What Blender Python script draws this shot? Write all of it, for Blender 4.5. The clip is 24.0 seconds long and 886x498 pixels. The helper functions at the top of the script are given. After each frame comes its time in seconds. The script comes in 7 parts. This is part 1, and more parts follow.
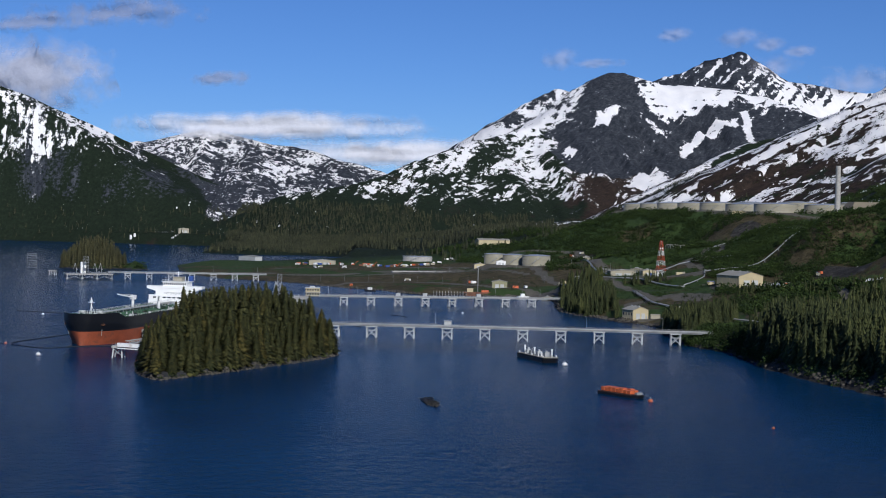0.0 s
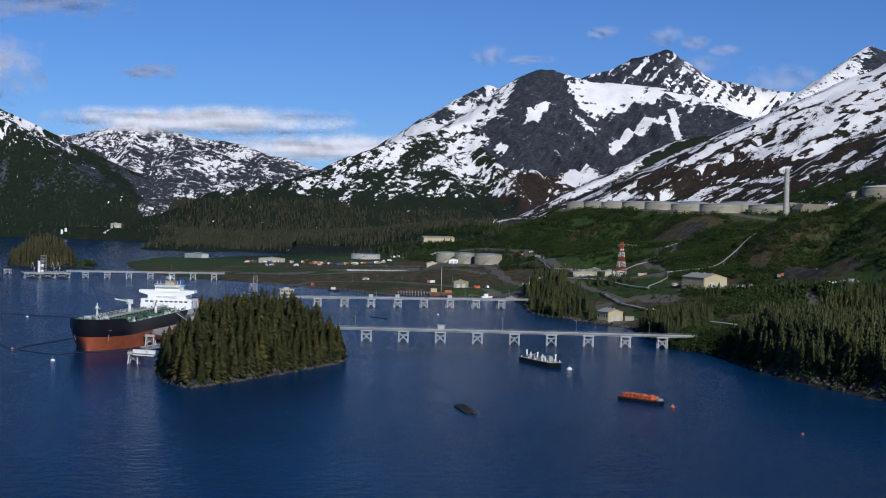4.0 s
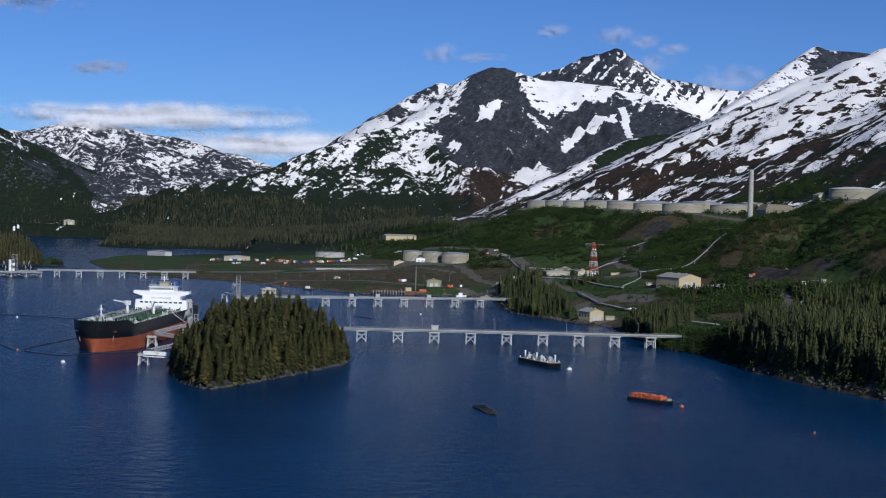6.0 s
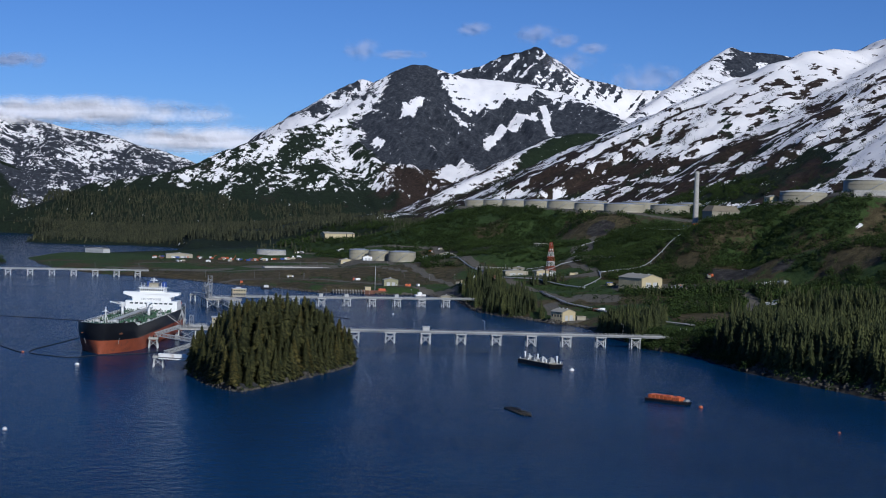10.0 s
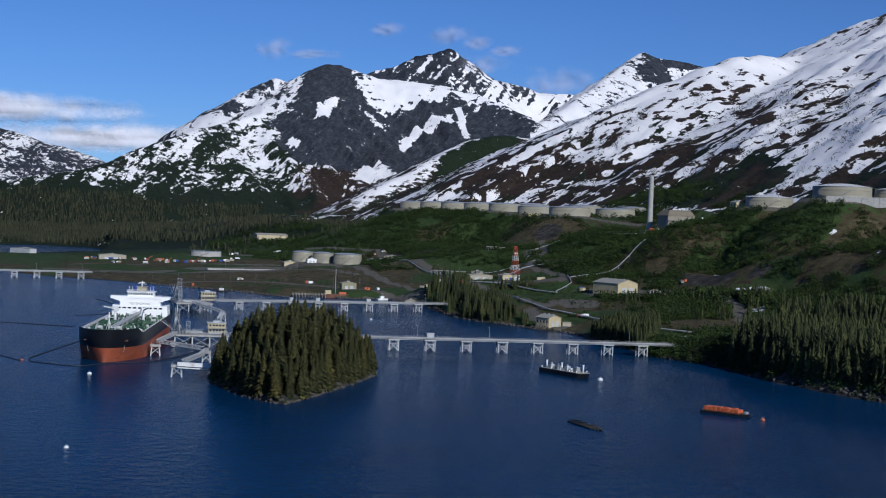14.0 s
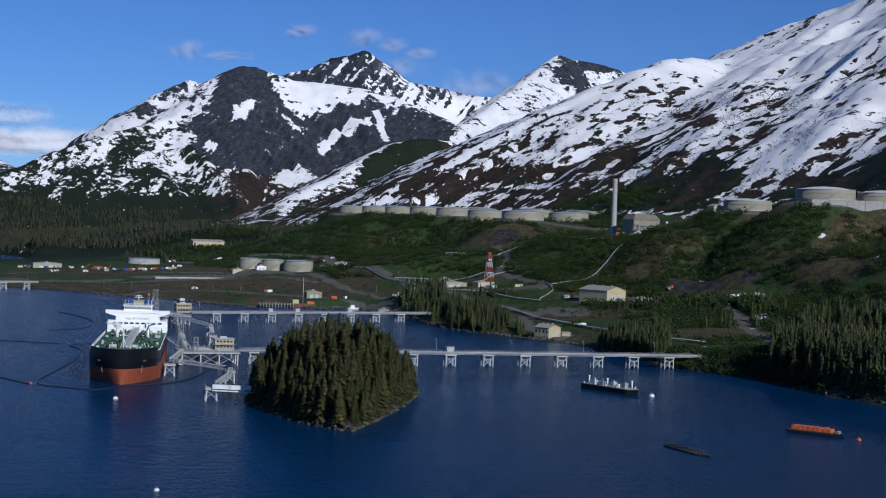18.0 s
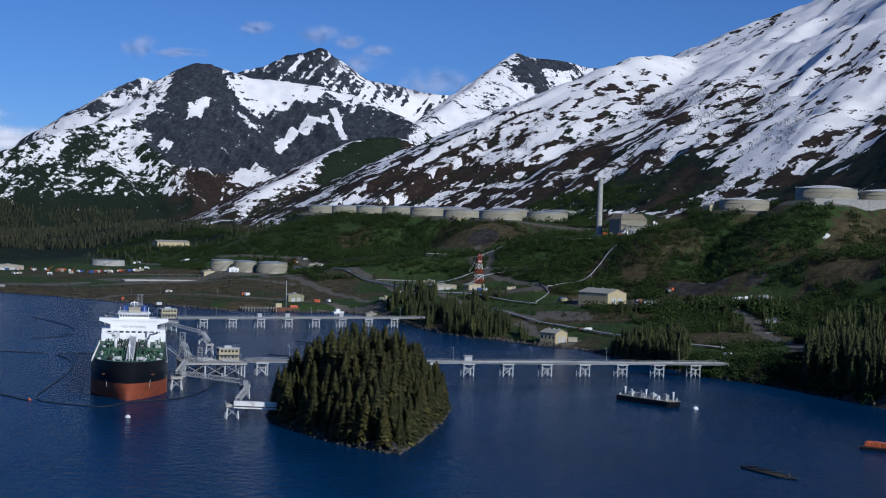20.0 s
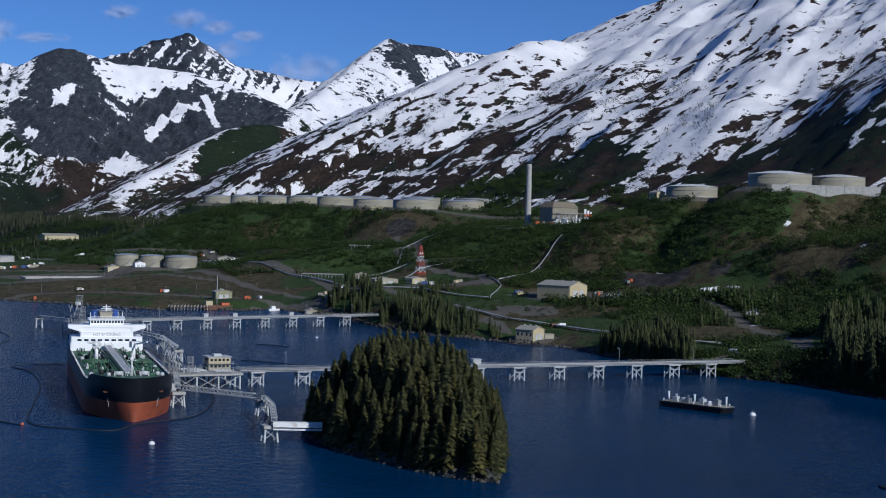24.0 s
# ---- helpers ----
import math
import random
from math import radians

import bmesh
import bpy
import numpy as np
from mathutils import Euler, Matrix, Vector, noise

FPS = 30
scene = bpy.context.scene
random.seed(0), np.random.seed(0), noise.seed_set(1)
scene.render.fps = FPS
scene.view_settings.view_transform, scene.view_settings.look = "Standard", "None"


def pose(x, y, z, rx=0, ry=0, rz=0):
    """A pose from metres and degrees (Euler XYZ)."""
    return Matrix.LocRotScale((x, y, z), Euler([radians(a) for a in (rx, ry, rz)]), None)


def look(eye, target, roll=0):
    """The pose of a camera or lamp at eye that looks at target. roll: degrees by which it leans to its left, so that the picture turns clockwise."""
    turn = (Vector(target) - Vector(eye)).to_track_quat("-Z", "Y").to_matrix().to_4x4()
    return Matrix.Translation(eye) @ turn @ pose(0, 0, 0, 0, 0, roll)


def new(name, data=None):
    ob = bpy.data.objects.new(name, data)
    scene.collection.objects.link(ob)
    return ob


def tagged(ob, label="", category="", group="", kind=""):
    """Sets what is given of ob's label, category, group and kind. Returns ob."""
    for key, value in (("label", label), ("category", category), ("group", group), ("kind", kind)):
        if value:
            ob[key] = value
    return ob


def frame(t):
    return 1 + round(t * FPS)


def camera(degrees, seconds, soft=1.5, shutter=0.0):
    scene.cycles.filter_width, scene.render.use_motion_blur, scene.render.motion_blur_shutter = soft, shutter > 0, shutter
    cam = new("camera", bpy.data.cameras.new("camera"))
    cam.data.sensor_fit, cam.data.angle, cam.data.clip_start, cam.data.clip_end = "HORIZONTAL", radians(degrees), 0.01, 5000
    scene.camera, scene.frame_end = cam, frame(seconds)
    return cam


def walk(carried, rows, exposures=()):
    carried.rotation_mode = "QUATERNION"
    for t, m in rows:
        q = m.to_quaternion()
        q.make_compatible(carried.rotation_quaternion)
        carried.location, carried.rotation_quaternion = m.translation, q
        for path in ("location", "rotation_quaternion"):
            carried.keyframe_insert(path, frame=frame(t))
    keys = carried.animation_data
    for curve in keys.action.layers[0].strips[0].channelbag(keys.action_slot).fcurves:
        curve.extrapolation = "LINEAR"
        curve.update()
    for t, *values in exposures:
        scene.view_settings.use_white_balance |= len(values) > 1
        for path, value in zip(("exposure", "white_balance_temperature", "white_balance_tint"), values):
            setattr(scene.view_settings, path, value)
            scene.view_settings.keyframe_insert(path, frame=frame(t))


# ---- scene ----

# ---- camera: one lens, one gliding flight ----
cam = camera(33.25, 24.0, soft=1.0)
# seconds, eye x y z, heading to the left of +y, pitch, lean
FLIGHT = [
    (0.0, 66.0, -145.7, 73.0, 4.24, -1.05, 1.25),
    (0.5, 60.3, -148.0, 73.9, 3.92, -1.07, 1.27),
    (1.0, 54.3, -150.5, 74.8, 3.59, -1.10, 1.29),
    (1.5, 48.2, -152.9, 75.6, 3.21, -1.13, 1.30),
    (2.0, 42.1, -155.5, 76.5, 2.79, -1.15, 1.32),
    (2.5, 35.9, -158.2, 77.4, 2.34, -1.17, 1.34),
    (3.0, 29.8, -161.1, 78.4, 1.87, -1.19, 1.37),
    (3.5, 23.6, -164.3, 79.5, 1.40, -1.23, 1.40),
    (4.0, 16.9, -167.9, 80.6, 0.92, -1.27, 1.44),
    (4.5, 9.3, -171.9, 81.6, 0.45, -1.32, 1.48),
    (5.0, 0.7, -176.3, 82.5, -0.06, -1.36, 1.51),
    (5.5, -8.1, -181.0, 83.4, -0.73, -1.37, 1.54),
    (6.0, -16.9, -185.6, 84.2, -1.35, -1.38, 1.56),
    (6.5, -25.1, -189.9, 85.0, -1.89, -1.40, 1.59),
    (7.0, -32.4, -193.9, 85.7, -2.36, -1.42, 1.63),
    (7.5, -39.0, -197.4, 86.4, -2.77, -1.45, 1.66),
    (8.0, -45.4, -200.2, 86.9, -3.18, -1.47, 1.68),
    (8.5, -52.0, -202.1, 87.3, -3.62, -1.48, 1.71),
    (9.0, -59.2, -202.8, 87.6, -4.05, -1.49, 1.75),
    (9.5, -67.1, -202.2, 87.8, -4.57, -1.48, 1.79),
    (10.0, -75.8, -200.2, 88.0, -5.11, -1.47, 1.85),
    (10.5, -84.8, -197.0, 88.2, -5.65, -1.45, 1.91),
    (11.0, -93.5, -190.5, 88.3, -6.17, -1.44, 2.03),
    (11.5, -101.8, -182.0, 88.3, -6.68, -1.43, 2.18),
    (12.0, -110.1, -173.5, 88.2, -7.19, -1.42, 2.32),
    (12.5, -118.8, -167.1, 87.8, -7.73, -1.39, 2.40),
    (13.0, -127.9, -163.7, 87.2, -8.30, -1.34, 2.41),
    (13.5, -137.2, -160.9, 86.6, -8.85, -1.30, 2.39),
    (14.0, -146.3, -158.2, 86.0, -9.38, -1.25, 2.35),
    (14.5, -155.4, -155.2, 85.5, -9.90, -1.20, 2.30),
    (15.0, -164.4, -151.3, 85.0, -10.40, -1.15, 2.24),
    (15.5, -173.0, -145.8, 84.6, -10.90, -1.10, 2.19),
    (16.0, -181.3, -138.4, 84.5, -11.39, -1.06, 2.15),
    (16.5, -189.3, -128.8, 84.6, -11.89, -1.02, 2.12),
    (17.0, -197.1, -117.4, 84.8, -12.41, -0.99, 2.10),
    (17.5, -204.6, -104.6, 85.0, -12.94, -0.98, 2.08),
    (18.0, -212.0, -91.0, 85.3, -13.47, -0.97, 2.06),
    (18.5, -219.2, -76.8, 85.4, -14.00, -0.96, 2.04),
    (19.0, -226.1, -61.6, 85.4, -14.53, -0.95, 2.02),
    (19.5, -232.8, -45.7, 85.2, -15.06, -0.94, 2.01),
    (20.0, -239.4, -29.8, 85.0, -15.60, -0.93, 1.98),
    (20.5, -246.1, -14.7, 84.9, -16.16, -0.93, 1.93),
    (21.0, -253.0, -0.7, 85.0, -16.75, -0.94, 1.87),
    (21.5, -260.0, 12.7, 85.1, -17.38, -0.96, 1.81),
    (22.0, -267.0, 25.4, 85.1, -18.07, -0.99, 1.74),
    (22.5, -274.2, 37.0, 85.1, -18.81, -1.02, 1.67),
    (23.0, -281.5, 47.4, 85.0, -19.64, -1.07, 1.59),
    (23.5, -289.0, 56.8, 84.8, -20.54, -1.15, 1.51),
    (24.0, -296.5, 65.9, 84.5, -21.44, -1.22, 1.43),
]


def aim(x, y, z, yaw, pitch, lean):
    a, b = radians(yaw), radians(pitch)
    ahead = Vector((-math.sin(a) * math.cos(b), math.cos(a) * math.cos(b), math.sin(b)))
    return look((x, y, z), Vector((x, y, z)) + 10 * ahead, lean)


walk(cam, [(t, aim(x, y, z, yaw, pitch, lean)) for t, x, y, z, yaw, pitch, lean in FLIGHT],
     [(0.0, -0.35, 5850, 10), (12.0, -0.40, 5620, 10), (24.0, -0.45, 5500, 10)])

# ---- daylight: low sun behind the flight, clear sky ----
SUN_AZ, SUN_EL = 158.0, 28.0
world = bpy.data.worlds.new("world")
scene.world = world
world.use_nodes = True
wn = world.node_tree.nodes
sky = wn.new("ShaderNodeTexSky")
sky.sky_type = "NISHITA"
sky.sun_disc = False
sky.sun_elevation, sky.sun_rotation = radians(SUN_EL), radians(SUN_AZ)
sky.altitude, sky.air_density, sky.dust_density, sky.ozone_density = 2500.0, 1.0, 0.0, 6.0
wn["Background"].inputs["Strength"].default_value = 0.08
tint = wn.new("ShaderNodeMix")
tint.data_type, tint.blend_type = "RGBA", "MULTIPLY"
tint.inputs["Factor"].default_value, tint.inputs["B"].default_value = 1.0, (0.82, 0.93, 1.16, 1.0)
world.node_tree.links.new(sky.outputs[0], tint.inputs["A"])
world.node_tree.links.new(tint.outputs["Result"], wn["Background"].inputs[0])
sun = new("sun", bpy.data.lights.new("sun", "SUN"))
sun.data.energy, sun.data.angle, sun.data.color = 5.0, radians(0.53), (1.0, 0.93, 0.82)
sun_way = Vector((math.sin(radians(SUN_AZ)) * math.cos(radians(SUN_EL)), math.cos(radians(SUN_AZ)) * math.cos(radians(SUN_EL)), math.sin(radians(SUN_EL))))
sun.matrix_world = look(sun_way * 300 + Vector((0, 700, 0)), (0, 700, 0))
scene.view_settings.exposure = 0.0

# ---- materials ----


def rgb(c):
    return (c[0], c[1], c[2], 1.0)


def shader(name):
    m = bpy.data.materials.new(name)
    m.use_nodes = True
    t = m.node_tree
    return m, t, t.nodes["Principled BSDF"]


def noise_node(t, scale, detail=4.0, rough=0.6, coord="Object"):
    c = t.nodes.new("ShaderNodeTexCoord")
    n = t.nodes.new("ShaderNodeTexNoise")
    n.inputs["Scale"].default_value, n.inputs["Detail"].default_value, n.inputs["Roughness"].default_value = scale, detail, rough
    t.links.new(c.outputs[coord], n.inputs["Vector"])
    return n


def ramp_node(t, fac, stops):
    r = t.nodes.new("ShaderNodeValToRGB")
    e = r.color_ramp.elements
    while len(e) < len(stops):
        e.new(0.5)
    for el, (at, col) in zip(e, stops):
        el.position, el.color = at, rgb(col)
    t.links.new(fac, r.inputs[0])
    return r


def mix_node(t, fac, a, b, blend="MIX"):
    m = t.nodes.new("ShaderNodeMix")
    m.data_type, m.blend_type = "RGBA", blend
    for sock, v in ((m.inputs["Factor"], fac), (m.inputs["A"], a), (m.inputs["B"], b)):
        if isinstance(v, (int, float)):
            sock.default_value = v
        elif isinstance(v, tuple):
            sock.default_value = rgb(v)
        else:
            t.links.new(v, sock)
    return m.outputs["Result"]


def math_node(t, op, a, b=0.0, clamp=False):
    m = t.nodes.new("ShaderNodeMath")
    m.operation, m.use_clamp = op, clamp
    for sock, v in zip(m.inputs, (a, b)):
        if isinstance(v, (int, float)):
            sock.default_value = v
        else:
            t.links.new(v, sock)
    return m.outputs[0]


def bump_node(t, p, height, strength, distance):
    b = t.nodes.new("ShaderNodeBump")
    b.inputs["Strength"].default_value, b.inputs["Distance"].default_value = strength, distance
    t.links.new(height, b.inputs["Height"])
    t.links.new(b.outputs[0], p.inputs["Normal"])


def mat(name, col, rough=0.6, metal=0.0, vary=0.25, scale=0.4, dirt=None, vary_each=0.0, bump=0.15):
    """A worn surface: two scales of tone, some dirt, slight relief, and a tone of its own for every object if vary_each is set."""
    m, t, p = shader(name)
    big, fine = noise_node(t, scale, 3.0), noise_node(t, scale * 9, 5.0)
    dark = tuple(c * (1 - vary) for c in col)
    lite = tuple(min(1, c * (1 + vary * 0.7)) for c in col)
    base = ramp_node(t, big.outputs["Fac"], [(0.3, dark), (0.7, lite)]).outputs[0]
    tone = ramp_node(t, fine.outputs["Fac"], [(0.3, (1 - vary * 0.6,) * 3), (0.65, (1, 1, 1))]).outputs[0]
    base = mix_node(t, 1.0, base, tone, "MULTIPLY")
    if dirt:
        spots = ramp_node(t, noise_node(t, scale * 2.3, 6.0, 0.7).outputs["Fac"], [(0.52, (0, 0, 0)), (0.68, (1, 1, 1))]).outputs[0]
        base = mix_node(t, spots, base, dirt)
    if vary_each:
        o = t.nodes.new("ShaderNodeObjectInfo")
        each = ramp_node(t, o.outputs["Random"], [(0.0, (1 - vary_each,) * 3), (1.0, (1.0, 1.0, 1.0))]).outputs[0]
        base = mix_node(t, 1.0, base, each, "MULTIPLY")
    t.links.new(base, p.inputs["Base Color"])
    p.inputs["Roughness"].default_value, p.inputs["Metallic"].default_value = rough, metal
    bump_node(t, p, fine.outputs["Fac"], bump, 0.05)
    return m


def leafy(name, dark, lite, island=True):
    """Foliage, its tone different from clump to clump and from tree to tree."""
    m, t, p = shader(name)
    g = t.nodes.new("ShaderNodeNewGeometry")
    o = t.nodes.new("ShaderNodeObjectInfo")
    base = ramp_node(t, g.outputs["Random Per Island"], [(0.0, dark), (1.0, lite)]).outputs[0]
    each = ramp_node(t, o.outputs["Random"], [(0.0, (0.62, 0.66, 0.6)), (0.7, (1.0, 1.0, 0.95)), (1.0, (1.25, 1.05, 0.8))]).outputs[0]
    base = mix_node(t, 1.0, base, each, "MULTIPLY")
    patch = ramp_node(t, noise_node(t, 0.9, 3.0).outputs["Fac"], [(0.3, (0.7, 0.7, 0.7)), (0.7, (1, 1, 1))]).outputs[0]
    base = mix_node(t, 1.0, base, patch, "MULTIPLY")
    stand = ramp_node(t, noise_node(t, 0.03, 3.0).outputs["Fac"], [(0.35, (0.62, 0.66, 0.68)), (0.62, (1.2, 1.15, 1.0))]).outputs[0]
    base = mix_node(t, 1.0, base, stand, "MULTIPLY")
    t.links.new(base, p.inputs["Base Color"])
    p.inputs["Roughness"].default_value = 0.8
    p.inputs["Specular IOR Level"].default_value = 0.2
    return m


def land_material():
    """Bare ground under fields of the mesh: snow, rock, gravel, green and lush; the rest is brown heath."""
    m, t, p = shader("land")

    def field(name):
        a = t.nodes.new("ShaderNodeAttribute")
        a.attribute_name = name
        return a.outputs["Fac"]

    def swing(n, amount):
        return math_node(t, "MULTIPLY", math_node(t, "SUBTRACT", n.outputs["Fac"], 0.5), amount)

    n1, n2, n3 = noise_node(t, 0.02, 6.0, 0.65), noise_node(t, 0.12, 6.0, 0.72), noise_node(t, 0.5, 4.0, 0.7)
    flow = t.nodes.new("ShaderNodeCombineXYZ")
    t.links.new(math_node(t, "MULTIPLY", field("run"), 0.062), flow.inputs[0])
    t.links.new(math_node(t, "MULTIPLY", field("fall"), 0.033), flow.inputs[1])
    n4 = t.nodes.new("ShaderNodeTexNoise")
    n4.inputs["Scale"].default_value, n4.inputs["Detail"].default_value, n4.inputs["Roughness"].default_value = 1.0, 6.0, 0.68
    t.links.new(flow.outputs[0], n4.inputs["Vector"])
    heath = ramp_node(t, n2.outputs["Fac"], [(0.3, (0.028, 0.024, 0.012)), (0.5, (0.066, 0.054, 0.027)), (0.7, (0.128, 0.108, 0.058))]).outputs[0]
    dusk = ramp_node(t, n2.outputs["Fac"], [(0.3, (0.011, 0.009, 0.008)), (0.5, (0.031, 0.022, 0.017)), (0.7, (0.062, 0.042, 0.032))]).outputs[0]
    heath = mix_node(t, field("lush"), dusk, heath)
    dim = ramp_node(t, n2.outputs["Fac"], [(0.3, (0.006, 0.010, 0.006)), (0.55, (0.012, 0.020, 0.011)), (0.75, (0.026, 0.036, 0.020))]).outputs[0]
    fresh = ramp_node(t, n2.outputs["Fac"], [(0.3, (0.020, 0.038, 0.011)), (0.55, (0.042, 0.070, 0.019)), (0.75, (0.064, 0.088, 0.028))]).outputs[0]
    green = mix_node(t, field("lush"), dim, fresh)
    # Far rock is tinted blue: the haze of distance is put into its colour.
    rock = ramp_node(t, math_node(t, "ADD", math_node(t, "MULTIPLY", n2.outputs["Fac"], 0.5), math_node(t, "MULTIPLY", n4.outputs["Fac"], 0.5)),
                     [(0.38, (0.012, 0.015, 0.021)), (0.5, (0.034, 0.039, 0.049)), (0.62, (0.078, 0.084, 0.096))]).outputs[0]
    cut = ramp_node(t, n2.outputs["Fac"], [(0.3, (0.014, 0.013, 0.012)), (0.5, (0.040, 0.037, 0.033)), (0.7, (0.095, 0.088, 0.076))]).outputs[0]
    rock = mix_node(t, field("lush"), rock, cut)
    gravel = ramp_node(t, n3.outputs["Fac"], [(0.3, (0.076, 0.070, 0.057)), (0.7, (0.165, 0.152, 0.124))]).outputs[0]

    def edge(v):
        return ramp_node(t, v, [(0.46, (0, 0, 0)), (0.54, (1, 1, 1))]).outputs[0]

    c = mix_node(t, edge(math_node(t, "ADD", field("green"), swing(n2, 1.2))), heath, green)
    c = mix_node(t, edge(math_node(t, "ADD", field("rock"), swing(n2, 0.9))), c, rock)
    c = mix_node(t, edge(math_node(t, "ADD", field("gravel"), swing(n3, 0.5))), c, gravel)
    v = math_node(t, "ADD", math_node(t, "ADD", field("snow"), swing(n4, 2.3)), math_node(t, "ADD", swing(noise_node(t, 0.036, 6.0, 0.68), 1.3), swing(n2, 1.1)))
    snow_fac = ramp_node(t, v, [(0.485, (0, 0, 0)), (0.525, (1, 1, 1))]).outputs[0]
    snow = ramp_node(t, n1.outputs["Fac"], [(0.3, (0.78, 0.77, 0.78)), (0.6, (0.88, 0.86, 0.85))]).outputs[0]
    c = mix_node(t, snow_fac, c, snow)
    t.links.new(c, p.inputs["Base Color"])
    p.inputs["Roughness"].default_value = 0.85
    p.inputs["Specular IOR Level"].default_value = 0.15
    bump_node(t, p, n2.outputs["Fac"], 0.9, 3.0)
    return m


def water_material():
    m, t, p = shader("sea_water")
    far = ramp_node(t, noise_node(t, 0.006, 3.0).outputs["Fac"], [(0.35, (0.0012, 0.0205, 0.062)), (0.65, (0.0020, 0.030, 0.085))]).outputs[0]
    t.links.new(far, p.inputs["Base Color"])
    p.inputs["Roughness"].default_value, p.inputs["IOR"].default_value = 0.16, 1.33
    p.inputs["Specular IOR Level"].default_value = 0.028
    a = noise_node(t, 0.20, 6.0, 0.6)
    a.inputs["Distortion"].default_value = 0.3
    bump_node(t, p, a.outputs["Fac"], 0.6, 1.0)
    return m


M_land = land_material()
M_water = water_material()
M_spruce = leafy("spruce_needles", (0.018, 0.026, 0.010), (0.104, 0.100, 0.035))
# Distant needles are greyed and lightened, with haze worked into the colour.
M_farspruce = leafy("far_spruce_needles", (0.022, 0.031, 0.021), (0.072, 0.079, 0.051))
M_ship = mat("bright_ship_paint", (0.88, 0.88, 0.86), 0.4, vary=0.04, scale=0.12)
M_alder = leafy("alder_leaves", (0.020, 0.042, 0.010), (0.074, 0.116, 0.028))
M_shorespruce = leafy("shore_spruce_needles", (0.024, 0.036, 0.014), (0.096, 0.106, 0.041))
M_bark = mat("bark", (0.09, 0.07, 0.05), 0.9, scale=1.5)
M_white = mat("white_paint", (0.8, 0.8, 0.78), 0.45, vary=0.08, scale=0.15, dirt=(0.55, 0.5, 0.45))
M_grey = mat("galvanised_steel", (0.36, 0.37, 0.37), 0.5, 0.3, vary=0.2)
M_pale = mat("pale_painted_steel", (0.48, 0.49, 0.48), 0.5, vary=0.12, vary_each=0.15)
M_conc = mat("weathered_concrete", (0.40, 0.39, 0.36), 0.9, vary=0.2, dirt=(0.22, 0.2, 0.18))
M_deckgrey = mat("road_deck", (0.33, 0.33, 0.33), 0.9, vary=0.15)
M_cream = mat("cream_cladding", (0.47, 0.395, 0.235), 0.6, vary=0.1, scale=0.2)
M_tan = mat("tan_cladding", (0.33, 0.30, 0.22), 0.6, vary=0.1, scale=0.2)
M_tank = mat("tank_plate", (0.29, 0.268, 0.195), 0.55, vary=0.1, scale=0.1, dirt=(0.3, 0.29, 0.25), vary_each=0.12)
M_tankroof = mat("tank_roof_plate", (0.36, 0.39, 0.43), 0.4, 0.2, vary=0.12, scale=0.1)
M_brownroof = mat("brown_sheet_roof", (0.17, 0.145, 0.10), 0.6, vary=0.15)
M_duncladding = mat("dun_cladding", (0.24, 0.22, 0.165), 0.6, vary=0.12, scale=0.2)
M_paleroof = mat("pale_tank_roof", (0.66, 0.66, 0.63), 0.5, vary=0.08, scale=0.1)
M_roof = mat("sheet_roof", (0.34, 0.32, 0.26), 0.55, vary=0.1)
M_black = mat("black_hull_paint", (0.010, 0.011, 0.014), 0.35, vary=0.2, scale=0.1)
M_red = mat("red_boot_paint", (0.33, 0.082, 0.036), 0.6, vary=0.25, scale=0.12, dirt=(0.17, 0.06, 0.035))
M_green = mat("green_deck_paint", (0.045, 0.115, 0.06), 0.6, vary=0.25, scale=0.2, dirt=(0.10, 0.12, 0.08))
M_dark = mat("dark_rubber", (0.015, 0.015, 0.017), 0.7)
M_glass = mat("dark_glazing", (0.02, 0.03, 0.04), 0.1, vary=0.1)
M_orange = mat("orange_paint", (0.62, 0.14, 0.045), 0.5, vary=0.2, vary_each=0.25)
M_rust = mat("rusty_steel", (0.15, 0.065, 0.035), 0.8, vary=0.35)
M_blue = mat("blue_paint", (0.03, 0.07, 0.25), 0.5)
M_yellow = mat("dull_yellow_paint", (0.26, 0.25, 0.14), 0.6)
M_towred = mat("red_lattice_paint", (0.55, 0.09, 0.04), 0.55)
M_rockm = mat("shore_rock", (0.072, 0.064, 0.051), 0.9, vary=0.45, scale=0.25, dirt=(0.10, 0.09, 0.07))
M_timber = mat("wet_timber", (0.035, 0.032, 0.026), 0.8, vary=0.3)
M_snowheap = mat("old_snow", (0.75, 0.76, 0.78), 0.7, vary=0.08)


def sweep(bm, pts, r, n=8):
    """One round tube through a run of points."""
    rings = []
    for k, p in enumerate(pts):
        d = (pts[min(k + 1, len(pts) - 1)] - pts[max(k - 1, 0)]).normalized()
        side = d.cross(Vector((0, 0, 1))).normalized()
        up = side.cross(d)
        rings.append([bm.verts.new(p + (side * math.cos(j * math.tau / n) + up * math.sin(j * math.tau / n)) * r) for j in range(n)])
    for a, b in zip(rings, rings[1:]):
        for j in range(n):
            bm.faces.new((a[j], a[(j + 1) % n], b[(j + 1) % n], b[j])).smooth = True
    bm.faces.new(rings[0][::-1])
    bm.faces.new(rings[-1])

# ---- building helpers ----


def link_mesh(name, bm, material, parent=None, label=""):
    me = bpy.data.meshes.new(name)
    bm.to_mesh(me)
    bm.free()
    for m in material if isinstance(material, (list, tuple)) else [material]:
        me.materials.append(m)
    ob = new(name, me)
    if parent:
        ob.parent = parent
    if label:
        ob["label"] = label
    return ob


def part(name, bm, material, parent, label=""):
    return link_mesh(name, bm, material, parent, label)


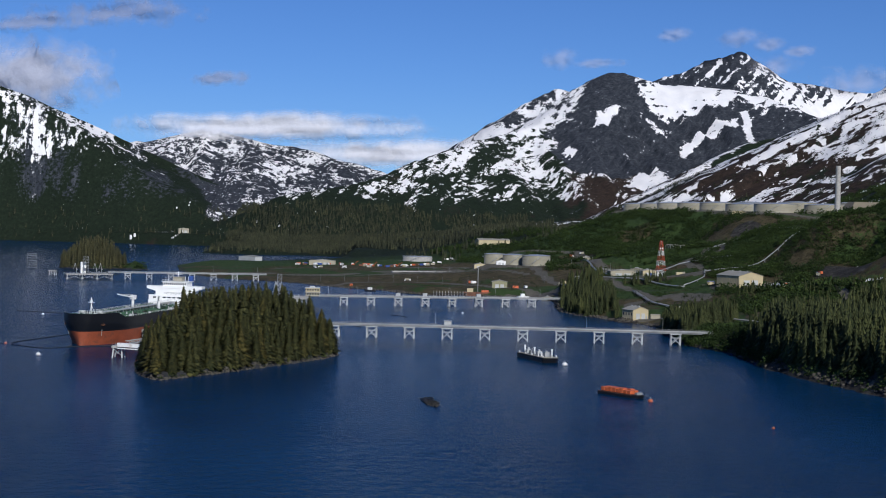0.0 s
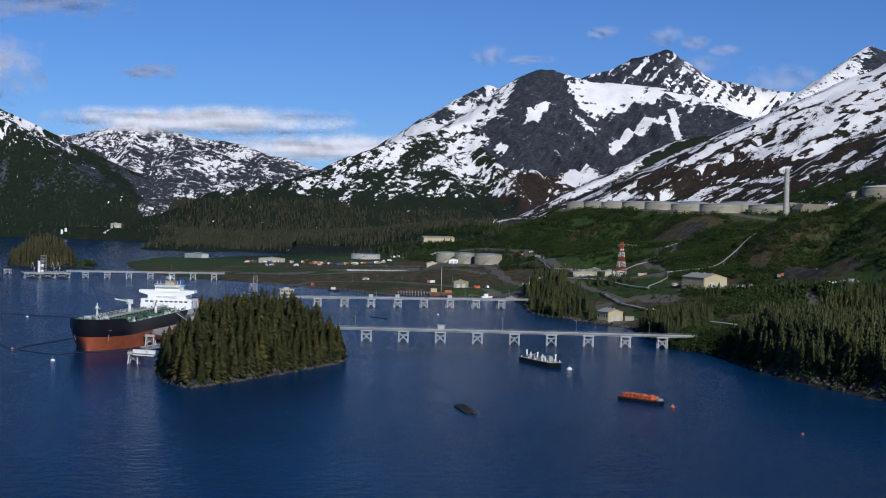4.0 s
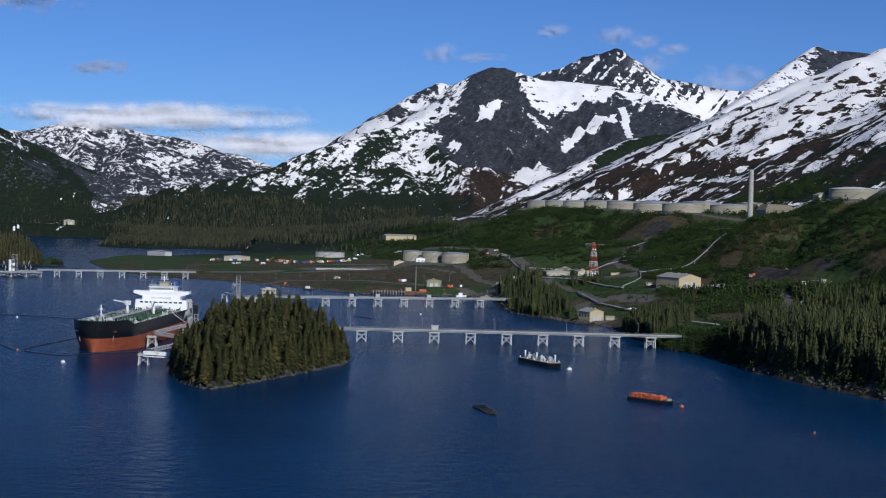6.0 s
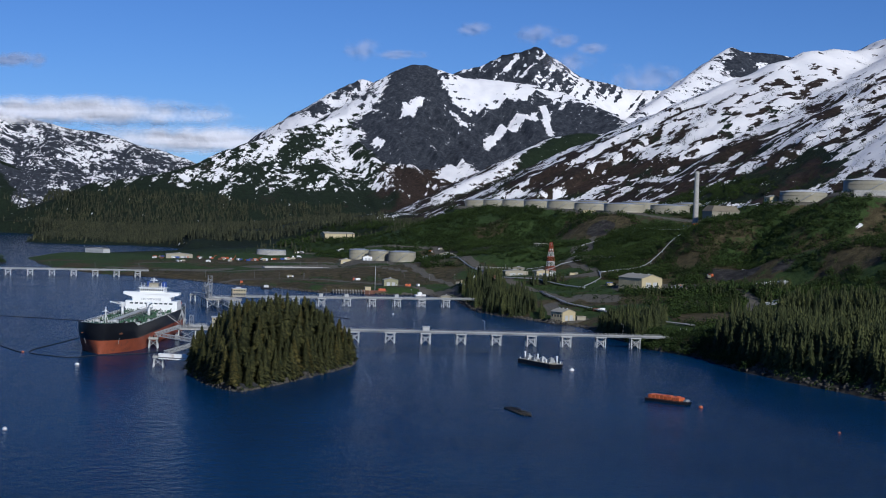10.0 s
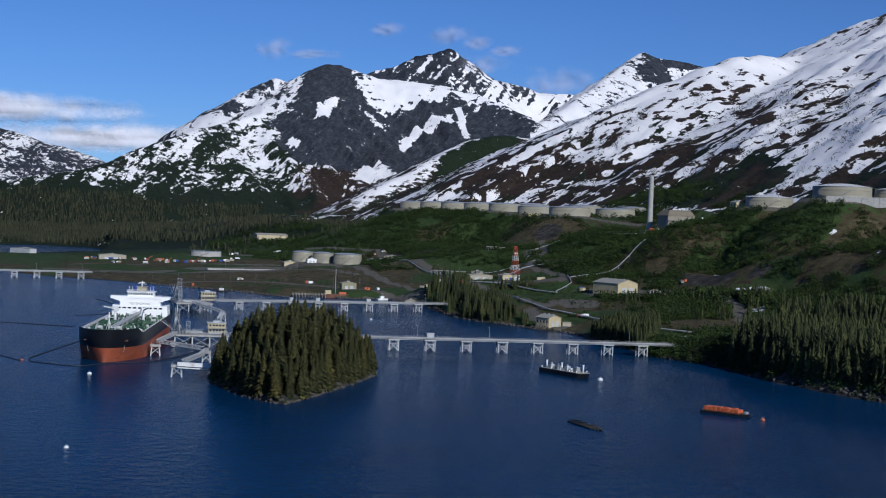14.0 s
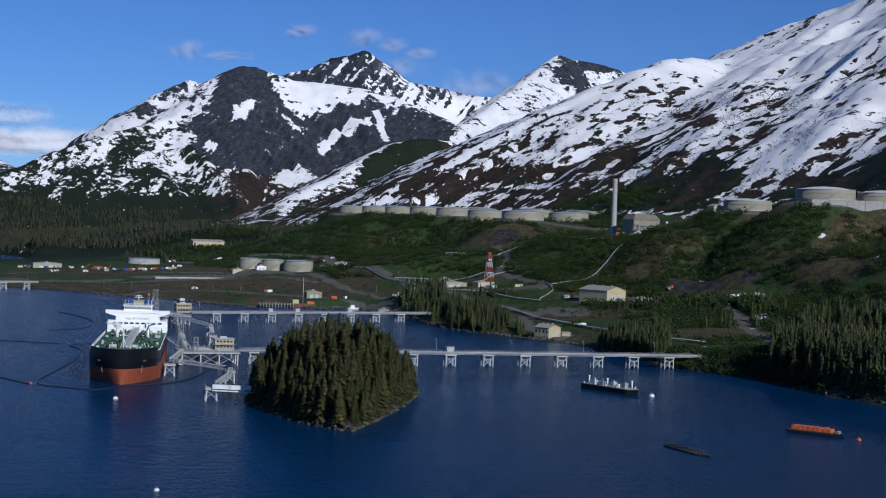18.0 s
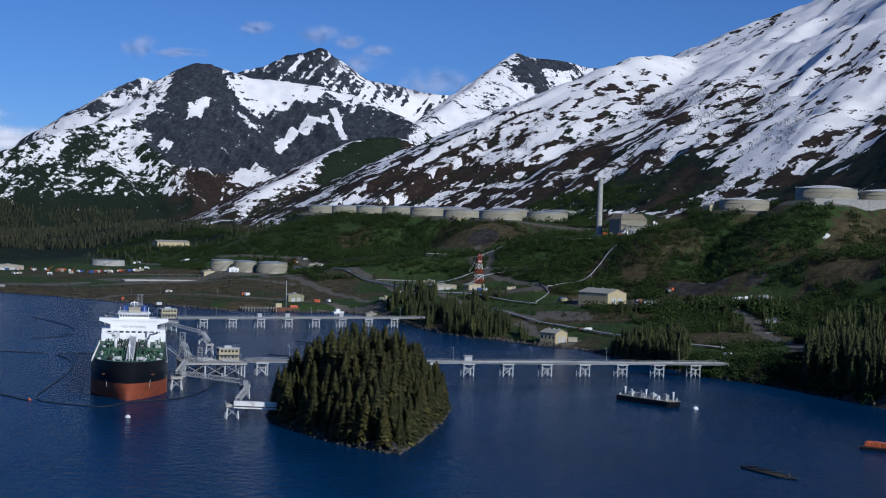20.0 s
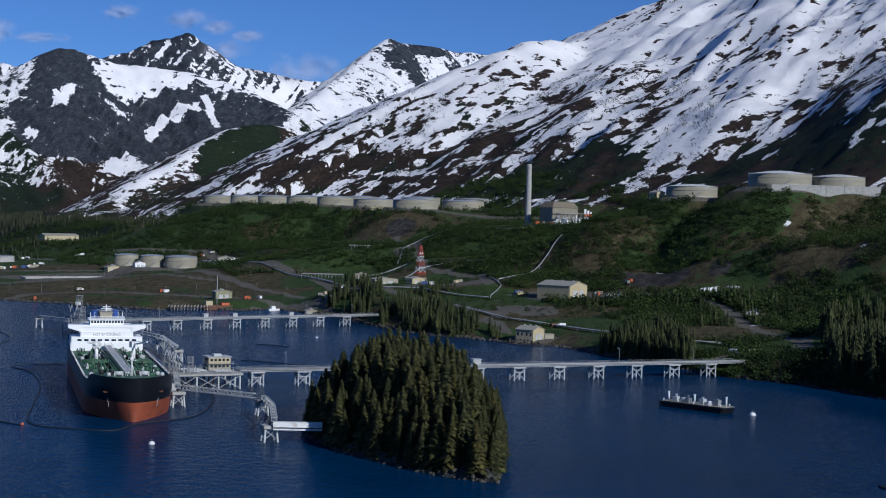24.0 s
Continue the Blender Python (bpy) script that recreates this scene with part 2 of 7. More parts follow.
def thing(name, m, label, category, group="", kind=""):
    e = new(name)
    e.empty_display_size = 1.0
    e.matrix_basis = m
    return tagged(e, label, category, group, kind)


def box(bm, x0, x1, y0, y1, z0, z1, mi=0):
    v = [bm.verts.new((x, y, z)) for z in (z0, z1) for y in (y0, y1) for x in (x0, x1)]
    for q in ((0, 2, 3, 1), (4, 5, 7, 6), (0, 1, 5, 4), (1, 3, 7, 5), (3, 2, 6, 7), (2, 0, 4, 6)):
        bm.faces.new([v[i] for i in q]).material_index = mi
    return v


def beam(bm, a, b, w, h=None, mi=0):
    """A straight bar of square section from a to b."""
    a, b = Vector(a), Vector(b)
    h = h or w
    d = (b - a).normalized()
    side = d.cross(Vector((0, 0, 1)))
    side = Vector((1, 0, 0)) if side.length < 1e-3 else side.normalized()
    up = side.cross(d).normalized()
    v = [bm.verts.new(p + side * (sx * w / 2) + up * (sz * h / 2)) for p in (a, b) for sx, sz in ((-1, -1), (1, -1), (1, 1), (-1, 1))]
    for q in ((0, 1, 2, 3), (7, 6, 5, 4), (0, 4, 5, 1), (1, 5, 6, 2), (2, 6, 7, 3), (3, 7, 4, 0)):
        bm.faces.new([v[i] for i in q]).material_index = mi


def rod(bm, a, b, r, n=8, r2=None, cap=True, mi=0):
    a, b = Vector(a), Vector(b)
    d = (b - a).normalized()
    side = d.cross(Vector((0, 0, 1)))
    side = Vector((1, 0, 0)) if side.length < 1e-3 else side.normalized()
    up = side.cross(d).normalized()
    r2 = r if r2 is None else r2
    rings = [[bm.verts.new(p + (side * math.cos(k * math.tau / n) + up * math.sin(k * math.tau / n)) * rr) for k in range(n)] for p, rr in ((a, r), (b, r2))]
    for k in range(n):
        f = bm.faces.new((rings[0][k], rings[0][(k + 1) % n], rings[1][(k + 1) % n], rings[1][k]))
        f.material_index, f.smooth = mi, n > 6
    if cap:
        bm.faces.new(rings[1]).material_index = mi
        bm.faces.new(rings[0][::-1]).material_index = mi


def turned(bm, profile, n=32, mi=0, smooth=True):
    """A solid of revolution about z from (radius, height) pairs."""
    rings = []
    for r, z in profile:
        rings.append([bm.verts.new((r * math.cos(k * math.tau / n), r * math.sin(k * math.tau / n), z)) for k in range(n)] if r > 1e-4 else [bm.verts.new((0, 0, z))])
    for a, b in zip(rings, rings[1:]):
        for k in range(n):
            q = [a[k % len(a)], a[(k + 1) % len(a)], b[(k + 1) % len(b)], b[k % len(b)]]
            q = list(dict.fromkeys(q))
            if len(q) > 2:
                f = bm.faces.new(q)
                f.material_index, f.smooth = mi, smooth


# ---- the lie of the land ----


def lattice(ix, iy, seed):
    h = (ix.astype(np.int64) * 374761393 + iy.astype(np.int64) * 668265263 + seed * 1442695041) & 0x7FFFFFFF
    h = ((h ^ (h >> 13)) * 1274126177) & 0x7FFFFFFF
    return ((h ^ (h >> 16)) & 0xFFFF) / 65535.0


def vnoise(x, y, seed=0):
    ix, iy = np.floor(x), np.floor(y)
    fx, fy = x - ix, y - iy
    fx, fy = fx * fx * fx * (fx * (fx * 6 - 15) + 10), fy * fy * fy * (fy * (fy * 6 - 15) + 10)
    a, b = lattice(ix, iy, seed), lattice(ix + 1, iy, seed)
    c, d = lattice(ix, iy + 1, seed), lattice(ix + 1, iy + 1, seed)
    return (a + (b - a) * fx) * (1 - fy) + (c + (d - c) * fx) * fy


def fbm(x, y, octaves=5, seed=0, gain=0.5):
    s, amp, tot = 0.0, 1.0, 0.0
    for k in range(octaves):
        s = s + amp * vnoise(x * 2**k + 17.3 * k, y * 2**k - 9.1 * k, seed + k)
        tot += amp
        amp *= gain
    return s / tot


def ridged(x, y, octaves=5, seed=0, gain=0.55):
    s, amp, tot = 0.0, 1.0, 0.0
    for k in range(octaves):
        s = s + amp * (1 - np.abs(2 * vnoise(x * 2**k + 5.7 * k, y * 2**k + 3.3 * k, seed + k) - 1))
        tot += amp
        amp *= gain
    return s / tot


def step(a, b, v):
    t = np.clip((v - a) / (b - a), 0, 1)
    return t * t * (3 - 2 * t)


# The shoreline, land on the right hand when walked from the near end.
COAST = [(760, -900), (520, 60), (330, 340), (262, 440), (216, 512), (200, 560), (188, 600), (178, 645), (175, 690), (174, 725), (160, 752), (151, 772), (150, 800), (146, 850), (140, 893),
         (143, 925), (136, 958), (116, 985), (103, 1025), (86, 1050), (74, 1096), (70, 1150), (70, 1250), (46, 1330), (3, 1318), (-24, 1345), (-61, 1322), (-82, 1342), (-107, 1388), (-160, 1437)]
COAST += [(-213, 1505), (-262, 1545), (-330, 1590), (-395, 1700), (-445, 1850), (-485, 2000), (-465, 2150), (-405, 2270), (-345, 2360), (-312, 2480), (-312, 2640), (-360, 2750), (-440, 2775),
          (-545, 2740), (-640, 2800), (-640, 2870), (-600, 2980), (-640, 3120), (-690, 3350), (-760, 3480), (-1000, 3560), (-1300, 3640), (-2200, 3600)]
SEA_ROUND = [(-2200, 3600), (-3000, 3000), (-3000, -1500), (760, -1500)]


def coast_distance(x, y):
    """Metres inland from the shoreline; negative at sea."""
    poly = COAST + SEA_ROUND
    best = np.full(x.shape, 1e9)
    inside = np.zeros(x.shape, bool)
    for k, ((ax, ay), (bx, by)) in enumerate(zip(poly, poly[1:] + poly[:1])):
        if k < len(COAST) - 1:
            dx, dy = bx - ax, by - ay
            t = np.clip(((x - ax) * dx + (y - ay) * dy) / (dx * dx + dy * dy), 0, 1)
            best = np.minimum(best, np.hypot(x - ax - t * dx, y - ay - t * dy))
        if ay != by:
            inside ^= ((ay > y) != (by > y)) & (x < (bx - ax) * (y - ay) / (by - ay) + ax)
    return np.where(inside, -best, best)


# Levels of the ground: x, y, height.
FLATS = [(-245, 1653, 3), (-126, 1505, 4), (-69, 1474, 4), (-139, 1753, 8), (-43, 1740, 9), (-133, 2068, 14), (-215, 1913, 8), (-278, 1881, 6), (-6, 1417, 4),
         (47, 1452, 8), (60, 1389, 6), (2, 1737, 18), (70, 1770, 20), (-23, 2249, 34), (-172, 2325, 14), (-296, 2409, 5), (148, 984, 3), (115, 1040, 5),
         (123, 976, 1.5), (78, 1060, 3), (95, 1120, 7), (110, 1000, 5), (-330, 1660, 3), (-300, 2080, 6), (-430, 2250, 4), (-400, 1900, 4), (-350, 2400, 3),
         (-450, 2790, 5)]
SLOPES = [(166, 1292, 25), (168, 1475, 22), (147, 1506, 20), (226, 1145, 24), (244, 1134, 24), (271, 1111, 27), (303, 1032, 30), (205, 967, 8), (185, 833, 7),
          (200, 822, 8), (245, 876, 13), (130, 1044, 14), (133, 1160, 16), (223, 1230, 35), (318, 1340, 60), (243, 1430, 44), (334, 1160, 41), (300, 830, 24),
          (235, 740, 15), (340, 760, 30), (138, 1744, 30), (196, 1815, 44), (228, 1640, 50), (180, 2263, 40), (255, 2181, 62), (240, 620, 16), (300, 520, 22),
          (165, 1010, 8), (190, 1060, 13), (205, 1090, 18), (175, 1110, 15), (235, 1075, 20), (150, 1060, 9), (120, 1120, 12), (140, 1180, 16), (200, 980, 12),
          (215, 1020, 17), (225, 950, 15), (245, 1015, 22), (180, 940, 8), (170, 880, 5), (200, 900, 9)]
HEIGHTS = [(382, 1542, 78), (400, 1500, 80), (360, 1560, 78), (350, 1270, 91), (412, 1290, 105), (418, 1260, 108), (458, 1178, 117), (506, 1161, 117),
           (406, 1140, 85), (418, 1060, 77), (374, 1130, 59), (460, 980, 84), (520, 850, 80), (600, 700, 90), (197, 2246, 97), (240, 2087, 97), (295, 1972, 97),
           (356, 1827, 94), (419, 1822, 94), (270, 2300, 99), (360, 2140, 99), (470, 1950, 98), (560, 1700, 112), (620, 1450, 128), (640, 1250, 132),
           (760, 1050, 145), (560, 1000, 112), (100, 2300, 62), (40, 2500, 64), (-60, 2700, 60), (-200, 2700, 40), (-320, 2500, 24), (120, 2800, 80),
           (-500, 2750, 14)]


def levels(x, y):
    num, den = 0.0, 0.0
    for px, py, pz in FLATS + SLOPES + HEIGHTS:
        w = 1.0 / ((x - px) ** 2 + (y - py) ** 2 + 900.0) ** 1.9
        num, den = num + w * pz, den + w
    return num / den


# Levelled ground: x, y, radius, height.
PADS = [(197, 2246, 34, 97), (219, 2166, 34.5, 97), (240, 2087, 35, 97), (267, 2030, 36.5, 97), (295, 1972, 38, 97), (325, 1900, 40, 96), (356, 1827, 42.5, 94), (419, 1822, 41, 94), (418, 1260, 30, 108.5), (458, 1178, 36, 118), (506, 1161, 32, 117), (382, 1542, 24, 78.5), (395, 1500, 34, 80), (237, 1143, 30, 23.5), (134, 988, 15, 3), (172, 1313, 10, 25), (20, 1772, 46, 19.3), (-20, 2295, 34, 34.5), (-134, 2044, 24, 13.5), (-92, 1726, 60, 7.5)]


# Crests of the mountains: x, y, height; run of the flanks towards and away from the sea for each metre of height.
RANGES = {
    "main": ([(-964, 3480, 61), (-818, 3560, 94), (-421, 3600, 171), (-360, 3680, 199), (-295, 3760, 235), (-228, 3850, 268), (-156, 3950, 299), (-87, 4060, 325), (2, 4180, 364), (80, 4300, 408), (129, 4380, 453), (157, 4420, 492), (192, 4460, 530), (233, 4480, 550), (267, 4480, 549), (310, 4470, 536), (388, 4460, 512), (528, 4460, 508), (614, 4440, 494), (700, 4420, 473), (771, 4370, 441), (825, 4300, 414), (856, 4200, 364)], 2, 1.6, 1.1, 11),
    "knob": ([(132, 3260, 62), (212, 3330, 103), (290, 3430, 157), (370, 3520, 194), (439, 3600, 232), (516, 3700, 273), (567, 3740, 297), (613, 3751, 307), (685, 3800, 315), (790, 3850, 306), (915, 3950, 301)], 1.75, 2, 1, 23),
    "slope": ([(360, 2480, 116), (395, 2500, 139), (430, 2520, 163), (476, 2540, 198), (534, 2560, 230), (593, 2580, 261), (643, 2600, 289), (698, 2620, 321), (746, 2640, 354), (786, 2655, 377), (855, 2680, 413), (913, 2705, 433), (972, 2740, 442), (1070, 2850, 457), (1198, 3000, 497), (1267, 3000, 539), (1326, 2980, 569), (1408, 2950, 606), (1503, 2850, 649), (1577, 2650, 684), (1574, 2350, 688), (1516, 2000, 636)], 2, 2.2, 1, 37),
    "spur": ([(785, 1780, 158), (835, 1790, 185), (902, 1810, 229), (941, 1800, 257), (972, 1780, 283), (1004, 1740, 321), (992, 1600, 349), (911, 1350, 340)], 1.7, 2, 1, 43),
    "horn": ([(761, 4150, 325), (823, 4200, 360), (918, 4300, 413), (993, 4380, 463), (1070, 4460, 509), (1150, 4540, 564), (1232, 4620, 619), (1308, 4680, 668), (1343, 4690, 657), (1453, 4690, 655), (1534, 4690, 645), (1663, 4680, 639), (1826, 4600, 628)], 1.7, 1.3, 1.1, 41),
    "summit": ([(329, 4700, 522), (423, 4730, 565), (498, 4745, 595), (555, 4755, 623), (608, 4760, 631), (662, 4760, 653), (692, 4760, 626), (731, 4760, 584), (777, 4760, 556), (902, 4760, 548), (962, 4760, 533), (1074, 4740, 526), (1193, 4740, 536)], 1.6, 1.3, 1.15, 53),
    "white": ([(-117, 4280, 334), (-69, 4330, 379), (-36, 4370, 410), (-6, 4400, 452), (41, 4420, 477), (74, 4430, 493), (105, 4440, 487), (157, 4460, 457)], 1.6, 1.6, 1, 59),
    "fjord_head": ([(-1795, 4250, 262), (-1535, 4300, 255), (-1423, 4330, 288), (-1377, 4350, 300), (-1307, 4350, 296), (-1227, 4380, 306), (-1188, 4380, 301), (-1127, 4400, 322), (-1061, 4420, 338), (-1012, 4420, 350), (-964, 4420, 336), (-868, 4430, 318), (-726, 4430, 296), (-600, 4430, 262), (-500, 4420, 190), (-400, 4400, 110)], 3, 2, 0.95, 61),
    "fjord_side": ([(-1913, 3760, 551), (-1618, 3800, 474), (-1410, 3830, 408), (-1322, 3850, 367), (-1278, 3860, 345), (-1234, 3870, 317), (-1189, 3880, 289), (-1144, 3890, 260), (-1083, 3900, 238), (-1022, 3910, 204), (-963, 3930, 163), (-917, 3950, 138), (-876, 3970, 121)], 1.9, 2.2, 1, 67),
}


def range_height(x, y, name):
    """Height of one range, place along its crest, distance from the crest, and its gully pattern."""
    pts, near, far, power, seed = RANGES[name]
    top, along, away = np.full(x.shape, -50.0), np.zeros(x.shape), np.full(x.shape, 1e9)
    run = 0.0
    for (ax, ay, az), (bx, by, bz) in zip(pts, pts[1:]):
        dx, dy = bx - ax, by - ay
        size = math.hypot(dx, dy)
        t = np.clip(((x - ax) * dx + (y - ay) * dy) / size**2, 0, 1)
        ox, oy = x - ax - t * dx, y - ay - t * dy
        gap = np.hypot(ox, oy)
        d = np.sqrt(gap * gap + 225.0) - 15.0
        seaward = (dx * oy - dy * ox) < 0
        crest = az + t * (bz - az)
        reach = crest * np.where(seaward, near, far)
        h = crest * np.maximum(1 - d / reach, 0) ** power
        top = np.maximum(top, h)
        along = np.where(gap < away, run + t * size, along)
        away = np.minimum(away, gap)
        run += size
    ex, ey = pts[-1][0] - pts[0][0], pts[-1][1] - pts[0][1]
    ex, ey = (0.62, -0.78) if name in ("slope", "spur") else (ex / math.hypot(ex, ey), ey / math.hypot(ex, ey))
    gully = ridged((x * ex + y * ey) / 112 + 0.25 * fbm(x / 170, y / 170, 3, seed), (y * ex - x * ey) / 600 + 3, 4, seed)
    rough = fbm(x / 190, y / 190, 6, seed + 7) - 0.5
    keep = np.clip(away / 330, 0.05, 1)
    top = top + (np.clip(top, 0, 400) / 400) ** 0.7 * keep * ((46 if name in ("slope", "spur") else 90) * (gully - 0.93) + 50 * (rough - 0.2)) + 10 * (ridged(x / 60, y / 60, 3, seed + 3) - 0.8) * np.clip(top / 200, 0, 1)
    return top, along, away, gully


def height(x, y, full=False):
    x, y = np.asarray(x, float), np.asarray(y, float)
    sd = coast_distance(x, y)
    sd = sd + 7 * (fbm(x / 22, y / 22, 3, 5) - 0.5)
    low = levels(x, y) + 3.0 * (fbm(x / 55, y / 55, 4, 2) - 0.5) * step(10, 80, sd)
    steep = np.where((x > 110) & (y < 900), 20.0, 30.0)
    low = np.where(sd > 0, 0.3 + (low - 0.3) * step(-3, steep, sd), np.maximum(sd * 0.35, -9.0))
    best, who, gul, awy, alg = low.copy(), np.zeros(x.shape, int), np.zeros(x.shape), np.zeros(x.shape), np.zeros(x.shape)
    for k, name in enumerate(RANGES, 1):
        h, along, away, gully = range_height(x, y, name)
        h = np.where(sd < 160, h * step(0, 160, sd) - 9 * (sd < 0), h)
        up = h > best
        best, who = np.where(up, h, best), np.where(up, k, who)
        gul, awy, alg = np.where(up, gully, gul), np.where(up, away, awy), np.where(up, along, alg)
    for px, py, r, pz in PADS:
        off = np.maximum(np.hypot(x - px, y - py) - r, 0.0)
        best = np.clip(best, pz - 0.62 * off - 0.003 * off**2, pz + 0.42 * off + 0.003 * off**2)
    if full:
        return best, who, gul, awy, alg, sd
    return best


def spread(*spans):
    """Grid lines from (from, to, spacing) spans."""
    out = []
    for a, b, s in spans:
        out += list(np.arange(a, b, s))
    return np.array(out + [spans[-1][1]], float)


gx = spread((-3000, -1300, 60), (-1300, -520, 24), (-520, -300, 12), (-300, 640, 7), (640, 1400, 11), (1400, 2400, 20), (2400, 3800, 70))
gy = spread((-1400, 340, 60), (340, 1400, 7), (1400, 2400, 9), (2400, 4720, 12), (4720, 4850, 40))
GX, GY = np.meshgrid(gx, gy)
GZ, WHO, GUL, AWAY, ALONG, SHORE = height(GX, GY, True)
NAMES = [""] + list(RANGES)
# across and down the snow streaks
BY_NAME = {n: WHO == i for i, n in enumerate(NAMES)}
BY_NAME["slope"] = BY_NAME["slope"] | BY_NAME["spur"] | ((WHO == 0) & (GX > 500) & (GY > 1330) & (GZ > 104))
RUN = np.where(BY_NAME["main"], GX - 0.42 * GY, np.where(BY_NAME["slope"] | BY_NAME["knob"], 0.40 * GX - 0.92 * GY, ALONG))
FALL = np.where(BY_NAME["main"], GY, np.where(BY_NAME["slope"] | BY_NAME["knob"], 0.92 * GX + 0.40 * GY, AWAY))


def near_patch(cx, cy, rx, ry, turn, u, v):
    c, s = math.cos(radians(turn)), math.sin(radians(turn))
    du, dv = u - cx, v - cy
    return 1 - np.sqrt(((du * c + dv * s) / rx) ** 2 + ((dv * c - du * s) / ry) ** 2)


def within(u, v, poly, soft):
    """1 inside a ragged outline, 0 outside it."""
    best, inside = np.full(u.shape, 1e9), np.zeros(u.shape, bool)
    for (ax, ay), (bx, by) in zip(poly, poly[1:] + poly[:1]):
        t = np.clip(((u - ax) * (bx - ax) + (v - ay) * (by - ay)) / ((bx - ax) ** 2 + (by - ay) ** 2), 0, 1)
        best = np.minimum(best, np.hypot(u - ax - t * (bx - ax), v - ay - t * (by - ay)))
        if ay != by:
            inside ^= ((ay > v) != (by > v)) & (u < (bx - ax) * (v - ay) / (by - ay) + ax)
    d = np.where(inside, best, -best) + 2.2 * soft * (fbm(GX / 40, GY / 40, 4, 79) - 0.5)
    return step(-soft, soft, d)


def fields():
    """How much snow, rock, green, gravel and lush growth lies where; the material breaks the edges up."""
    rock, gravel = np.zeros(GZ.shape), np.zeros(GZ.shape)
    z = GZ
    big, mid = (fbm(GX / 220, GY / 220, 4, 71) - 0.5) * 2, (fbm(GX / 60, GY / 60, 5, 73, 0.65) - 0.5) * 2
    fine = (fbm(GX / 17, GY / 17, 4, 75, 0.7) - 0.5) * 2
    streak = (fbm(RUN / 36, FALL / 130, 5, 77, 0.7) - 0.5) * 2
    ledge = (fbm(GX / 160, z / 8, 3, 83, 0.6) - 0.5) * 2
    clump = (fbm(RUN / 17, FALL / 52, 5, 78, 0.68) - 0.5) * 2
    stripe = (fbm((GX * 1.1 - z) / 12, (GX + z) / 130, 4, 85, 0.6) - 0.5) * 2
    k = BY_NAME
    low = (WHO == 0) & ~k["slope"]
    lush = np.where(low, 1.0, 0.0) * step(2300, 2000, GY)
    # the shore flats and the hill: green scrub with heath, a rocky tide line
    green = np.where(low, 0.62 + 0.9 * mid + 0.5 * big, 0.5)
    green = np.where(low & (GX < 110) & (GY < 1900), 0.38 + 0.9 * mid + 0.5 * big, green)
    green = np.where(low & (GX > 340) & (GY < 1230), 0.50 + 0.9 * mid + 0.5 * big, green)
    green = np.where(low & (GY > 1950), green + 0.5, green)
    gravel = np.where(low & (SHORE < 6) & (SHORE > 2), 0.40 + 0.7 * fine, gravel)
    rock = np.where(low & (SHORE < 5), 0.9, rock)
    rock, gravel = np.where(GY > 1950, 0.0, rock), np.where(GY > 1950, 0.0, gravel)
    snow = np.where(low, -0.35 + step(2400, 2700, GY) * 0.80 * step(-150, 40, GX) + 0.5 * mid + 0.75 * ledge, 0.0)
    snow = np.where(low & (GY < 2330), -2.0, snow)
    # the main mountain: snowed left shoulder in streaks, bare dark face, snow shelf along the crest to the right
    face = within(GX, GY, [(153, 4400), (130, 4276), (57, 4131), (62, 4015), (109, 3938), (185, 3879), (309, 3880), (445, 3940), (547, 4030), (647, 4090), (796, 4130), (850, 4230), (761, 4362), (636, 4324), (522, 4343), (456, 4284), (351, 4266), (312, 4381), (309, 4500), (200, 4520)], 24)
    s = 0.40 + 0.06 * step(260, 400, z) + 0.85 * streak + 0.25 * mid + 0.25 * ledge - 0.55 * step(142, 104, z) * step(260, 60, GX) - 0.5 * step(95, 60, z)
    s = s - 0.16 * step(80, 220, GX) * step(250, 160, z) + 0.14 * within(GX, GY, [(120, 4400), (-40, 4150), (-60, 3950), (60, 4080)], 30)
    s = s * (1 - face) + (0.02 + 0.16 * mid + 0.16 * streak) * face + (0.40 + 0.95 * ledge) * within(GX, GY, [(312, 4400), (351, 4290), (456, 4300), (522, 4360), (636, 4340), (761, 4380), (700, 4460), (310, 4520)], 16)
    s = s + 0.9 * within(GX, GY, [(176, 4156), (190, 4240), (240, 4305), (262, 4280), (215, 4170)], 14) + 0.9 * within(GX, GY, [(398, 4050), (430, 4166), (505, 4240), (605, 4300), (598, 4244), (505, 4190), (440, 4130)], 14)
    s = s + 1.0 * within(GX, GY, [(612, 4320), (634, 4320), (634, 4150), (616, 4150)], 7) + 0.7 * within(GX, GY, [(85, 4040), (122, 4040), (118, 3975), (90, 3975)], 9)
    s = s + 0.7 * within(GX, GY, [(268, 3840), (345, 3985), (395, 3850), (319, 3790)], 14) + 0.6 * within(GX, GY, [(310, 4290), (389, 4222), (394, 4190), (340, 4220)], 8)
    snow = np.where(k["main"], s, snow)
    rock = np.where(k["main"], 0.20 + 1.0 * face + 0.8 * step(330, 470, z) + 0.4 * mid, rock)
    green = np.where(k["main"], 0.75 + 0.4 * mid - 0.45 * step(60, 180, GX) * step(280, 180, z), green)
    # the green knob in front of it
    wood = within(GX, GY, [(503, 3670), (599, 3755), (690, 3800), (680, 3700), (640, 3600), (570, 3500), (500, 3440), (440, 3480), (440, 3540)], 24)
    s = 0.34 + 0.9 * streak + 0.5 * mid - 1.1 * wood + 0.35 * step(45, 10, AWAY)
    s = s + 0.12 * within(GX, GY, [(196, 3285), (266, 3400), (330, 3500), (352, 3500), (300, 3390), (235, 3270)], 12)
    s = s + 0.3 * step(760, 880, GX)
    snow = np.where(k["knob"], s, snow)
    green = np.where(k["knob"], 0.34 + 1.0 * wood + 0.5 * mid, green)
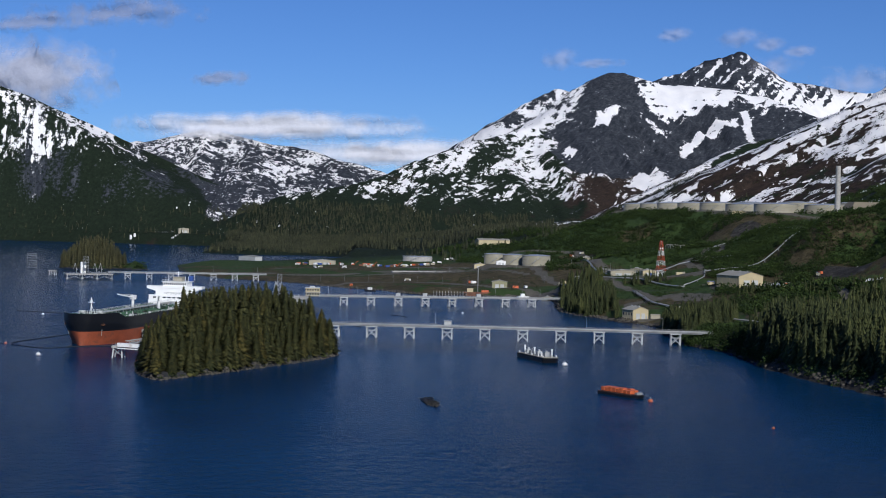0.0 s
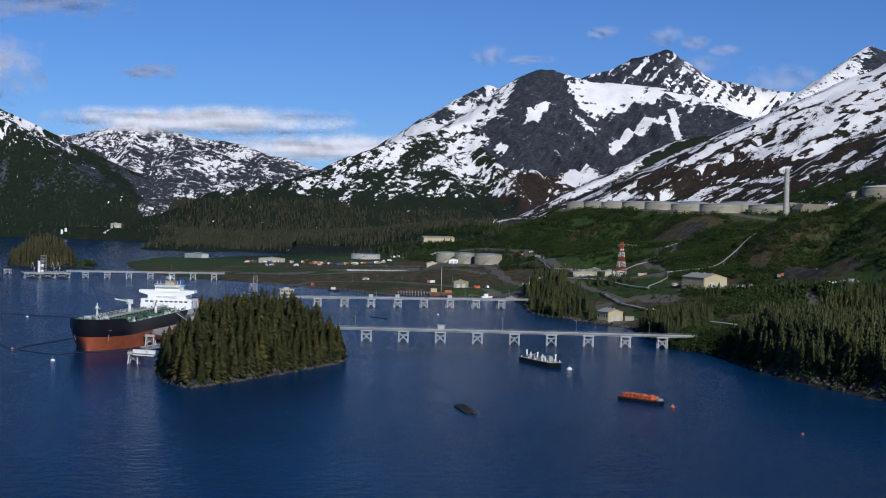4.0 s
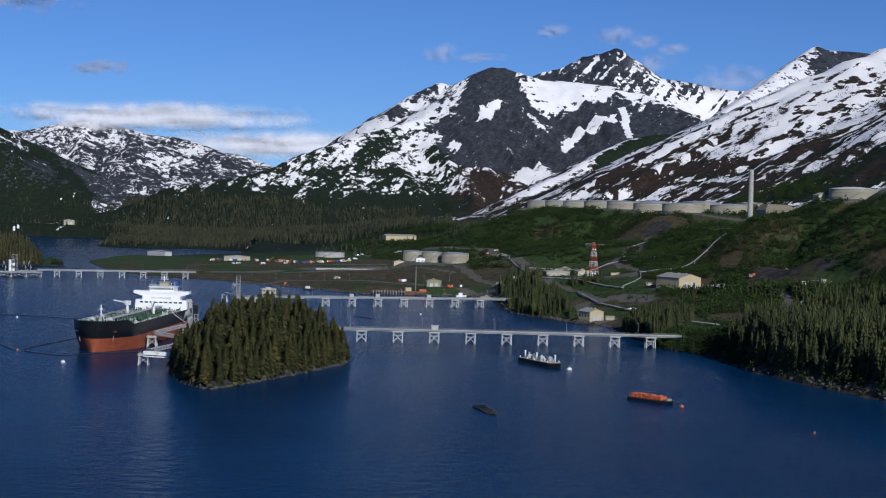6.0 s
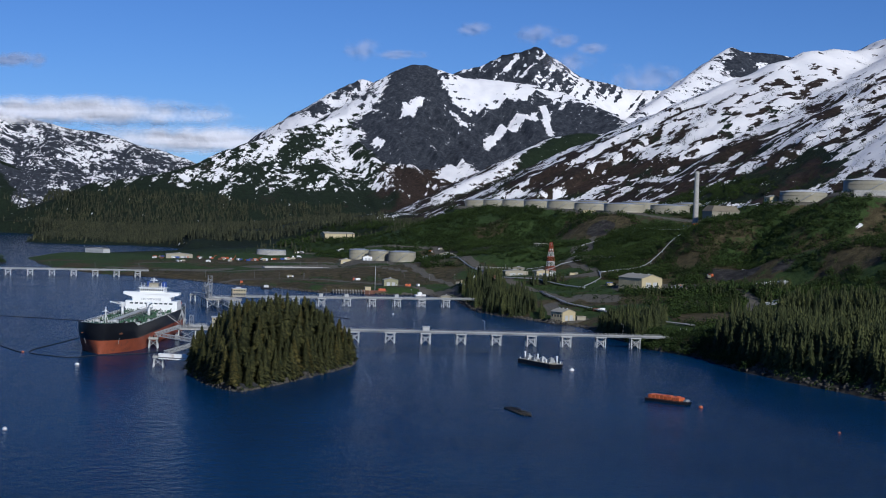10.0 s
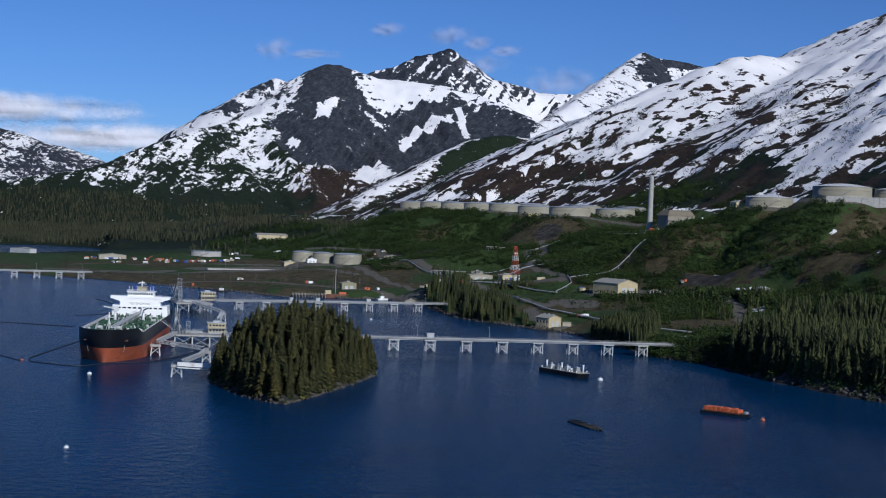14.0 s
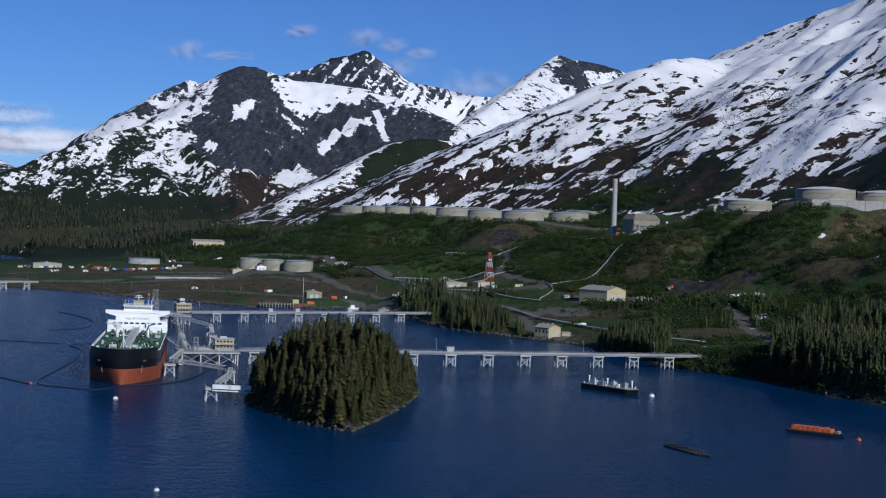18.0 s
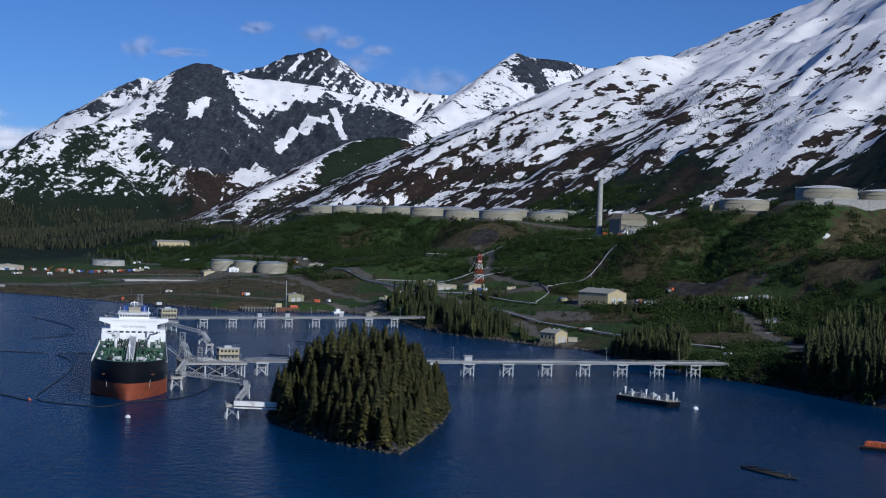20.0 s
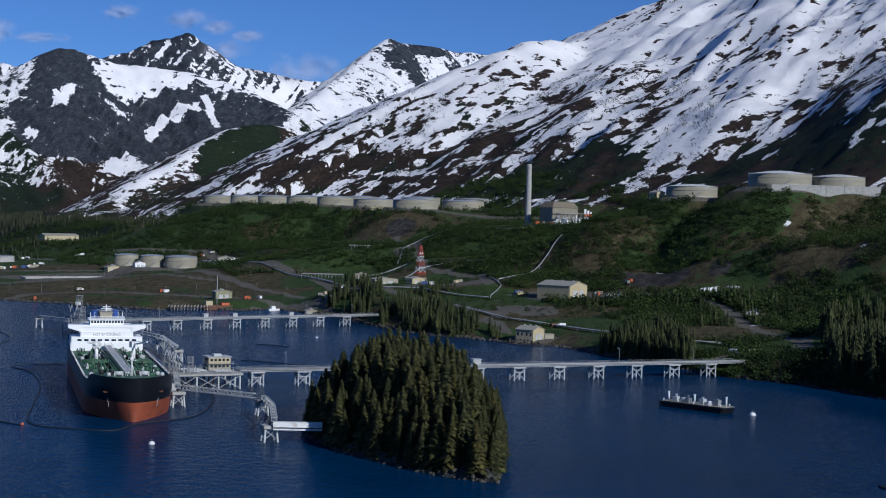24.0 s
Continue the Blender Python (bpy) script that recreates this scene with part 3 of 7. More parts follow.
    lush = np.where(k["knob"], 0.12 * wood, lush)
    # the long slope to the right: brush in bands down the fall line, a snowed gully, dark woods below
    gully = within(GX, GY, [(595, 1687), (674, 1786), (736, 1815), (775, 1805), (752, 1690), (713, 1645), (667, 1612), (625, 1630)], 12)
    shade = within(GX, GY, [(504, 2112), (523, 2070), (572, 1990), (608, 1992), (618, 1927), (657, 1899), (673, 1796), (648, 1741), (593, 1694), (578, 1684), (532, 1717), (493, 1778), (462, 1864), (477, 2042)], 18)
    shade = np.maximum(shade, within(GX, GY, [(649, 1600), (711, 1623), (740, 1560), (760, 1400), (720, 1200), (584, 1194), (586, 1262), (583, 1353), (572, 1435), (587, 1589)], 18))
    s = 0.36 + 0.32 * step(150, 300, z) + 0.34 * step(290, 460, z) + 0.35 * mid + 0.2 * streak + 1.35 * clump + 0.2 * big + 0.3 * fine
    s = s + 0.45 * gully - 0.34 * shade * step(260, 180, z) - 0.06 * shade + 0.7 * ledge * step(260, 150, z) - 0.15 * step(112, 98, z)
    snow = np.where(k["slope"], s, snow)
    green = np.where(k["slope"], 0.36 + 0.3 * shade + 0.8 * mid - 0.3 * step(260, 360, z), green)
    # far peaks
    snow = np.where(k["horn"], 0.74 + 0.8 * streak + 0.3 * mid - 0.9 * within(GX, z, [(1240, 600), (1308, 672), (1343, 662), (1534, 650), (1520, 622), (1410, 628), (1365, 600), (1352, 500), (1322, 470), (1300, 560)], 26), snow)
    snow = np.where(k["summit"], 0.07 + 0.5 * streak + 1.8 * stripe + 0.6 * step(700, 790, GX) * step(590, 550, z), snow)
    snow = np.where(k["white"], 0.48 + 1.0 * streak + 0.5 * mid, snow)
    for n in ("horn", "summit", "white"):
        rock = np.where(k[n], 0.9, rock)
    snow = np.where(k["fjord_head"], 0.26 + 0.26 * step(120, 300, z) + 0.45 * streak + 0.2 * mid, snow)
    snow = np.where(k["fjord_side"], -0.12 + 0.6 * step(150, 290, z) + 0.4 * streak + 0.2 * mid, snow)
    rock = np.where(k["fjord_head"], 0.8, rock)
    # The haze-blue rock tone shows through the fjord side's green.
    rock = np.where(k["fjord_side"], (0.45 + 0.4 * streak) * step(40, 130, z), rock)
    green = np.where(k["fjord_side"] | k["fjord_head"], 0.85, green)
    return snow, rock, green, gravel, lush


def grid_mesh(name, X, Y, Z, data):
    rows, cols = X.shape
    me = bpy.data.meshes.new(name)
    co = np.stack([X, Y, Z], -1).reshape(-1, 3)
    a = (np.arange(rows - 1)[:, None] * cols + np.arange(cols - 1)).ravel()
    quads = np.stack([a, a + 1, a + cols + 1, a + cols], 1)
    me.vertices.add(len(co))
    me.vertices.foreach_set("co", co.ravel())
    me.loops.add(quads.size)
    me.loops.foreach_set("vertex_index", quads.ravel())
    me.polygons.add(len(quads))
    me.polygons.foreach_set("loop_start", np.arange(len(quads)) * 4)
    me.polygons.foreach_set("use_smooth", np.ones(len(quads), bool))
    me.update(calc_edges=True)
    for key, v in data.items():
        at = me.attributes.new(key, "FLOAT", "POINT")
        at.data.foreach_set("value", v.ravel().astype(np.float32))
    return me


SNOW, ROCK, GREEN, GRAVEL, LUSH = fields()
# roads, yards and bare strips
TRACKS = [
    (5, [(-301, 1294), (-185, 1450), (-65, 1525), (20, 1400), (72, 1284), (116, 1265), (165, 1258), (200, 1218)]),
    (4, [(-307, 1786), (-145, 1857), (17, 1793), (67, 1467), (100, 1320), (116, 1265), (134, 1195), (152, 1088), (133, 1073), (126, 1017)]),
    (5, [(-88, 2111), (18, 1973), (101, 1879), (127, 1498), (117, 1356)]),
    (4, [(161, 796), (193, 819), (217, 791), (247, 838), (271, 937), (289, 991), (288, 1125), (244, 1162), (202, 1174)]),
    (5, [(274, 2155), (303, 1870), (388, 1744), (502, 1582), (458, 1458), (435, 1381)]),
    (6, [(219, 2348), (299, 2093), (391, 1983), (529, 1993)]),
    (3, [(-74, 1673), (-6, 1649), (38, 1553)]),
    (3, [(199, 1228), (222, 1289), (200, 1377), (264, 1569), (292, 1720)]),
]
for wide, pts in TRACKS:
    for (ax, ay), (bx, by) in zip(pts, pts[1:]):
        t = np.clip(((GX - ax) * (bx - ax) + (GY - ay) * (by - ay)) / ((bx - ax) ** 2 + (by - ay) ** 2), 0, 1)
        d = np.hypot(GX - ax - t * (bx - ax), GY - ay - t * (by - ay))
        GRAVEL = np.maximum(GRAVEL, step(wide + 4, wide - 1, d))
for px, py, r, pz in PADS:
    GRAVEL = np.maximum(GRAVEL, 0.95 * step(1.45, 0.95, np.hypot(GX - px, GY - py) / r))
for cx, cy, rx, ry, turn in ((-223, 1402, 80.2, 13.8, 3), (-305, 1704, 41.7, 16, -30), (93, 1280, 25.8, 13.5, 0), (35, 1813, 63.4, 22.7, -35), (-143, 1353, 53.2, 7.7, 0), (253, 1570, 34.9, 16, 60), (235, 1006, 20.2, 12.9, 40), (492, 1524, 29.5, 9.1, -35), (-113, 1640, 99.3, 19.6, 5), (40, 1645, 54.4, 12.5, -20), (179, 1099, 20.3, 38.9, 10), (-220, 1676, 56.6, 22.8, 0)):
    GRAVEL = np.maximum(GRAVEL, 0.9 * step(-0.1, 0.3, near_patch(cx, cy, rx, ry, turn, GX, GY)) * (0.55 + 0.9 * fbm(GX / 20, GY / 20, 4, 91)))
# brown dead heath: a broad flat behind the shore, cuttings on the hill
for cx, cy, rx, ry, turn in ((-204, 1507, 130.5, 86.9, 5), (-4, 1594, 110, 47.4, -5), (480, 1083, 67.6, 38.8, 10), (194, 1376, 34.5, 29.1, 0), (229, 910, 35.1, 27.8, 30), (194, 1079, 28.2, 26, 0), (251, 1395, 39, 21.1, -15), (213, 1499, 20.9, 10.7, 0), (412, 1047, 39.2, 28.4, 20), (240, 925, 46, 40, -30), (255, 1400, 62, 34, 55), (450, 1040, 100, 75, 10)):
    GREEN = GREEN - 0.55 * step(-0.1, 0.4, near_patch(cx, cy, rx, ry, turn, GX, GY))
for cx, cy, rx, ry, turn in ((312, 1145, 44, 19, -70), (306, 1740, 20, 28, 0), (345, 1090, 12, 10, 0), (125, 1815, 52, 16, -25), (105, 1880, 14, 30, 0)):
    ROCK = np.maximum(ROCK, 1.1 * step(-0.1, 0.3, near_patch(cx, cy, rx, ry, turn, GX, GY)))
for cx, cy, rx, ry, turn in ((334, 1150, 38, 4.5, -74), (323, 1066, 9, 8, 0), (299, 972, 8, 13, -30), (278, 933, 8, 5.1, 10), (419, 1109, 5.6, 3.9, 0), (411, 1058, 10.1, 2.6, -20), (404, 992, 8.9, 2.6, -20), (503, 1088, 13.5, 3.2, 0), (-2, 2504, 62.5, 9, 0), (269, 793, 7.6, 5, 20)):
    SNOW = np.maximum(SNOW, 0.66 * step(-0.1, 0.4, near_patch(cx, cy, rx, ry, turn, GX, GY)))
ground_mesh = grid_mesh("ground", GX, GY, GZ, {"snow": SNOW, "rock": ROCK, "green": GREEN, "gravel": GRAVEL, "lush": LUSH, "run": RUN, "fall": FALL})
ground_mesh.materials.append(M_land)
ground = tagged(new("ground", ground_mesh), "snow-streaked mountains over green and brown coastal hills", "terrain", kind="structure")

bm = bmesh.new()
box(bm, -3600, 2600, -2500, 4300, -30, 0)
water = tagged(link_mesh("water", bm, M_water), "deep blue sheltered sea with light ripples", "water", kind="structure")


def ground_at(x, y):
    return float(height(np.array([x]), np.array([y]))[0])

# ---- woods ----
rng = np.random.default_rng(11)


def spruce_parts(h, r, tiers, per, rg, thick=True):
    """Vertices and triangles of one spruce crown: drooping boughs in whorls about a slim core."""
    v, f = [], []
    core = len(v)
    for k in range(6):
        a = k * math.tau / 6
        v.append((0.30 * r * math.cos(a), 0.30 * r * math.sin(a), 0.10 * h))
    v.append((0, 0, h))
    f += [(core + k, core + (k + 1) % 6, core + 6) for k in range(6)]
    for i in range(tiers):
        u = (i + rg.uniform(-0.25, 0.25)) / tiers
        z = h * (0.06 + 0.92 * u)
        reach = r * (1 - u) ** 0.75 * rg.uniform(0.8, 1.12) + 0.05 * r
        for j in range(per):
            a = math.tau * (j + 0.5 * (i % 2) + rg.uniform(-0.3, 0.3)) / per
            q = reach * rg.uniform(0.5, 1.2)
            w = max(q * rg.uniform(0.16, 0.32), 0.07 * r)
            ca, sa = math.cos(a), math.sin(a)
            drop = q * rg.uniform(0.25, 0.5)
            lift = h / tiers * 0.9
            b = len(v)
            v += [(0, 0, z + lift), (0.55 * q * ca - w * sa, 0.55 * q * sa + w * ca, z - 0.5 * drop), (q * ca, q * sa, z - drop), (0.55 * q * ca + w * sa, 0.55 * q * sa - w * ca, z - 0.5 * drop)]
            f += [(b, b + 1, b + 2), (b, b + 2, b + 3)]
            if thick:
                v.append((0.5 * q * ca, 0.5 * q * sa, z - 0.75 * drop))
                f += [(b + 1, b + 4, b + 2), (b + 4, b + 3, b + 2)]
    return np.array(v, float), np.array(f, int)


def raw_mesh(name, v, f, material):
    me = bpy.data.meshes.new(name)
    me.vertices.add(len(v))
    me.vertices.foreach_set("co", np.asarray(v, np.float32).ravel())
    me.loops.add(f.size)
    me.loops.foreach_set("vertex_index", f.ravel().astype(np.int32))
    me.polygons.add(len(f))
    me.polygons.foreach_set("loop_start", np.arange(len(f)) * f.shape[1])
    me.update(calc_edges=True)
    me.materials.append(material)
    return me


def scatter_mesh(name, shapes, places, material):
    """Many plants in one mesh: places are rows of x, y, z, size, turn."""
    vs, fs, at = [], [], 0
    for n, (x, y, z, s, a) in enumerate(places):
        v, f = shapes[n % len(shapes)]
        c, d = math.cos(a) * s, math.sin(a) * s
        vs.append(np.stack([x + c * v[:, 0] - d * v[:, 1], y + d * v[:, 0] + c * v[:, 1], z + s * v[:, 2]], 1))
        fs.append(f + at)
        at += len(v)
    return raw_mesh(name, np.concatenate(vs), np.concatenate(fs), material)


CLEARED = [((203, 1209), (222, 1221), (270, 1262), (300, 1288))]


def sow(n, x0, x1, y0, y1, keep, low, high, seed, sink=0.4, edge=1.5):
    """Up to n plants in a rectangle, where keep(x, y, z) says so."""
    rg = np.random.default_rng(seed)
    x, y = rg.uniform(x0, x1, n), rg.uniform(y0, y1, n)
    z, who, gul, awy, alg, sd = height(x, y, True)
    for px, py, r, pz in PADS:
        sd = np.where(np.hypot(x - px, y - py) < r * 1.1, -5, sd)
    for wide, pts in TRACKS + [(4.0, pts) for pts in CLEARED]:
        for (ax, ay), (bx, by) in zip(pts, pts[1:]):
            t = np.clip(((x - ax) * (bx - ax) + (y - ay) * (by - ay)) / ((bx - ax) ** 2 + (by - ay) ** 2), 0, 1)
            sd = np.where(np.hypot(x - ax - t * (bx - ax), y - ay - t * (by - ay)) < wide + 1.5, -5, sd)
    ok = (sd > edge) & keep(x, y, z, who)
    return np.stack([x, y, z - sink, rg.uniform(low, high, n), rg.uniform(0, 6.28, n)], 1)[ok]


# the wooded islet before the berth
ISLET = [(-138, 600), (-136, 572), (-127, 536), (-118, 512), (-106, 499), (-92, 526), (-77, 559), (-62, 594), (-52, 622), (-48, 646), (-54, 664), (-76, 676), (-102, 670), (-122, 650), (-134, 626)]


def islet_inside(x, y, grow=0.0):
    best, inside = np.full(x.shape, 1e9), np.zeros(x.shape, bool)
    for (ax, ay), (bx, by) in zip(ISLET, ISLET[1:] + ISLET[:1]):
        t = np.clip(((x - ax) * (bx - ax) + (y - ay) * (by - ay)) / ((bx - ax) ** 2 + (by - ay) ** 2), 0, 1)
        best = np.minimum(best, np.hypot(x - ax - t * (bx - ax), y - ay - t * (by - ay)))
        if ay != by:
            inside ^= ((ay > y) != (by > y)) & (x < (bx - ax) * (y - ay) / (by - ay) + ax)
    return np.where(inside, best, -best)


def islet_height(x, y):
    d = islet_inside(x, y) + 2.2 * (fbm(x / 7, y / 7, 3, 31) - 0.5)
    return np.where(d > 0, 0.2 + 2.6 * step(0, 2.4, d) + 5.6 * step(2, 30, d) + 2.6 * (fbm(x / 4, y / 4, 4, 33) - 0.5) * step(0, 2, d), np.maximum(d, -4) * 0.8)


ix, iy = np.meshgrid(np.arange(-150, -38, 1.4), np.arange(486, 690, 1.4))
iz = islet_height(ix, iy)
idist = islet_inside(ix, iy)
im = grid_mesh("islet", ix, iy, iz, {"snow": np.zeros(ix.shape) - 1, "rock": 1.15 * step(6.5, 3.0, idist) + 0.3 * (fbm(ix / 9, iy / 9, 3, 35) - 0.5), "green": 0.55 + fbm(ix / 12, iy / 12, 3, 36) - 0.5, "gravel": np.zeros(ix.shape), "lush": np.zeros(ix.shape) + 0.5, "run": ix, "fall": iy})
im.materials.append(M_land)
tagged(new("islet", im), "low rocky islet rim under dense spruce", "islet", kind="structure")

CROWNS, BOLES = [], []
for k in range(5):
    rg = np.random.default_rng(100 + k)
    v, f = spruce_parts(1.0, (0.26, 0.30, 0.24, 0.31, 0.28)[k], (36, 33, 38, 32, 35)[k], 13, rg)
    CROWNS.append(raw_mesh("crown", v, f, M_spruce))
bm = bmesh.new()
rod(bm, (0, 0, -0.06), (0, 0, 0.92), 0.016, 7, 0.003)
BOLE = bpy.data.meshes.new("trunk")
bm.to_mesh(BOLE)
bm.free()
BOLE.materials.append(M_bark)


def spruce(x, y, z, h, turn, k, label, group):
    e = thing("spruce_tree", pose(x, y, z, rng.uniform(-2, 2), rng.uniform(-2, 2), turn) @ Matrix.Scale(h, 4), label, "tree", group)
    for mesh in (BOLE, CROWNS[k]):
        new(mesh.name.split(".")[0], mesh).parent = e
    return e


spots = []
for _ in range(6000):
    x, y = rng.uniform(-140, -46), rng.uniform(500, 678)
    if islet_inside(np.array([x]), np.array([y]))[0] > 1.5 and all((x - a) ** 2 + (y - b) ** 2 > 17.0 for a, b in spots):
        spots.append((x, y))
    if len(spots) >= 290:
        break
for n, (x, y) in enumerate(spots):
    d = float(islet_inside(np.array([x]), np.array([y]))[0])
    h = (15.0 + 13.5 * min(d / 20, 1)) * rng.uniform(0.78, 1.12)
    spruce(x, y, float(islet_height(np.array([x]), np.array([y]))[0]) - 0.3, h, rng.uniform(0, 360), n % 5, "dark green spruce standing in the islet's dense wood", "spruces on the islet")

LEAN = []
for k in range(6):
    rg = np.random.default_rng(200 + k)
    LEAN.append(spruce_parts(1.0, (0.21, 0.24, 0.2, 0.26, 0.22, 0.24)[k], (9, 8, 10, 8, 9, 8)[k], 6, rg, False))
TINY = []
for k in range(4):
    rg = np.random.default_rng(230 + k)
    TINY.append(spruce_parts(1.0, 0.31, 4, 5, rg, False))


def clump_parts(rg, n=26):
    """A bushy crown of many small leaf clumps, wider than high."""
    v, f = [], []
    for _ in range(n):
        a, u = rg.uniform(0, math.tau), rg.uniform(0, 1)
        q = 0.5 * math.sqrt(rg.uniform(0, 1))
        c = np.array([q * math.cos(a), q * math.sin(a), 0.12 + 0.75 * u * (1 - q * q * 2.2)])
        s = rg.uniform(0.10, 0.19)
        t = rg.normal(size=(4, 3))
        t /= np.linalg.norm(t, axis=1)[:, None]
        b = len(v)
        v += [tuple(c + s * w) for w in t]
        f += [(b, b + 1, b + 2), (b, b + 2, b + 3), (b, b + 3, b + 1), (b + 1, b + 3, b + 2)]
    return np.array(v, float), np.array(f, int)


BUSHES = [clump_parts(np.random.default_rng(300 + k), 18) for k in range(6)]
SCRUB = [clump_parts(np.random.default_rng(320 + k), 9) for k in range(4)]


def patchy(x, y, size, seed, cut):
    return fbm(x / size, y / size, 3, seed) > cut


# dense spruce on the near shore to the right of the pier, and stands by the bay
shore_wood = np.concatenate([
    sow(7000, 165, 430, 400, 860, lambda x, y, z, w: (y < 712 + (x - 176) * 1.45 + 30 * (fbm(x / 25, y / 25, 3, 48) - 0.5)) & (y < 850) & (z > 4.5) & (patchy(x, y, 45, 40, 0.38) | (y < 700)) & (x < 410 - (y - 600) * 0.25), 10, 22, 1, 0.6),
    sow(700, 143, 196, 812, 912, lambda x, y, z, w: (z < 13) & (x < 152 + (y - 800) * 0.42), 10, 18, 2),
    sow(800, 74, 128, 1000, 1290, lambda x, y, z, w: patchy(x, y, 26, 42, 0.40) & (x < 118), 10, 17, 3),
    sow(400, 100, 180, 1220, 1340, lambda x, y, z, w: patchy(x, y, 26, 49, 0.55), 7, 12, 16),
    sow(300, 215, 330, 930, 1100, lambda x, y, z, w: patchy(x, y, 40, 43, 0.6), 7, 12, 4),
])
tagged(new("shore_spruce_wood", scatter_mesh("shore_spruce_wood", LEAN, shore_wood, M_shorespruce)), "dark spruce wood along the rocky shore", "woods", kind="stuff")
# the far forest at the foot of the mountain
far_wood = np.concatenate([
    sow(42000, -760, 260, 2150, 3950, lambda x, y, z, w: (z < 102 + 60 * (fbm(x / 110, y / 110, 3, 45) - 0.5) - 40 * step(20, 220, x)) & patchy(x, y, 120, 44, 0.33) & (z > 3.5) & (y > 2480 - 0.5 * (x + 150)) & ((x < 20 + 160 * (fbm(x / 70, y / 70, 3, 64) - 0.5)) | (y < 2560)), 6, 14, 5),
    sow(3000, -1700, -560, 2760, 3950, lambda x, y, z, w: z < 90, 10, 16, 6),
    sow(260, -160, 120, 2080, 2330, lambda x, y, z, w: patchy(x, y, 50, 46, 0.5), 8, 14, 7),
    sow(900, 160, 620, 2320, 2800, lambda x, y, z, w: patchy(x, y, 80, 47, 0.56) & (z < 135), 6, 10, 8),
])
tagged(new("far_forest", scatter_mesh("far_forest", TINY, far_wood, M_farspruce)), "dark conifer forest at the mountain's foot", "woods", kind="stuff")
# alder scrub over the hill and the shore banks
alders = np.concatenate([
    sow(24000, 205, 560, 850, 1560, lambda x, y, z, w: (fbm(x / 42, y / 42, 3, 51) > 0.32 + 0.06 * step(320, 420, x)) & ~((np.hypot((x - 425) / 60, (y - 1035) / 45) < 1) & patchy(x, y, 16, 56, 0.42)) & (np.hypot((x - 243) / 36, (y - 912) / 46) > 1) & (np.hypot((x - 323) / 13, (y - 1058) / 17) > 1) & (np.hypot((x - 299) / 9, (y - 968) / 14) > 1) & (np.hypot((x - 312) / 17, (y - 1140) / 42) > 1) & (np.hypot((x - 255) / 44, (y - 1400) / 46) > 1), 2.2, 7.8, 9, 0.2),
    sow(9000, 60, 560, 1560, 2080, lambda x, y, z, w: patchy(x, y, 55, 52, 0.40), 4.0, 9.0, 10, 0.2),
    sow(7000, -130, 260, 1830, 2440, lambda x, y, z, w: (fbm(x / 48, y / 48, 3, 61) > 0.40) & (z > 17), 3.5, 8.5, 23, 0.2),
    sow(3200, 146, 220, 640, 830, lambda x, y, z, w: z < 14, 3.0, 6.2, 12, 0.3, -0.6),
    sow(4200, 165, 430, 360, 720, lambda x, y, z, w: z < 9, 3.0, 6.2, 22, 0.4, -0.6),
    sow(420, 222, 312, 960, 1082, lambda x, y, z, w: np.abs((y - 1035) + 1.7 * (x - 275)) < 26, 7.5, 12.0, 17, 0.2),
    sow(1100, 110, 235, 1010, 1420, lambda x, y, z, w: patchy(x, y, 24, 57, 0.52), 2.2, 5.0, 18, 0.2),
])
tagged(new("alder_scrub", scatter_mesh("alder_scrub", BUSHES, alders, M_alder)), "fresh green alder scrub on the hillside", "bushes", kind="stuff")
low_scrub = np.concatenate([
    sow(9000, 100, 660, 850, 2100, lambda x, y, z, w: patchy(x, y, 28, 53, 0.40), 1.6, 3.8, 13, 0.15),
    sow(4200, -330, 110, 1340, 2250, lambda x, y, z, w: patchy(x, y, 28, 54, 0.50), 1.3, 3.4, 14, 0.15),
    sow(1800, 400, 950, 1560, 2500, lambda x, y, z, w: patchy(x, y, 60, 55, 0.5) & (z < 200), 3, 6.5, 15, 0.15),
])
tagged(new("low_scrub", scatter_mesh("low_scrub", SCRUB, low_scrub, M_alder)), "low green and brown brush between the works", "bushes", kind="stuff")
# dark brush over the snowy slope
slope_brush = np.concatenate([
    sow(7000, 440, 1150, 1500, 2620, lambda x, y, z, w: (z > 104) & (z < 340) & (fbm((0.62 * x - 0.78 * y) / 34, (0.78 * x + 0.62 * y) / 130, 4, 58) > 0.44 + (z - 104) / 1900), 3.5, 8.0, 19, 0.3),
    sow(5000, 80, 460, 2380, 3350, lambda x, y, z, w: (z > 60) & (z < 175) & patchy(x, y, 44, 59, 0.48), 3.5, 8.0, 20, 0.3),
])
tagged(new("slope_brush", scatter_mesh("slope_brush", SCRUB, slope_brush, M_farspruce)), "dark leafless brush among snow on the slope", "bushes", kind="stuff")


def rock_parts(rg):
    """A rough boulder of twenty faces."""
    g = (1 + 5**0.5) / 2
    v = np.array([(-1, g, 0), (1, g, 0), (-1, -g, 0), (1, -g, 0), (0, -1, g), (0, 1, g), (0, -1, -g), (0, 1, -g), (g, 0, -1), (g, 0, 1), (-g, 0, -1), (-g, 0, 1)], float) / 1.9
    f = np.array([(0, 11, 5), (0, 5, 1), (0, 1, 7), (0, 7, 10), (0, 10, 11), (1, 5, 9), (5, 11, 4), (11, 10, 2), (10, 7, 6), (7, 1, 8), (3, 9, 4), (3, 4, 2), (3, 2, 6), (3, 6, 8), (3, 8, 9), (4, 9, 5), (2, 4, 11), (6, 2, 10), (8, 6, 7), (9, 8, 1)])
    return v * rg.uniform(0.65, 1.25, (12, 1)) * np.array([1.2, 0.9, 0.75]), f


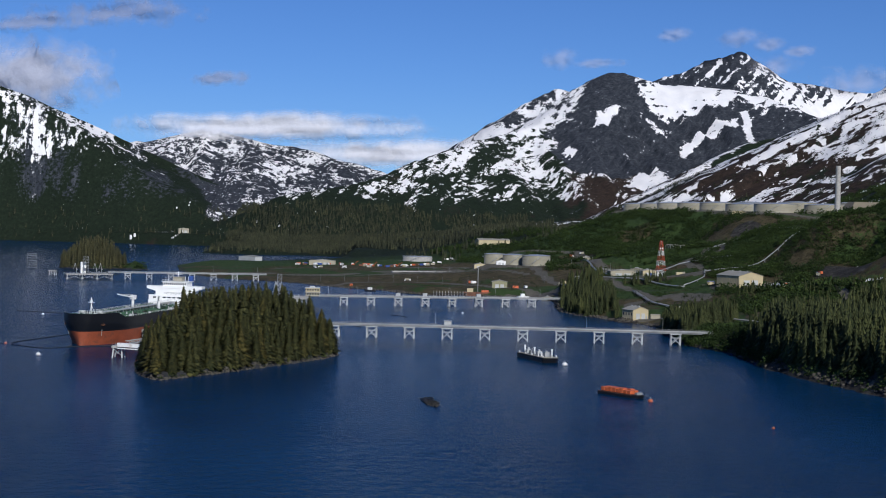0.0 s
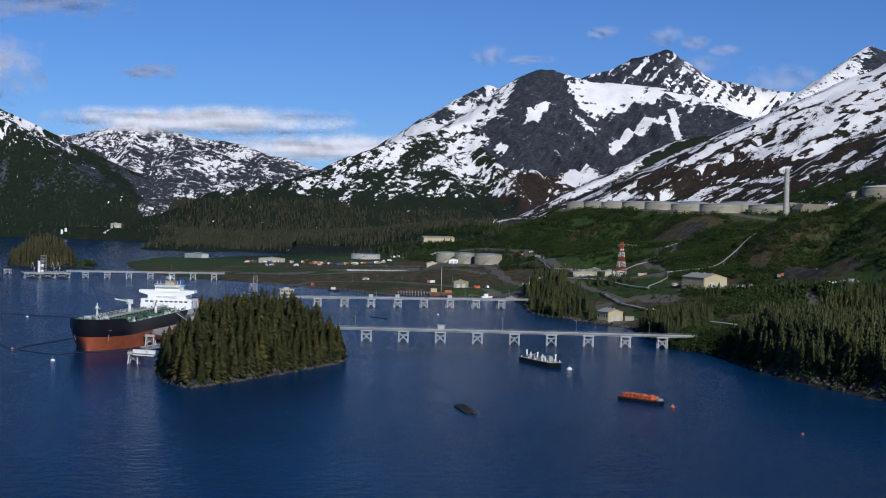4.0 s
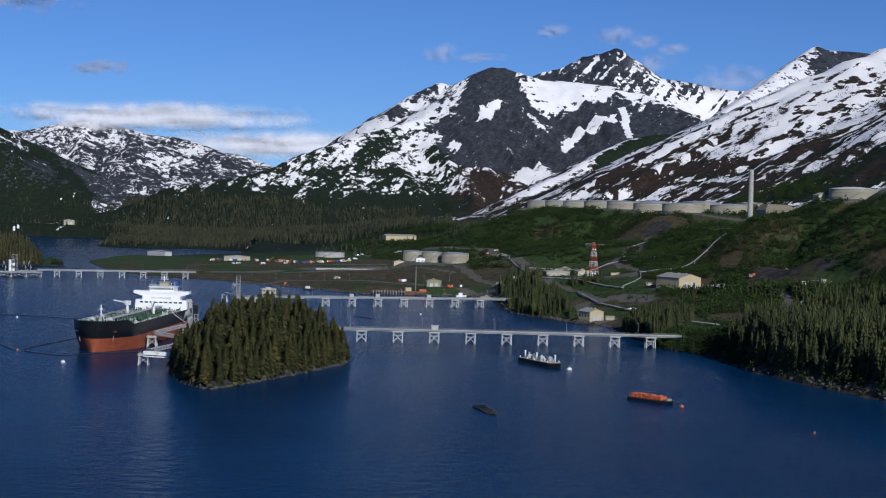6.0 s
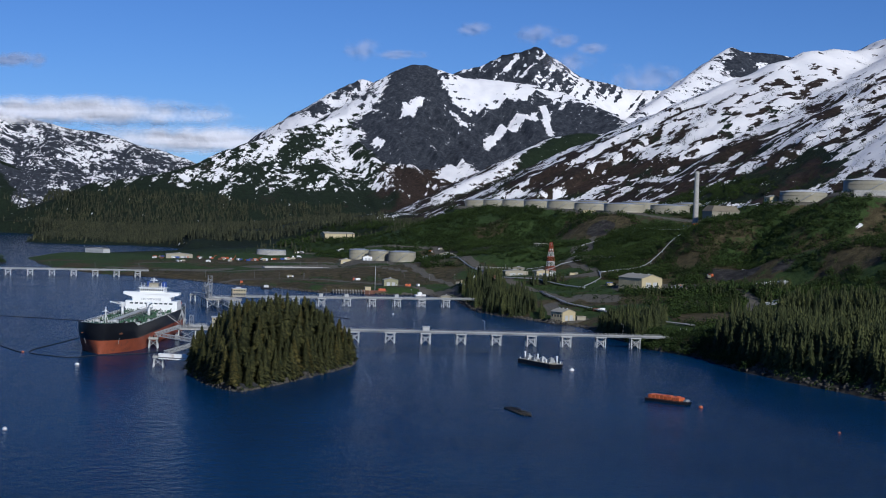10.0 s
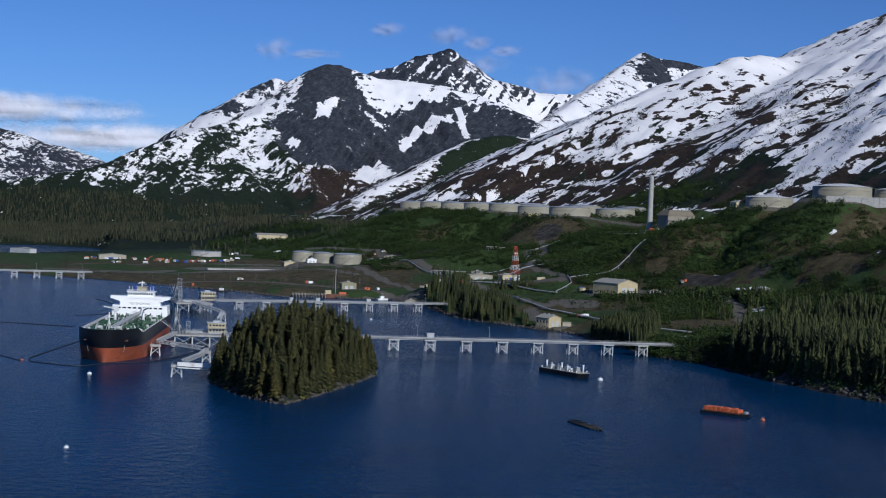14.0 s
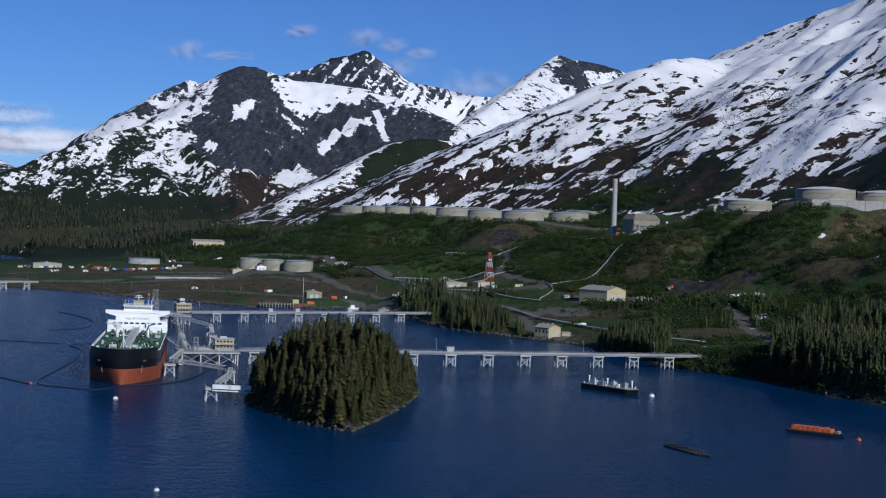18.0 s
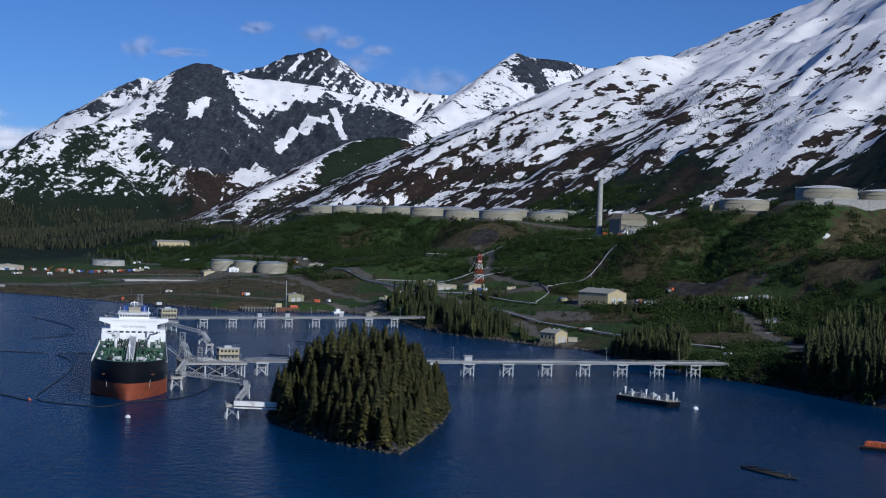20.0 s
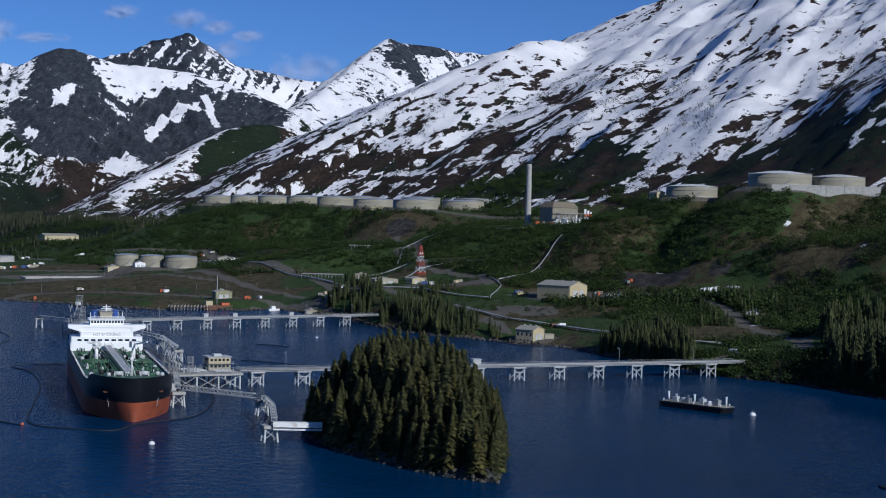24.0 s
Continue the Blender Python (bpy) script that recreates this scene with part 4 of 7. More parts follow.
BOULDERS = [rock_parts(np.random.default_rng(400 + k)) for k in range(6)]
rb = np.random.default_rng(77)
rocks, shrubs = [], []
for (ax, ay), (bx, by) in zip(ISLET, ISLET[1:] + ISLET[:1]):
    n = int(math.hypot(bx - ax, by - ay) / 0.9)
    for k in range(n):
        u = (k + rb.uniform()) / n
        px, py = ax + u * (bx - ax), ay + u * (by - ay)
        d = Vector((-92 - px, 590 - py, 0)).normalized() * rb.uniform(-0.6, 2.6)
        px, py = px + d.x, py + d.y
        z = float(islet_height(np.array([px]), np.array([py]))[0])
        rocks.append((px, py, max(z, 0.0), rb.uniform(0.45, 1.5), rb.uniform(0, 6.28)))
        if k % 5 == 0:
            shrubs.append((px + d.x * 0.6, py + d.y * 0.6, max(z, 0.6), rb.uniform(1.6, 3.2), rb.uniform(0, 6.28)))
tagged(new("islet_boulders", scatter_mesh("islet_boulders", BOULDERS, rocks, M_rockm)), "dark tide-wet boulders round the islet", "rocks", kind="stuff")
tagged(new("islet_shrubs", scatter_mesh("islet_shrubs", BUSHES, shrubs, M_alder)), "fresh green shrubs along the islet's rim", "bushes", kind="stuff")
rocks = []
for (ax, ay), (bx, by) in zip(COAST[1:30], COAST[2:31]):
    n = int(math.hypot(bx - ax, by - ay) / 1.1)
    for k in range(n):
        u = (k + rb.uniform()) / n
        rocks.append((ax + u * (bx - ax) + rb.uniform(-1, 4), ay + u * (by - ay) + rb.uniform(-2, 3), 0.1, rb.uniform(0.5, 1.7), rb.uniform(0, 6.28)))
rocks = [(x, y, max(0.0, float(h)), s, a) for (x, y, z, s, a), h in zip(rocks, height(np.array([r[0] for r in rocks]), np.array([r[1] for r in rocks]))) if h > -1.0]
tagged(new("shore_boulders", scatter_mesh("shore_boulders", BOULDERS, rocks, M_rockm)), "dark boulders along the tide line", "rocks", kind="stuff")

# ---- trestle piers ----
PILE = bmesh.new()
rod(PILE, (0, 0, -7), (0, 0, 5.7), 0.36, 8)
PILE_MESH = bpy.data.meshes.new("pile")
PILE.to_mesh(PILE_MESH)
PILE.free()
PILE_MESH.materials.append(M_pale)
b = bmesh.new()
beam(b, (-2.9, 0.15, 0.4), (2.9, 0.15, 5.2), 0.28)
BRACE_MESH = bpy.data.meshes.new("brace")
b.to_mesh(BRACE_MESH)
b.free()
BRACE_MESH.materials.append(M_pale)
b = bmesh.new()
beam(b, (-2.9, 0, 3.9), (2.9, 0, 3.9), 0.3)
STRUT_MESH = bpy.data.meshes.new("strut")
b.to_mesh(STRUT_MESH)
b.free()
STRUT_MESH.materials.append(M_pale)
b = bmesh.new()
beam(b, (-3.6, 0, 5.9), (3.6, 0, 5.9), 6.6, 0.5)
CAP_MESH = bpy.data.meshes.new("bent")
b.to_mesh(CAP_MESH)
b.free()
CAP_MESH.materials.append(M_pale)


def bent(parent, x, y, turn=0.0, wide=1.0):
    """One braced tower of a trestle: cap, four piles, a strut and leaning braces on either face."""
    c = new("bent", CAP_MESH)
    c.parent, c.matrix_basis = parent, pose(x, y, 0, 0, 0, turn) @ Matrix.Diagonal((wide, 1, 1, 1))
    for dy in (-2.6, 2.6):
        for sx in (-2.9, 2.9):
            p = new("pile", PILE_MESH)
            p.parent, p.matrix_basis = c, pose(sx, dy, 0)
        p = new("strut", STRUT_MESH)
        p.parent, p.matrix_basis = c, pose(0, dy, 0)
        for flip in (1, -1):
            p = new("brace", BRACE_MESH)
            p.parent, p.matrix_basis = c, pose(0, dy, 0) @ Matrix.Diagonal((flip, flip, 1, 1))
    return c


def lamp_post(parent, x, y, z, h=6.5):
    bm = bmesh.new()
    rod(bm, (0, 0, 0), (0, 0, h), 0.09, 6, 0.06)
    beam(bm, (0, 0, h), (0.9, 0, h + 0.15), 0.12)
    box(bm, 0.7, 1.3, -0.15, 0.15, h + 0.05, h + 0.22)
    part("lamp_post", bm, M_grey, parent).matrix_basis = pose(x, y, z)


def trestle(name, a, b, spacing, first, count, label, lamps, skip=()):
    """A road on X-braced bents from the shore end a to the berth end b, with girders, kerbs, rails and pipes."""
    a, b = Vector(a), Vector(b)
    run = (b - a).length
    turn = math.degrees(math.atan2(b.y - a.y, b.x - a.x))
    e = thing(name, pose(a.x, a.y, 0, 0, 0, turn) @ Matrix.Diagonal((1, 1.1, 1.17, 1)), label, "pier", "trestle piers")
    n = max(2, round(run / 23.5))
    for k in range(n):
        x0, x1 = run * k / n, run * (k + 1) / n - 0.12
        bm = bmesh.new()
        box(bm, x0, x1, -3.4, 3.4, 6.72, 7.05)
        part("deck_slab", bm, M_deckgrey, e)
        for gy in (-2.4, 2.4):
            bm = bmesh.new()
            box(bm, x0, x1, gy - 0.25, gy + 0.25, 6.16, 6.72)
            part("girder", bm, M_pale, e)
        for gy in (-3.35, 3.35):
            bm = bmesh.new()
            box(bm, x0, x1, gy - 0.05, gy + 0.05, 7.05, 7.13)
            for q in range(9):
                px = x0 + (x1 - x0) * (q + 0.5) / 9
                box(bm, px - 0.035, px + 0.035, gy - 0.035, gy + 0.035, 7.1, 8.0)
            box(bm, x0, x1, gy - 0.035, gy + 0.035, 7.95, 8.02)
            box(bm, x0, x1, gy - 0.03, gy + 0.03, 7.5, 7.55)
            part("railing", bm, M_grey, e)
    for dy, r in ((2.4, 0.28), (1.6, 0.22)):
        bm = bmesh.new()
        rod(bm, (0, dy, 7.4), (run, dy, 7.4), r, 8)
        part("pipe", bm, M_pale, e)
    for k in range(count):
        if k not in skip:
            bent(e, first + spacing * k, 0)
    for x in lamps:
        lamp_post(e, x, -3.2, 7.05)
    return e


front_pier = trestle("trestle_pier", (165, 777.2, 0), (-125, 770.5, 0), 23.5, 22.5, 12, "long pale steel trestle pier with X-braced bents", (30, 77, 124, 171, 218, 265))
bm = bmesh.new()
box(bm, 163.2 - 2.2, 163.2 + 2.2, -2.8, 0.4, 7.05, 9.6)
box(bm, 163.2 - 2.6, 163.2 + 2.6, -3.2, 0.8, 9.6, 9.85)
part("valve_house", bm, M_pale, front_pier, "small grey valve house on the deck")
back_pier = trestle("trestle_pier", (76, 1152, 0), (-131, 1100, 0), 23.4, 28.5, 8, "pale steel trestle pier to the farther berth", (20, 60, 100, 140, 180, 205))
for x in (75.3, 122.1, 145.5):
    bm = bmesh.new()
    box(bm, x - 1.8, x + 1.8, -2.8, 0.2, 7.05, 9.4)
    box(bm, x - 2.1, x + 2.1, -3.1, 0.5, 9.4, 9.62)
    part("valve_house", bm, M_pale, back_pier, "small grey valve house on the deck")
# abutment road of the front pier
bm = bmesh.new()
box(bm, 163, 180, 772.7, 781.7, 1.0, 8.1)
tagged(link_mesh("abutment", bm, M_conc), "concrete abutment where the pier meets the shore", "abutment")


def truss(parent, a, b, w, h, label="", name="truss_bridge", panels=8, chord=0.28):
    """A lattice footbridge between two points given at deck level."""
    a, b = Vector(a), Vector(b)
    d = b - a
    run = d.length
    m = pose(a.x, a.y, a.z, 0, -math.degrees(math.asin(d.z / run)), math.degrees(math.atan2(d.y, d.x)))
    bm = bmesh.new()
    for sy in (-w / 2, w / 2):
        for z in (0, h):
            beam(bm, (0, sy, z), (run, sy, z), chord)
        for k in range(panels):
            x0, x1 = run * k / panels, run * (k + 1) / panels
            beam(bm, (x0, sy, 0), (x0, sy, h), chord * 0.7)
            beam(bm, (x0, sy, 0 if k % 2 else h), (x1, sy, h if k % 2 else 0), chord * 0.7)
    for k in range(panels + 1):
        x = run * k / panels
        beam(bm, (x, -w / 2, h), (x, w / 2, h), chord * 0.7)
    o = part(name, bm, M_pale, parent, label)
    o.matrix_basis = m
    bm = bmesh.new()
    box(bm, 0, run, -w / 2 + 0.2, w / 2 - 0.2, -0.05, 0.12)
    part("walkway", bm, M_grey, o)
    return o


def dolphin(x, y, size, top, label, group, hood=True):
    """A mooring dolphin: concrete cap on raked piles with fender and bollard hooks."""
    e = thing("mooring_dolphin", pose(x, y, 0), label, "dolphin", group)
    bm = bmesh.new()
    v = box(bm, -size, size, -size, size, top - 1.3, top)
    bmesh.ops.bevel(bm, geom=bm.edges[:], offset=0.15, segments=1, affect="EDGES")
    part("cap", bm, M_conc, e)
    for sx in (-1, 1):
        for sy in (-1, 1):
            bm = bmesh.new()
            rod(bm, (sx * size * 1.05, sy * size * 1.05, -7), (sx * size * 0.7, sy * size * 0.7, top - 1.2), 0.4, 8)
            part("pile", bm, M_pale, e)
            bm = bmesh.new()
            rod(bm, (sx * size * 0.8, sy * size * 0.8, top), (sx * size * 0.8, sy * size * 0.8, top + 1.1), 0.08, 6)
            part("rail_post", bm, M_grey, e)
    for dy in (-0.6, 0.6):
        bm = bmesh.new()
        rod(bm, (0, dy, top), (0, dy, top + 0.7), 0.3, 8)
        rod(bm, (0, dy, top + 0.7), (0, dy, top + 0.9), 0.5, 8)
        part("bollard", bm, M_dark, e)
    for sy in (-size * 0.7, size * 0.7):
        for sx in (-1, 1):
            bm = bmesh.new()
            beam(bm, (-sx * size * 0.8, sy + sx * 0.15, 1.0), (sx * size * 0.8, sy + sx * 0.15, top - 1.4), 0.22)
            part("brace", bm, M_pale, e)
    return e


def loading_tower(parent, x, y, z, h, w=3.0):
    """A lattice tower with folded hose arms."""
    bm = bmesh.new()
    for sx in (-1, 1):
        for sy in (-1, 1):
            beam(bm, (sx * w / 2, sy * w / 2, 0), (sx * w / 2.4, sy * w / 2.4, h), 0.22)
    n = max(3, int(h / 3))
    for k in range(n):
        z0, z1 = h * k / n, h * (k + 1) / n
        for s in (-1, 1):
            beam(bm, (-w / 2, s * w / 2, z0), (w / 2, s * w / 2, z1), 0.13)
            beam(bm, (s * w / 2, -w / 2, z1), (s * w / 2, w / 2, z0), 0.13)
            beam(bm, (-w / 2, s * w / 2, z1), (w / 2, s * w / 2, z1), 0.13)
            beam(bm, (s * w / 2, -w / 2, z1), (s * w / 2, w / 2, z1), 0.13)
        if k % 2:
            box(bm, -w / 2, w / 2, -w / 2, w / 2, z1 - 0.06, z1)
    o = part("loading_tower", bm, M_grey, parent, "grey lattice loading tower")
    o.matrix_basis = pose(x, y, z)
    return o


def loading_arm(parent, x, y, z, h):
    bm = bmesh.new()
    rod(bm, (0, 0, 0), (0, 0, h * 0.55), 0.35, 8)
    rod(bm, (0, 0, h * 0.5), (-1.6, 0, h), 0.25, 8)
    rod(bm, (-1.6, 0, h), (-3.4, 0, h * 0.42), 0.22, 8)
    rod(bm, (0, 0, h * 0.5), (1.3, 0, h * 0.35), 0.4, 8)
    part("loading_arm", bm, M_grey, parent, "grey jointed loading arm").matrix_basis = pose(x, y, z, 0, 0, 8)


def window_row(parent, x0, x1, y, z0, z1, n, side=-1):
    """Single panes, each a slab proud of the wall."""
    w = (x1 - x0) / n
    for k in range(n):
        bm = bmesh.new()
        box(bm, x0 + w * (k + 0.18), x0 + w * (k + 0.82), min(y, y + side * 0.06), max(y, y + side * 0.06), z0, z1)
        part("window", bm, M_glass, parent)


def deckhouse(name, x, y, z, w, d, h, label, turn=0.0, storeys=2):
    """A cream control house with a flat rimmed roof, window bands and an outside gallery."""
    e = thing(name, pose(x, y, z, 0, 0, turn), label, "building")
    bm = bmesh.new()
    box(bm, -w / 2, w / 2, -d / 2, d / 2, 0, h / storeys)
    part("wall", bm, M_tan if storeys > 1 else M_cream, e)
    if storeys > 1:
        bm = bmesh.new()
        box(bm, -w / 2 + 0.01, w / 2 - 0.01, -d / 2 + 0.01, d / 2 - 0.01, h / storeys, h)
        part("upper_wall", bm, M_cream, e, "cream upper storey")
    bm = bmesh.new()
    box(bm, -w / 2 - 0.5, w / 2 + 0.5, -d / 2 - 0.5, d / 2 + 0.5, h, h + 0.35)
    part("roof", bm, M_pale, e)
    s = h / storeys
    for k in range(storeys):
        window_row(e, -w / 2 + 0.5, w / 2 - 0.5, -d / 2, s * k + s * 0.4, s * k + s * 0.78, 5)
        bm = bmesh.new()
        box(bm, -w / 2 - 0.06, -w / 2, -d / 4, d / 4, s * k + s * 0.4, s * k + s * 0.78)
        part("window", bm, M_glass, e)
    if storeys > 1:
        bm = bmesh.new()
        box(bm, -w / 2 - 1.2, w / 2 + 1.2, -d / 2 - 1.2, -d / 2, s - 0.12, s)
        for q in range(10):
            px = -w / 2 - 1.1 + (w + 2.2) * q / 9
            box(bm, px - 0.04, px + 0.04, -d / 2 - 1.2, -d / 2 - 1.12, s, s + 1.0)
        box(bm, -w / 2 - 1.2, w / 2 + 1.2, -d / 2 - 1.2, -d / 2 - 1.12, s + 0.95, s + 1.05)
        part("gallery", bm, M_grey, e)
    bm = bmesh.new()
    box(bm, -w * 0.2, w * 0.15, -d * 0.2, d * 0.2, h + 0.35, h + 1.5)
    part("roof_unit", bm, M_pale, e)
    return e


def berth(name, cx, cy, w, d, top, turn, label):
    e = thing(name, pose(cx, cy, 0, 0, 0, turn), label, "berth platform", "tanker berths")
    bm = bmesh.new()
    box(bm, -w / 2, w / 2, -d / 2, d / 2, top - 0.9, top)
    part("platform_deck", bm, M_conc, e)
    nx, ny = 4, 4
    for i in range(nx):
        for j in range(ny):
            bm = bmesh.new()
            rod(bm, (0, 0, -7), (0, 0, top - 0.9), 0.45, 8)
            part("pile", bm, M_pale, e).matrix_basis = pose(-w / 2 + 1.2 + (w - 2.4) * i / (nx - 1), -d / 2 + 1.2 + (d - 2.4) * j / (ny - 1), 0)
    for j in range(ny):
        y = -d / 2 + 1.2 + (d - 2.4) * j / (ny - 1)
        for i in range(nx - 1):
            x0, x1 = -w / 2 + 1.2 + (w - 2.4) * i / (nx - 1), -w / 2 + 1.2 + (w - 2.4) * (i + 1) / (nx - 1)
            for p, q, dy in ((x0, x1, -0.14), (x1, x0, 0.14)):
                bm = bmesh.new()
                beam(bm, (p, y + dy, 0.6), (q, y + dy, top - 1.1), 0.22)
                part("brace", bm, M_pale, e)
    bm = bmesh.new()
    for x0, y0, x1, y1 in ((-w / 2, -d / 2, w / 2, -d / 2), (-w / 2, d / 2, w / 2, d / 2), (-w / 2, -d / 2, -w / 2, d / 2), (w / 2, -d / 2, w / 2, d / 2)):
        n = 8
        for q in range(n + 1):
            px, py = x0 + (x1 - x0) * q / n, y0 + (y1 - y0) * q / n
            box(bm, px - 0.05, px + 0.05, py - 0.05, py + 0.05, top, top + 1.1)
        beam(bm, (x0, y0, top + 1.1), (x1, y1, top + 1.1), 0.1)
        beam(bm, (x0, y0, top + 0.55), (x1, y1, top + 0.55), 0.08)
    part("railing", bm, M_grey, e)
    return e


def pipe_knot(parent, x, y, z, w, d, seed):
    """Manifold piping: a small rack with runs of pipe and valves."""
    rg = random.Random(seed)
    for k in range(7):
        yy = y - d / 2 + d * k / 6
        bm = bmesh.new()
        rod(bm, (x - w / 2, yy, z + 0.7), (x + w / 2, yy, z + 0.7), 0.22, 6)
        if rg.random() < 0.7:
            px = x + rg.uniform(-w / 2, w / 2) * 0.8
            rod(bm, (px, yy, z + 0.7), (px, yy, z + rg.uniform(1.6, 2.8)), 0.2, 6)
        part("manifold_pipe", bm, M_grey, parent)
    for px in (x - w / 2, x, x + w / 2):
        bm = bmesh.new()
        beam(bm, (px, y - d / 2, z), (px, y - d / 2, z + 2.4), 0.18)
        beam(bm, (px, y + d / 2, z), (px, y + d / 2, z + 2.4), 0.18)
        beam(bm, (px, y - d / 2, z + 2.4), (px, y + d / 2, z + 2.4), 0.18)
        part("rack_frame", bm, M_grey, parent)


# front berth, beside the ship
berth_a = berth("berth_platform", -143, 772, 34, 28, 7.6, 3, "concrete loading platform on braced piles beside the tanker")
for k, (dx, dy) in enumerate(((-13, -9), (-13, -3), (-13, 3), (-13, 9))):
    loading_arm(berth_a, dx, dy, 7.6, 10)
loading_tower(berth_a, -14, 11.5, 7.6, 14, 3.0)
loading_tower(berth_a, -8, -11, 7.6, 8, 2.6)
pipe_knot(berth_a, -4, 1, 7.6, 11, 12, 3)
pipe_knot(berth_a, -7, -7, 7.6, 8, 6, 4)
pipe_knot(berth_a, 9, -7, 7.6, 8, 8, 5)
for dx, dy, top in ((-16.4, -12, 3.6), (-16.4, 2, 3.6)):
    bm = bmesh.new()
    box(bm, dx - 1.4, dx + 0.6, dy - 3.5, dy + 3.5, 0.4, top)
    part("fender_frame", bm, M_pale, berth_a)
deckhouse("control_house", -133, 781, 7.6, 11, 9, 6.0, "cream two-storey control house on the loading platform", 3)
e = thing("access_walk", pose(0, 0, 0), "pale lattice walkways stepping from the berth to the islet", "footbridge")
truss(e, (-158, 758, 7.7), (-167, 707, 7.2), 2.2, 1.6, panels=12)
truss(e, (-165, 702, 7.2), (-142, 671, 7.0), 2.2, 1.8, panels=10)
truss(e, (-139.5, 665, 7.0), (-142.5, 640, 6.8), 2.0, 1.6, panels=7)
truss(e, (-142.5, 640, 6.8), (-151.5, 603, 6.6), 2.0, 1.6, panels=9)
bm = bmesh.new()
a0, a1 = Vector((-154.0, 595.5, 6.8)), Vector((-136.5, 591.0, 6.6))
beam(bm, a0, a1, 2.4, 1.9)
beam(bm, a0 + Vector((0, 0, -1.8)), a1 + Vector((0, 0, -1.8)), 2.0, 0.5)
part("covered_bridge", bm, M_white, e, "white covered footbridge to the islet")
dolphin(-168, 702, 3.0, 6.6, "concrete mooring dolphin with hooks off the ship's bow", "mooring dolphins")
dolphin(-139.5, 668, 2.6, 6.6, "concrete mooring dolphin with hooks under the walkway", "mooring dolphins")
dolphin(-154.5, 598.5, 3.0, 6.2, "concrete mooring dolphin at the end of the covered bridge", "mooring dolphins")

# the farther berth behind it
berth_b = berth("berth_platform", -151, 1080, 30, 38, 7.4, 12, "empty loading platform at the farther berth")
loading_tower(berth_b, -10, -4, 7.4, 19, 3.8)
loading_tower(berth_b, -11, -13, 7.4, 12, 3.0)
for dy in (-8, 2, 8):
    loading_arm(berth_b, -11.5, dy, 7.4, 13)
pipe_knot(berth_b, 0, -4, 7.4, 12, 16, 6)
deckhouse("control_house", -137, 1104, 7.4, 12, 9, 7.0, "cream control house on the farther loading platform", 12)
e = thing("access_walk", pose(0, 0, 0), "pale lattice walkway from the farther platform to its dolphins", "footbridge")
truss(e, (-148, 1062, 7.4), (-127, 970, 7.0), 2.2, 1.8, panels=18)
truss(e, (-126, 962, 7.0), (-130, 896, 6.8), 2.2, 1.8, panels=14)
truss(e, (-163, 1096, 7.4), (-178, 1134, 7.0), 2.2, 1.8, panels=9)
dolphin(-126, 966, 2.6, 6.6, "concrete mooring dolphin off the farther berth", "mooring dolphins")
dolphin(-130, 892, 2.6, 6.6, "concrete mooring dolphin off the farther berth", "mooring dolphins")
dolphin(-179, 1138, 2.6, 6.6, "concrete mooring dolphin off the farther berth", "mooring dolphins")

# the third berth, by the small wooded isle far along the shore
berth_c = berth("berth_platform", -455, 1490, 52, 20, 6.0, 28, "distant loading platform with a white tower")
loading_tower(berth_c, -3, 0, 6.0, 19, 6.0)
for dx in (-14, 8, 14):
    loading_arm(berth_c, dx, -4, 6.0, 12)
pipe_knot(berth_c, 12, 3, 6.0, 18, 9, 9)
bm = bmesh.new()
box(bm, -8, -2, 3, 8, 6, 19)
part("white_tower", bm, M_white, berth_c)
trestle("trestle_pier", (-262, 1540, 0), (-434, 1496, 0), 24, 12, 7, "low trestle to the distant third berth", (10, 60, 110))
dolphin(-520, 1560, 4.0, 6.0, "concrete dolphin off the distant berth", "mooring dolphins")
loading_tower(thing("mooring_tower", pose(-628, 1790, 0), "pale steel mooring frame beside the distant isle", "mooring frame"), 0, 0, -3, 22, 10)

# ---- the tanker ----
LENGTH, BEAM = 161.0, 29.0
ship = thing("oil_tanker", pose(-178.1, 856.9, 0, 0, 0, 175.4) @ Matrix.Scale(1.24, 4), "black and red oil tanker with white bridge moored at the berth", "ship")


def hull_half(u, z):
    """Half breadth at a share u of the length from the stern and a height z."""
    bow = max(0.0, (u - 0.80) / 0.20)
    stern = max(0.0, (0.13 - u) / 0.13)
    w = BEAM / 2
    full = min(1.0, max(0.0, (z + 1) / 11))
    w *= max(0.0, 1 - bow ** (1.5 + 1.6 * full)) ** (0.95 - 0.36 * full)
    return w * (1 - 0.35 * stern**2 * (1.0 if z < 6 else 0.4))


def deck_level(u):
    return 11.3 + (2.2 * min(1, (u - 0.885) / 0.03) if u > 0.885 else 0.0)


stations = [0.0, 0.015, 0.04, 0.08, 0.13, 0.25, 0.4, 0.55, 0.7, 0.8, 0.84, 0.87, 0.885, 0.9, 0.915, 0.94, 0.96, 0.975, 0.985, 0.993, 1.0]


